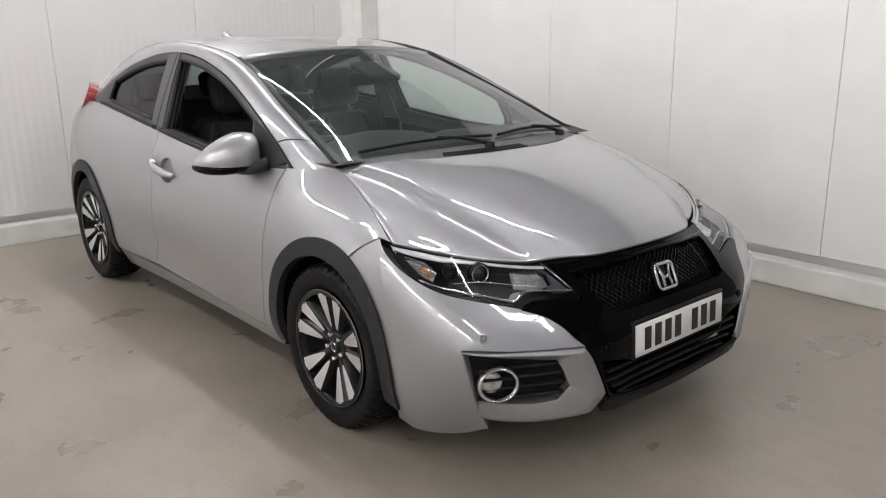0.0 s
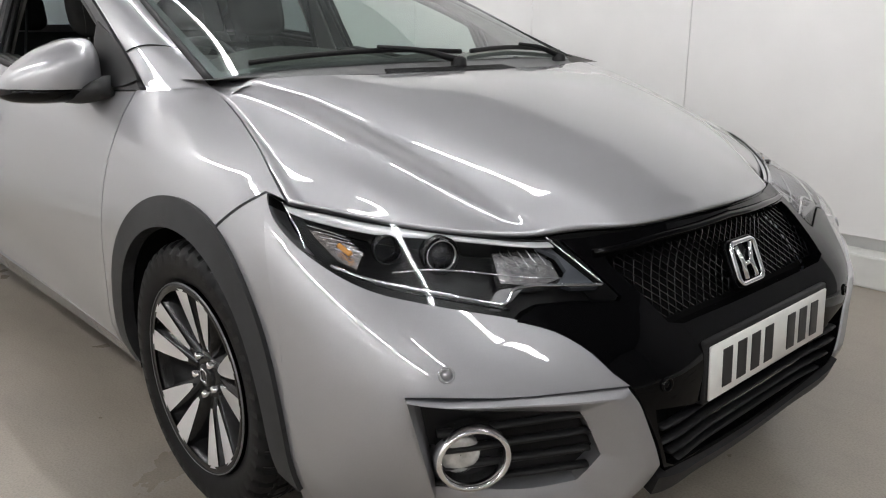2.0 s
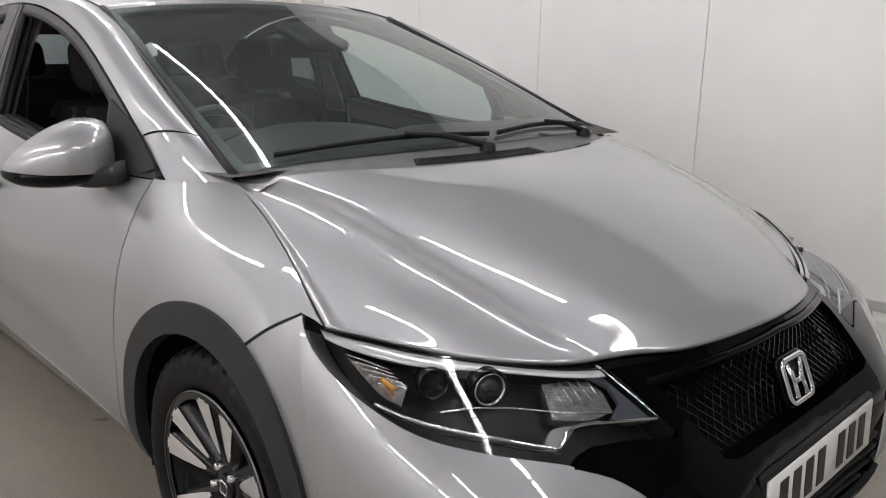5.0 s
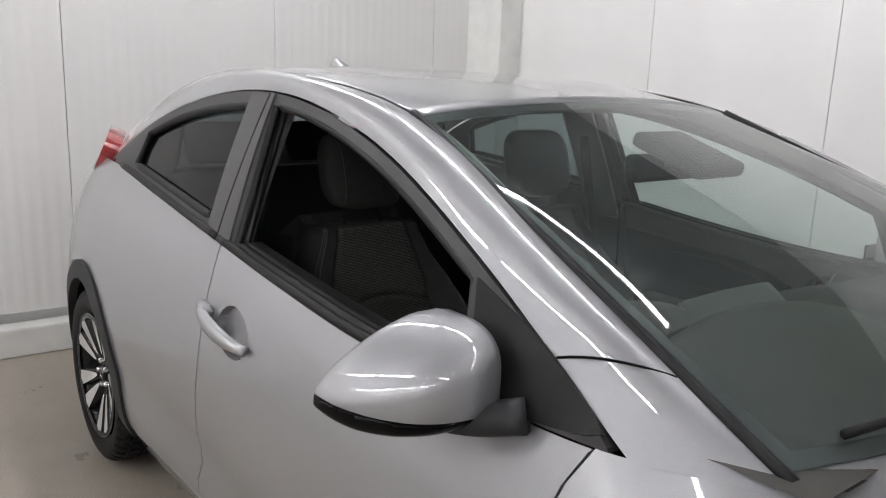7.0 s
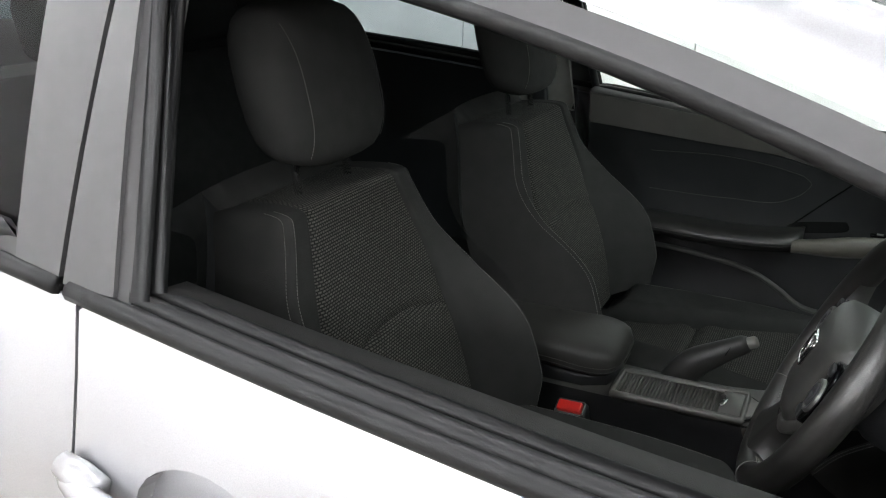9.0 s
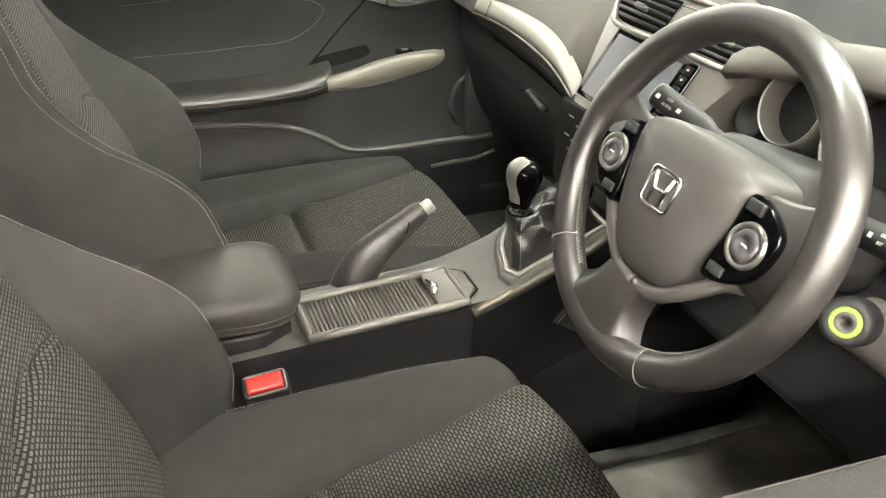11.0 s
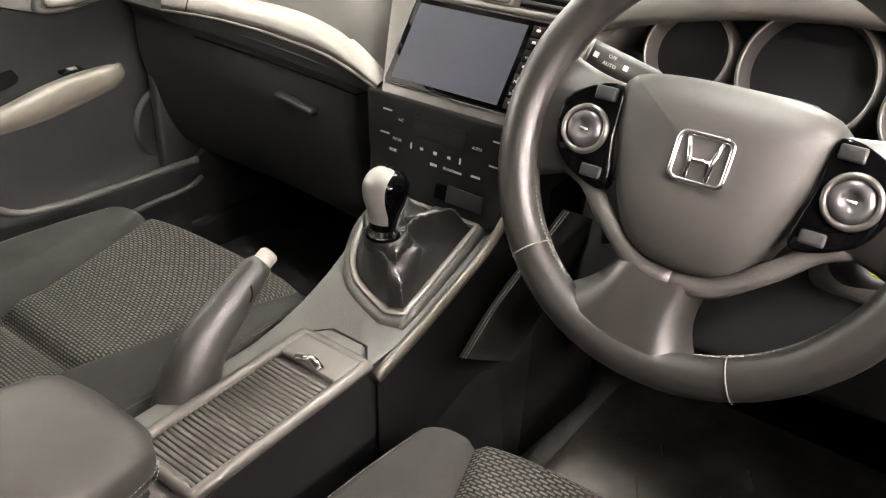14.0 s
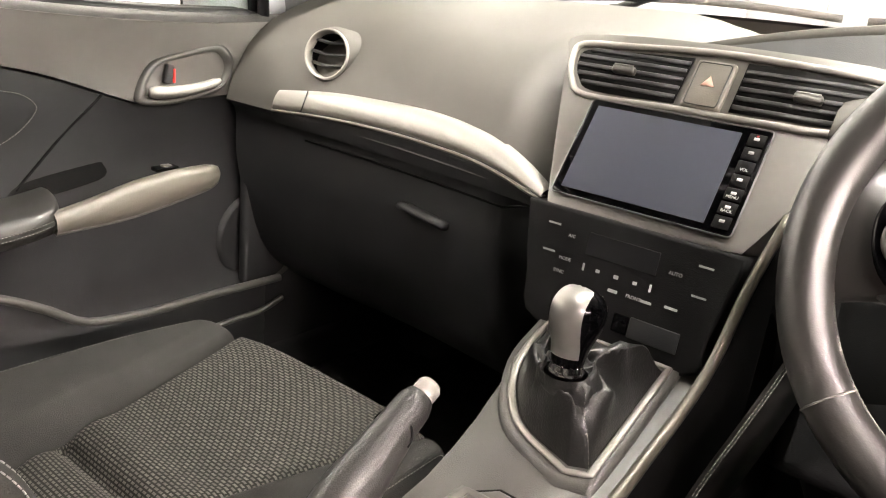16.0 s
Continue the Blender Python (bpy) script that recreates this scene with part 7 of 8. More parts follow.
# column shroud and stalks
bp_("column_shroud", box(-0.80, -0.345, 0.845, 0.20, 0.13, 0.11, 0.035, 4, Matrix.Rotation(radians(22), 4, "Y")), HARD)
bp_("knee_panel", box(-0.750, -0.485, 0.752, 0.05, 0.160, 0.058, 0.024, 5, Matrix.Rotation(radians(14), 4, "Y")), SOFT)
bp_("lower_cover", box(-0.715, -0.40, 0.69, 0.06, 0.50, 0.19, 0.02, 3, Matrix.Rotation(radians(10), 4, "Y")), HARD)
for p0, p1, p2, words in (((-0.835, -0.300, 0.893), (-0.855, -0.250, 0.912), (-0.875, -0.202, 0.931), ("OFF", "AUTO")), ((-0.825, -0.390, 0.880), (-0.840, -0.455, 0.893), (-0.853, -0.521, 0.905), ("OFF", "INT"))):
    p0, p1, p2 = np.array(p0), np.array(p1), np.array(p2)
    st = bp_("stalk", tube(line([p0, p1, p1 + (p2 - p1) * 0.3, p1 + (p2 - p1) * 0.34, p2], 12), np.r_[np.linspace(0.008, 0.0095, 5), np.full(7, 0.0135)], 14), HARD, "control stalk")
    bp_("stalk_end", tube([p2, p2 + (p2 - p1) * 0.06], [0.0135, 0.0115], 14), STACK, "", st)
    d = Vector((p2 - p1).tolist()).normalized()
    right = d if d.y < 0 else -d
    nrm = Vector((-0.86, 0, 0.50))
    nrm = (nrm - d * nrm.dot(d)).normalized()
    upv = nrm.cross(right)
    c0 = Vector(((p1 * 0.35 + p2 * 0.65)).tolist()) + nrm * 0.0137 - Vector(IO)
    B3 = Matrix((right, upv, nrm)).transposed().to_4x4()
    text_part("stalk_print", words[0], 0.0044, Matrix.Translation(c0 + upv * 0.0035) @ B3, MARK, st)
    text_part("stalk_print", words[1], 0.0044, Matrix.Translation(c0 - upv * 0.0035) @ B3, MARK, st)
    for kx_ in (-0.014, 0.014):
        b_ = box(0, 0, 0, 0.0045, 0.0045, 0.0006)
        bmesh.ops.transform(b_, matrix=Matrix.Translation(c0 + right * kx_ + Vector(IO)) @ B3, verts=b_.verts)
        bp_("stalk_print", b_, MARK, "", st, False)
ig = Matrix.Translation((-0.838, -0.470, 0.806)) @ Matrix.Rotation(radians(-60), 4, "Y") @ Matrix.Rotation(radians(25), 4, "X")
for nm, pr, mt, lb in (("ignition_barrel", [(-0.06, 0.024), (-0.004, 0.023), (0.002, 0.019), (0.001, 0.0145)], HARD, "ignition lock"), ("ignition_ring", [(0.000, 0.0145), (0.003, 0.0125), (0.001, 0.0095)], material("green_ring", (0.22, 0.38, 0.06), 0.4), "pale green ring"),
                       ("key_slot", [(0.0005, 0.0095), (0.0015, 0.006), (-0.004, 0.0035), (-0.006, 0.0005)], CONSOLE, "")):
    b = revolve(pr, 28, "z")
    bmesh.ops.transform(b, matrix=ig, verts=b.verts)
    bp_(nm, b, mt, lb)
# ---- steering wheel ----
sw = thing("steering_wheel", -0.938, -0.345, 0.888, "black leather steering wheel with button pods and pale stitching", "steering wheel")
WT = Matrix(((0, 0.39, -0.92, 0), (-1, 0, 0, 0), (0, 0.92, 0.39, 0), (0, 0, 0, 1)))  # local x to the right, y up, z to the driver


def wp(name, bm, mat, label="", parent=None, smooth=True):
    bmesh.ops.transform(bm, matrix=WT, verts=bm.verts)
    return part(name, bm, mat, parent or sw, label, smooth)


RW = 0.162
POD_RING = material("satin_pod_ring", (0.14, 0.136, 0.128), 0.3, 0.7)
wp("rim", tube([(RW * math.cos(q), RW * math.sin(q), 0) for q in np.linspace(0, 2 * math.pi, 72, endpoint=False)], [0.0165 + 0.0015 * abs(math.cos(q)) for q in np.linspace(0, 2 * math.pi, 72, endpoint=False)], 16, True), LEATHER, "leather-wrapped rim")
# hub pad
pad_o = smooth_loop([(-0.076, 0.052), (0.0, 0.060), (0.076, 0.052), (0.080, 0.015), (0.062, -0.045), (0.038, -0.078), (0.0, -0.086), (-0.038, -0.078), (-0.062, -0.045), (-0.080, 0.015)], 5)
rows = []
for kk, (s, z) in enumerate(((1.0, -0.045), (1.0, -0.005), (0.97, 0.008), (0.85, 0.017), (0.6, 0.024), (0.3, 0.027), (0.02, 0.028))):
    rows.append([(p[0] * s, p[1] * s, z) for p in pad_o] + [(pad_o[0][0] * s, pad_o[0][1] * s, z)])
wp("hub_pad", grid_bm(np.array(rows)), material("airbag_cover", (0.034, 0.033, 0.031), 0.45, 0, 0, 0.05, 30, 0.06, 900, ior=1.4), "grained airbag cover")
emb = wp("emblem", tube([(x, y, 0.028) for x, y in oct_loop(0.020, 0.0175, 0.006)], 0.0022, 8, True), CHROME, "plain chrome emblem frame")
for x0 in (-0.010, 0.010):
    wp("emblem_bar", tube([(x0 * 1.25, 0.0145, 0.0280), (x0 * 0.85, 0, 0.0280), (x0 * 0.80, -0.0145, 0.0280)], 0.0024, 6), CHROME, "", emb)
wp("emblem_bar", tube([(-0.0085, -0.001, 0.0280), (0.0085, -0.001, 0.0280)], 0.0022, 6), CHROME, "", emb)
for sg in (-1, 1):
    sp_rows = []
    for u in np.linspace(0, 1, 9):
        x = sg * (0.070 + 0.082 * u)
        w = 0.038 + 0.020 * u ** 2
        zc = 0.004 - 0.006 * u
        sp_rows.append([(x, 0.005 + w, zc - 0.014), (x, 0.005 + w * 0.9, zc + 0.002), (x, 0.005, zc + 0.005), (x, 0.005 - w * 0.9, zc + 0.002), (x, 0.005 - w, zc - 0.014)])
    wp("spoke", grid_bm(np.array(sp_rows)), LEATHER)
    pod_o = smooth_loop([(0.082 * sg, 0.040), (0.122 * sg, 0.026), (0.128 * sg, 0.0), (0.112 * sg, -0.030), (0.072 * sg, -0.042), (0.076 * sg, 0.0)], 5)
    pod = wp("button_pod", prism(pod_o if sg > 0 else pod_o[::-1], 0.012, Matrix.Translation((0, 0, 0.0)), 0.003), GLOSS_BLACK, "gloss black button pod")
    rg = revolve([(0.012, 0.0205), (0.0155, 0.0195), (0.0155, 0.0165), (0.013, 0.0155)], 32, "z", (0.1015 * sg, 0.0, 0))
    wp("pod_ring", rg, POD_RING, "", pod)
    bt = revolve([(0.0125, 0.0155), (0.0165, 0.013), (0.0165, 0.007), (0.0145, 0.006), (0.0145, 0.0005)], 32, "z", (0.1015 * sg, 0.0, 0))
    wp("pod_button", bt, material("smoke_button", (0.045, 0.045, 0.047), 0.3, 0.2, 0.2), "", pod)
    wp("pod_mark", box(0.1015 * sg, 0.0, 0.0150, 0.007, 0.0018, 0.0004), MARK, "", pod)
    wp("pod_switch", box(0.092 * sg, 0.031, 0.0135, 0.018, 0.011, 0.005, 0.002), HARD, "", pod)
    wp("pod_switch", box(0.086 * sg, -0.031, 0.0125, 0.018, 0.010, 0.004, 0.002), HARD, "", pod)
    # pale cross stitches inside the lower rim
    qs = np.linspace(radians(200), radians(234), 22) if sg < 0 else np.linspace(radians(202), radians(256), 32)
    bits = []
    for q in qs:
        qq = q if sg < 0 else math.pi - q
        for dz in (-0.004, 0.004):
            a = Vector(((RW - 0.0172) * math.cos(qq), (RW - 0.0172) * math.sin(qq), dz))
            b_ = Vector(((RW - 0.0172) * math.cos(qq + 0.03), (RW - 0.0172) * math.sin(qq + 0.03), -dz))
            bits.append(tube([a, b_], 0.0005, 4))
    wp("stitching", merged(*bits), THREAD)
# lower spokes spread from the hub to the rim and leave an open bow between them
SPOKE_GREY = material("spoke_grey", (0.045, 0.043, 0.040), 0.42, 0, 0.1, 0.05, 40, 0.15, 700)
A0, A1 = radians(236), radians(283)
pad_rows = []
for u in np.linspace(0, 1, 12):
    row = []
    for k_, w in enumerate(np.linspace(0, 1, 13)):
        ang = A0 + (A1 - A0) * w
        out_p = np.array([(RW - 0.010) * math.cos(ang), (RW - 0.010) * math.sin(ang)])
        in_p = np.array([-0.048 + 0.076 * w, -0.082 - 0.010 * math.sin(math.pi * w) - 0.006 * w])
        p = in_p + (out_p - in_p) * u
        c_ = np.array([-0.018, -0.105])
        p = np.array([c_[0] + (p[0] - c_[0]) * (1 - 0.16 * math.sin(math.pi * u)), p[1]])
        edge_d = 1 - (2 * w - 1) ** 6
        row.append((p[0], p[1], -0.014 + (0.022 + 0.006 * u) * edge_d))
    pad_rows.append(row)
wp("bottom_spoke", grid_bm(np.array(pad_rows)), LEATHER, "wide leather bottom spoke")
for sg in (-1, 1):
    fr = line([(sg * 0.112, -0.030, -0.006), (sg * 0.090, -0.040, -0.003), (sg * 0.074, -0.056, -0.001), (sg * 0.055, -0.072, 0.0), (sg * 0.030, -0.089, 0.001), (0.0, -0.094, 0.001)], 18)
    wp("hub_frame", tube(fr, np.linspace(0.0085, 0.0080, 18), 10, flat=0.8), SPOKE_GREY, "grey frame under the hub")
for q in (radians(222), radians(294)):
    wp("rim_joint", tube([(RW * math.cos(q) + 0.0178 * math.cos(a) * math.cos(q), RW * math.sin(q) + 0.0178 * math.cos(a) * math.sin(q), 0.0178 * math.sin(a)) for a in np.linspace(0, 2 * math.pi, 20, endpoint=False)], 0.0007, 4, True), THREAD)
# pedals and mats
mat_ob = thing("floor_mat", -0.75, -0.38, 0.302, "dusty black driver's floor mat with small ridges", "floor mat")
MAT_NIB = material("pale_mat_nib", (0.22, 0.21, 0.195), 0.6)
part("mat", box(0, 0, 0.006, 0.62, 0.46, 0.012, 0.005), material("dusty_mat", (0.24, 0.228, 0.21), 0.95, 0, 0, 0.55, 9, 0.6, 500, ior=1.15), mat_ob)
for i in range(3):
    for k in range(5):
        part("mat_nib", box(-0.20 + 0.085 * k + 0.03 * (i % 2), -0.13 + 0.12 * i, 0.0125, 0.040, 0.003, 0.003, 0.001, 1, Matrix.Rotation(radians(28), 4, "Z")), MAT_NIB, mat_ob)
for y, h in ((-0.26, 0.46), (-0.38, 0.46), (-0.50, 0.43)):
    pd = thing("pedal", -0.42, y, 0.32, "black rubber foot pedal", "pedal", "foot pedals")
    part("pad", box(0, 0, h - 0.32, 0.02, 0.06, 0.075, 0.006, 2, Matrix.Rotation(radians(-30), 4, "Y")), RUBBER, pd)
    part("arm", tube([(0.0, 0, h - 0.32), (0.08, 0, h - 0.18)], 0.008, 8), HARD, pd)
# ---- inner door panels ----
DOOR_Y = 0.752


def door_in(sg):
    def f(q):
        x, z = q[:, 0], q[:, 1]
        y = DOOR_Y - 0.017 * smooth_step(z, 0.76, 0.83) - 0.036 * smooth_step(z, 0.865, 0.935) * smooth_step(-x, 0.62, 0.85) + 0 * x
        y = y - 0.050 * (1 - smooth_step(z, 0.500, 0.520)) * smooth_step(x, -1.5, -1.40) * (1 - smooth_step(x, -0.68, -0.62))
        return np.c_[x, sg * y, z]
    return f


SEAM = hermite([0.60, 0.655, 0.783, 0.87, 0.934, 1.007, 1.061, 1.30, 1.56], [0.822, 0.821, 0.812, 0.808, 0.826, 0.850, 0.863, 0.885, 0.905])
ARM_TOP = hermite([0.76, 0.80, 0.829, 0.919, 0.986, 1.063, 1.45], [0.712, 0.722, 0.722, 0.712, 0.695, 0.680, 0.672])
ARM_LOW = hermite([0.76, 0.832, 0.944, 1.02, 1.08, 1.45], [0.702, 0.686, 0.666, 0.662, 0.657, 0.640])
for sg in (-1, 1):
    F = door_in(sg)
    xs, x2 = np.linspace(-0.60, -1.56, 40), np.linspace(-1.56, -0.60, 40)
    lo_o = np.r_[np.c_[xs, SEAM(-xs) - 0.002], np.c_[x2, 0 * x2 + 0.34]]
    cskin("door_lower_panel", F, lo_o, HARD, h=0.018, out=(0, -sg, 0), edge=0.004, label="black door panel with armrest and pocket")
    up_o = np.r_[np.c_[xs, belt_z(xs) + 0.004], np.c_[x2, SEAM(-x2) + 0.002]]
    cskin("door_upper_panel", F, up_o, DOOR_SOFT, h=0.018, out=(0, -sg, 0), edge=0.010, lift=0.005, label="dark grey padded upper door panel")
    top_in = F(np.c_[xs, belt_z(xs) + 0.004])
    tops = []
    for x, p in zip(xs, top_in):
        bz_ = float(belt_z(np.array([x]))[0])
        yo = float(SIDE_F[6](np.array([x]))[0][0]) - 0.012
        yi = abs(p[1]) - 0.004
        tops.append([(x, sg * yi, bz_ + 0.004), (x, sg * (yi + 0.006), bz_ + 0.010), (x, sg * (yi * 0.5 + yo * 0.5), bz_ + 0.014), (x, sg * yo, bz_ + 0.012)])
    cpart("door_top", grid_bm(np.array(tops)), DOOR_CAP)
    # stitched insert and the joint behind the handle
    stitch(F(line([(-1.40, 0.845), (-1.20, 0.852), (-1.064, 0.834), (-1.037, 0.827), (-1.021, 0.812), (-1.035, 0.784), (-1.069, 0.760), (-1.20, 0.745), (-1.40, 0.742)], 120)) - np.array([0, 0.0015 * sg, 0]), car).matrix_parent_inverse = Matrix.Translation((1.3, 0, 0))
    cpart("panel_joint", tube(F(line([(-0.934, 0.824), (-0.987, 0.765), (-1.048, 0.700)], 14)) - [0, 0.0005 * sg, 0], 0.0020, 5), VOID)
    # flat near-black patch: the grab recess's shade is put into its colour
    cskin("grab_recess_shade", F, smooth_loop([(-1.043, 0.708), (-0.947, 0.726), (-0.928, 0.724), (-0.934, 0.702), (-1.05, 0.684)], 5), VOID, h=0.02, out=(0, -sg, 0), edge=0, lift=0.002)
    # padded armrest
    sec = []
    for x in np.r_[np.linspace(-1.45, -0.83, 28), -0.805, -0.788, -0.776, -0.768, -0.764]:
        e = math.sqrt(max(0.0, 1 - (max(0, x + 0.815) / 0.052) ** 2))
        zt, zl = float(ARM_TOP(np.array([-x]))[0]), float(ARM_LOW(np.array([-x]))[0])
        zm = (zt + zl) / 2
        zt, zl = zm + (zt - zm) * (0.25 + 0.75 * e), zm + (zl - zm) * (0.25 + 0.75 * e)
        d = 0.084 * (0.2 + 0.8 * e) * float(smooth_step(np.array([x]), -1.56, -1.30)[0])
        yo = DOOR_Y - 0.003
        yi = yo - d
        back_w = 0.026 * (0.3 + 0.7 * e)
        sec.append([(x, sg * (yi + back_w), zl), (x, sg * (yi + back_w), zt - 0.002), (x, sg * (yi + back_w * 0.8), zt + 0.002), (x, sg * (yi + 0.006), zt + 0.002), (x, sg * yi, zt - 0.006), (x, sg * yi, zl + 0.004), (x, sg * (yi + 0.004), zl), (x, sg * (yi + back_w), zl)])
    if sg > 0:
        bar = [r for r in sec if r[0][0] > -1.04]
        pull = cpart("door_armrest", grid_bm(np.array(bar)), ARMREST, "taupe door pull")
        part("armrest_edge", tube(np.array([r[6] for r in bar]), 0.0018, 6), STACK, pull)
        part("window_switch", box(-0.862, sg * 0.700, 0.722, 0.036, 0.016, 0.006, 0.002), GLOSS_BLACK, pull)
        part("switch_key", box(-0.860, sg * 0.700, 0.725, 0.014, 0.010, 0.004, 0.0015), STACK, pull)
        el = []
        for x in np.r_[-1.016, -1.019, -1.025, np.linspace(-1.04, -1.46, 20)]:
            zt = float(ARM_TOP(np.array([-x]))[0]) + 0.008
            w = 0.086 * min(1.0, 0.45 + 0.55 * math.sqrt(min(1, (-1.016 - x) / 0.03)))
            yo = DOOR_Y - 0.003
            el.append([(x, sg * yo, zt + 0.006), (x, sg * (yo - w * 0.5), zt + 0.007), (x, sg * (yo - w * 0.85), zt + 0.003), (x, sg * (yo - w * 0.98), zt - 0.005), (x, sg * (yo - w), zt - 0.016), (x, sg * (yo - w * 0.96), zt - 0.030), (x, sg * yo, zt - 0.046)])
        pad_ob = cpart("elbow_pad", grid_bm(np.array(el)), LEATHER, "black stitched elbow pad")
        stitch(np.array([r[4] for r in el]) + [0, -0.001 * sg, 0.004], pad_ob)
        stitch(np.array([r[4] for r in el]) + [0, -0.001 * sg, -0.002], pad_ob)
    pocket = line([(-1.45, sg * 0.705, 0.610), (-1.25, sg * 0.700, 0.605), (-1.101, sg * 0.694, 0.580), (-1.046, sg * 0.692, 0.552), (-0.996, sg * 0.690, 0.521), (-0.934, sg * 0.688, 0.513), (-0.792, sg * 0.688, 0.512), (-0.655, sg * 0.688, 0.511)], 40)
    cpart("pocket_edge", tube(pocket, 0.008, 8, flat=0.8), CONSOLE)
    cpart("pocket_lip", tube(line([(-0.80, sg * 0.69, 0.452), (-0.748, sg * 0.69, 0.456), (-0.68, sg * 0.69, 0.460), (-0.645, sg * 0.69, 0.472)], 12), 0.005, 8), CONSOLE)
    fin = line([(-0.655, sg * 0.69, 0.511), (-0.628, sg * 0.695, 0.520), (-0.606, sg * 0.700, 0.552), (-0.594, sg * 0.705, 0.60), (-0.590, sg * 0.71, 0.65)], 16)
    cpart("pocket_fin", grid_bm(np.stack([fin, fin + [-0.014, 0, 0.004]], 1)), CONSOLE)
    # inside handle in its bezel
    hy = sg * (DOOR_Y - 0.026)
    bez = smooth_loop([(-0.890, 0.818), (-0.866, 0.866), (-0.808, 0.884), (-0.752, 0.893), (-0.730, 0.866), (-0.749, 0.829), (-0.809, 0.812), (-0.864, 0.808)], 6)
    ctr = bez.mean(0)
    bm_ = grid_bm(np.array([[(c[0], hy + sg * 0.006, c[1]), (c[0], hy - sg * 0.004, c[1]), ((c[0] - ctr[0]) * 0.94 + ctr[0], hy - sg * 0.006, (c[1] - ctr[1]) * 0.90 + ctr[1]), ((c[0] - ctr[0]) * 0.84 + ctr[0], hy - sg * 0.003, (c[1] - ctr[1]) * 0.76 + ctr[1]), ((c[0] - ctr[0]) * 0.82 + ctr[0], hy + sg * 0.010, (c[1] - ctr[1]) * 0.74 + ctr[1])] for c in np.r_[bez, bez[:1]]]))
    bz_ob = cpart("handle_bezel", bm_, CONSOLE, "grey door handle bezel")
    inn = [((c[0] - ctr[0]) * 0.83 + ctr[0], (c[1] - ctr[1]) * 0.75 + ctr[1]) for c in bez]
    cup = bmesh.new()
    cup.faces.new([cup.verts.new((c[0], hy + sg * 0.0005, c[1])) for c in (inn if sg < 0 else inn[::-1])])
    part("handle_cup", cup, DOOR_SOFT, bz_ob, "", False)
    part("door_release", tube(line([(-0.872, hy - sg * 0.006, 0.827), (-0.84, hy - sg * 0.014, 0.828), (-0.79, hy - sg * 0.014, 0.834), (-0.756, hy - sg * 0.006, 0.840)], 14), np.r_[0.0075, np.linspace(0.0105, 0.0070, 12), 0.005], 12, flat=0.9), SATIN, bz_ob, "satin silver door release")
    part("lock_tab", box(-0.842, hy - sg * 0.006, 0.852, 0.012, 0.010, 0.028, 0.003, 2, Matrix.Rotation(radians(12), 4, "Y")), HARD, bz_ob)
    part("lock_mark", box(-0.8355, hy - sg * 0.010, 0.850, 0.003, 0.004, 0.020, 0.001), RED, bz_ob, "red lock mark")
    # speaker rim
    rg = revolve([(0, 0.075), (0.008, 0.071), (0.006, 0.064), (0.003, 0.0005)], 36, "y")
    bmesh.ops.transform(rg, matrix=Matrix.Translation((-0.665, sg * (DOOR_Y - 0.004), 0.575)) @ Matrix.Diagonal((1, -sg, 1, 1)), verts=rg.verts)
    bmesh.ops.recalc_face_normals(rg, faces=rg.faces)
    cpart("speaker_grille", rg, HARD)
for sg in (-1, 1):
    xr = np.linspace(-1.60, -2.50, 24)
    cskin("rear_door_panel", lambda q, sg=sg: np.c_[q[:, 0], sg * (np.minimum(0.745, side_a(q[:, 0], q[:, 1]) - 0.06)), q[:, 1]], np.r_[np.c_[xr, belt_z(xr) + 0.004], np.c_[xr[::-1], 0 * xr + 0.34]], HARD, h=0.04, out=(0, -sg, 0), edge=0.01, label="black rear door lining")
    cskin("boot_side", lambda q, sg=sg: np.c_[q[:, 0], sg * (side_a(q[:, 0], q[:, 1]) - 0.05), q[:, 1]], np.array([(-2.50, 0.60), (-3.20, 0.60), (-3.20, 0.98), (-2.50, 1.04)]), HARD, h=0.06, out=(0, -sg, 0), edge=0)
# driver's armrest with its switch plate
SWITCH_PLATE = material("satin_switch_plate", (0.16, 0.153, 0.143), 0.42, 0.3, 0.1, 0.04, 60)
KEY_GREY = material("grey_switch_plastic", (0.165, 0.158, 0.147), 0.45, 0.1, 0, 0.05, 60)
sw_pl = thing("door_switch_panel", -0.95, -0.66, 0.797, "satin grey door switch panel with window and mirror switches", "switch panel")
SP0 = Vector((-0.95, -0.66, 0.797))


def dp(name, bm, mat, label="", parent=None, smooth=True):
    bmesh.ops.translate(bm, vec=-SP0, verts=bm.verts)
    return part(name, bm, mat, parent or sw_pl, label, smooth)


def plate_y(x):
    return -0.604 - 0.165 * (-0.79 - x)


inner_e = [(x, plate_y(x)) for x in np.linspace(-0.792, -1.30, 20)]
outer_e = [(-1.30, -0.735), (-1.0, -0.735), (-0.90, -0.722), (-0.845, -0.690), (-0.815, -0.665), (-0.797, -0.640)]
auto_smooth(dp("plate", prism((inner_e + outer_e)[::-1], 0.010, Matrix.Translation((0, 0, 0.789)), 0.003), SWITCH_PLATE, "satin silver plate"))
dp("armrest_side", grid_bm(np.array([[(x, plate_y(x) + 0.001, 0.796), (x, plate_y(x) + 0.004, 0.74), (x, plate_y(x) - 0.02, 0.66), (x, plate_y(x) - 0.07, 0.64)] for x in np.linspace(-0.792, -1.30, 20)])), HARD)
dp("edge_strip", tube([(x, plate_y(x) + 0.003, 0.800) for x in np.linspace(-0.790, -1.30, 16)], 0.0058, 8, flat=0.8), CHAMP, "champagne edging strip")
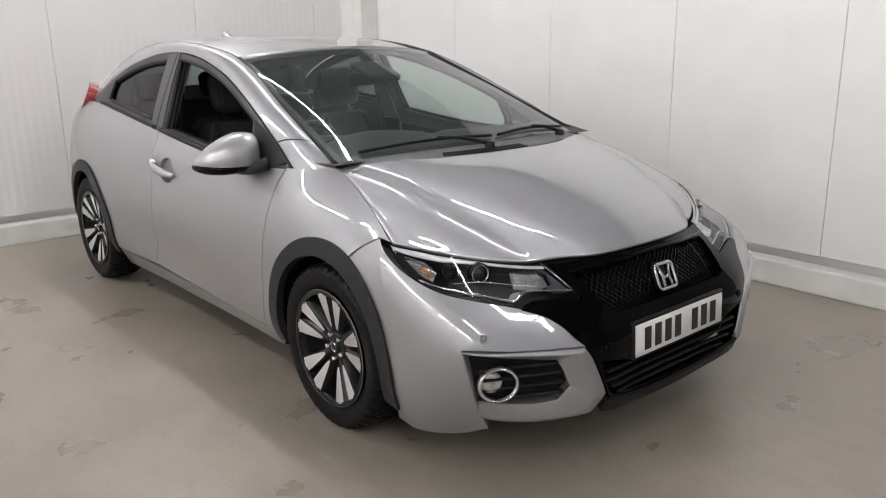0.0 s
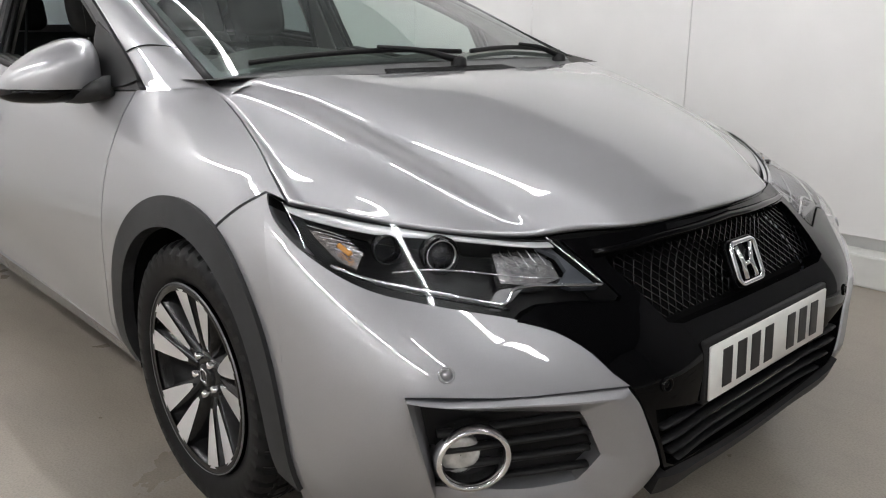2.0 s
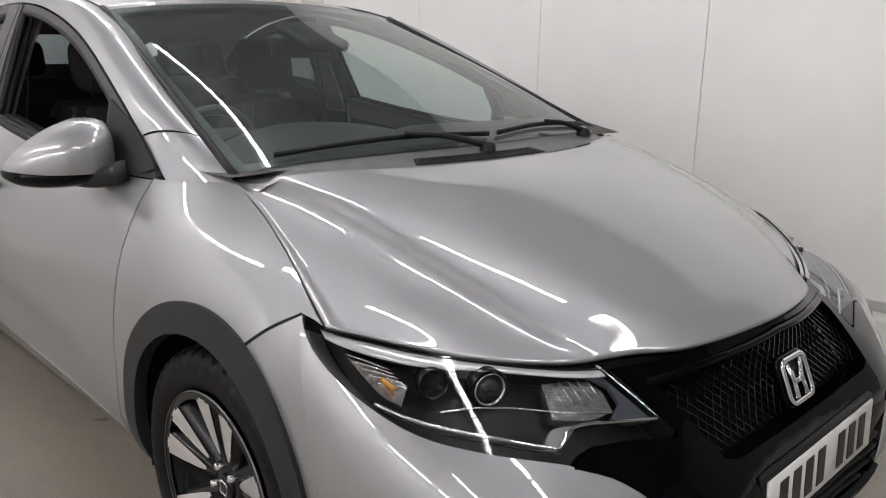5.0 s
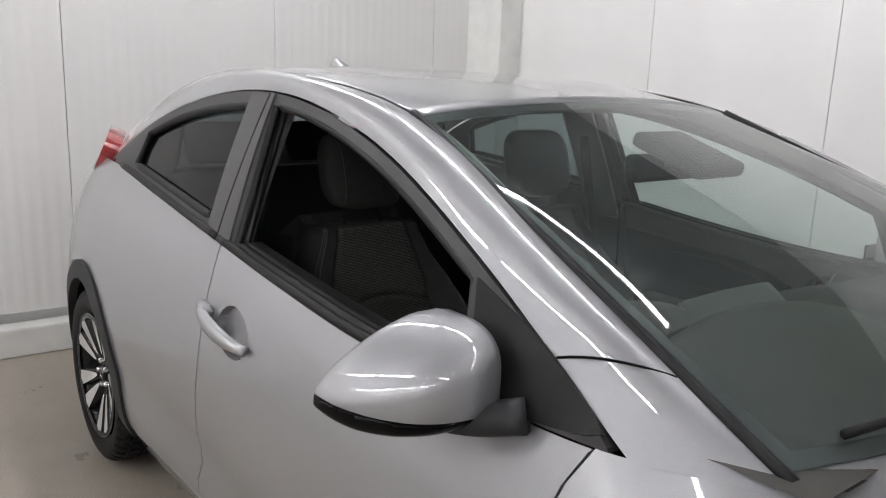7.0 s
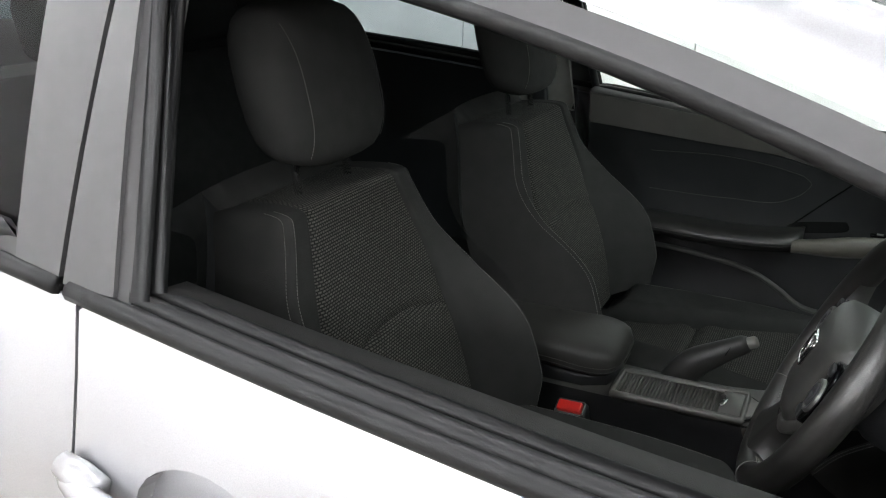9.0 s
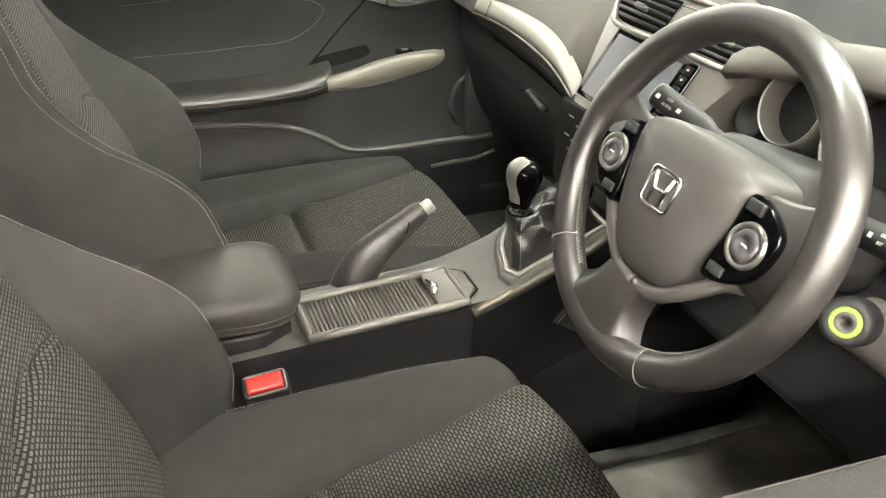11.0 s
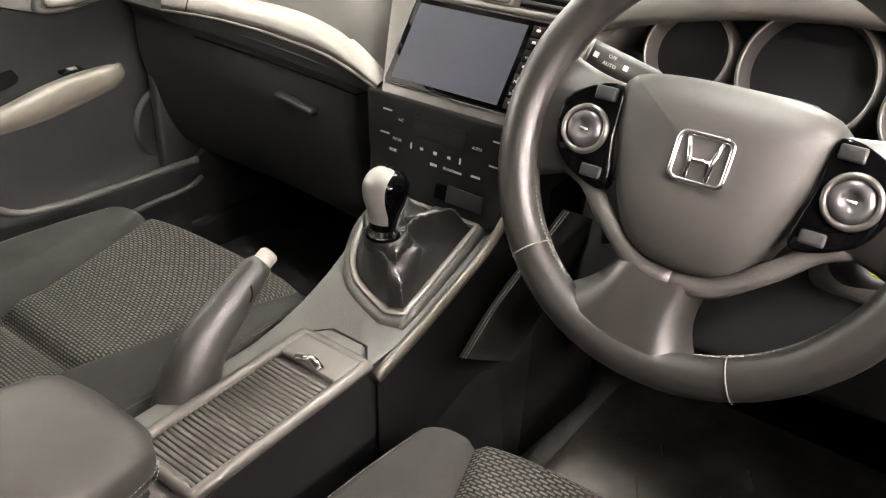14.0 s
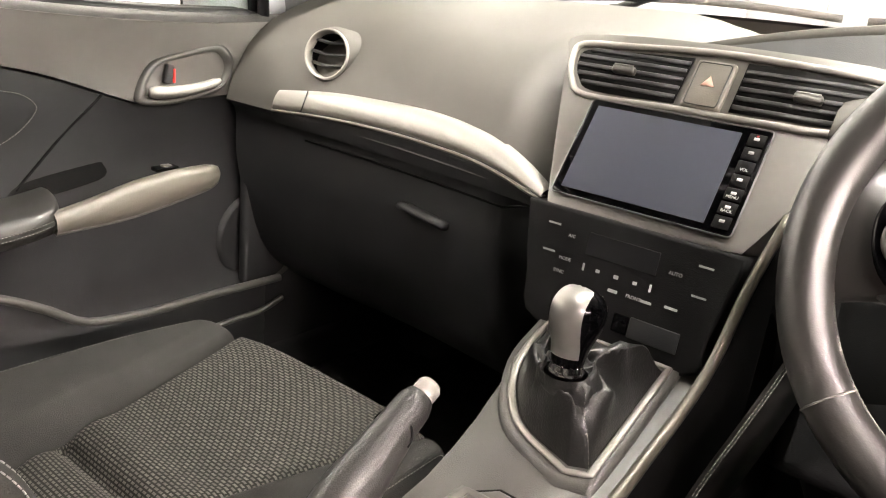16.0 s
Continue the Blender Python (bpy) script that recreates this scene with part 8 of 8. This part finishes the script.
well = smooth_loop([(-0.832, -0.632), (-0.836, -0.676), (-0.870, -0.684), (-0.925, -0.680), (-0.925, -0.636), (-0.87, -0.630)], 5)
dp("switch_well", tube([(p[0], p[1], 0.7990) for p in well], 0.0012, 6, True), SWITCH_PLATE)
auto_smooth(dp("mirror_knob", revolve([(0.799, 0.0118), (0.8022, 0.0116), (0.8030, 0.0108), (0.8030, 0.0005)], 28, "z", (-0.894, -0.656, 0)), KEY_GREY, "round mirror adjuster"), 30)
dp("knob_ring", revolve([(0.7985, 0.0150), (0.8012, 0.0145), (0.8012, 0.0125), (0.799, 0.0118)], 28, "z", (-0.894, -0.656, 0)), HARD)
dp("mirror_switch", revolve([(0.799, 0.0068), (0.8025, 0.0060), (0.8025, 0.0005)], 20, "z", (-0.852, -0.641, 0)), KEY_GREY)
dp("mirror_switch", box(-0.855, -0.664, 0.8005, 0.013, 0.022, 0.005, 0.0022, 3), KEY_GREY)
dp("mirror_key", box(-0.855, -0.664, 0.8035, 0.008, 0.007, 0.003, 0.0012), HARD)
for k_, x in enumerate((-0.952, -1.030)):
    if not k_:
        dp("switch_frame", box(x + 0.004, -0.660, 0.7990, 0.0355, 0.034, 0.002, 0.0008, 1), HARD)
    else:
        dp("switch_recess", box(x - 0.01, -0.668, 0.7992, 0.068, 0.058, 0.002, 0.0008, 1), HARD)
    for y in (-0.662,) if k_ else (-0.652, -0.668):
        ws_ = dp("window_switch", box(x + 0.004, y - 0.010 * k_, 0.8005, 0.032 + 0.012 * k_, 0.0140 + 0.022 * k_, 0.006, 0.0012, 2), KEY_GREY, "window switch")
        dp("switch_mark", box(x + 0.006, y - 0.010 * k_, 0.8042, 0.006, 0.0025, 0.0005), MARK, "", ws_, False)
for y in (-0.6438, -0.660, -0.6762):
    dp("switch_gap", box(-0.948, y, 0.8000, 0.033, 0.0012, 0.002), HARD)
# rear-view mirror with its sensor box
rv = thing("rear_view_mirror", -0.80, -0.01, 1.25, "black rear-view mirror below the sensor housing", "mirror")
part("sensor_box", box(-0.02, 0, 0.012, 0.20, 0.17, 0.035, 0.015, 3, Matrix.Rotation(radians(18), 4, "Y")), HARD, rv)
part("head", box(-0.09, 0, -0.025, 0.03, 0.24, 0.065, 0.014, 3), HARD, rv)
part("glass", box(-0.106, 0, -0.025, 0.002, 0.225, 0.052, 0.0008, 1), material("mirror_silver", (0.8, 0.8, 0.8), 0.02, 1.0), rv)
part("stem", tube([(-0.03, 0, 0.02), (-0.08, 0, -0.02)], 0.010, 8), HARD, rv)
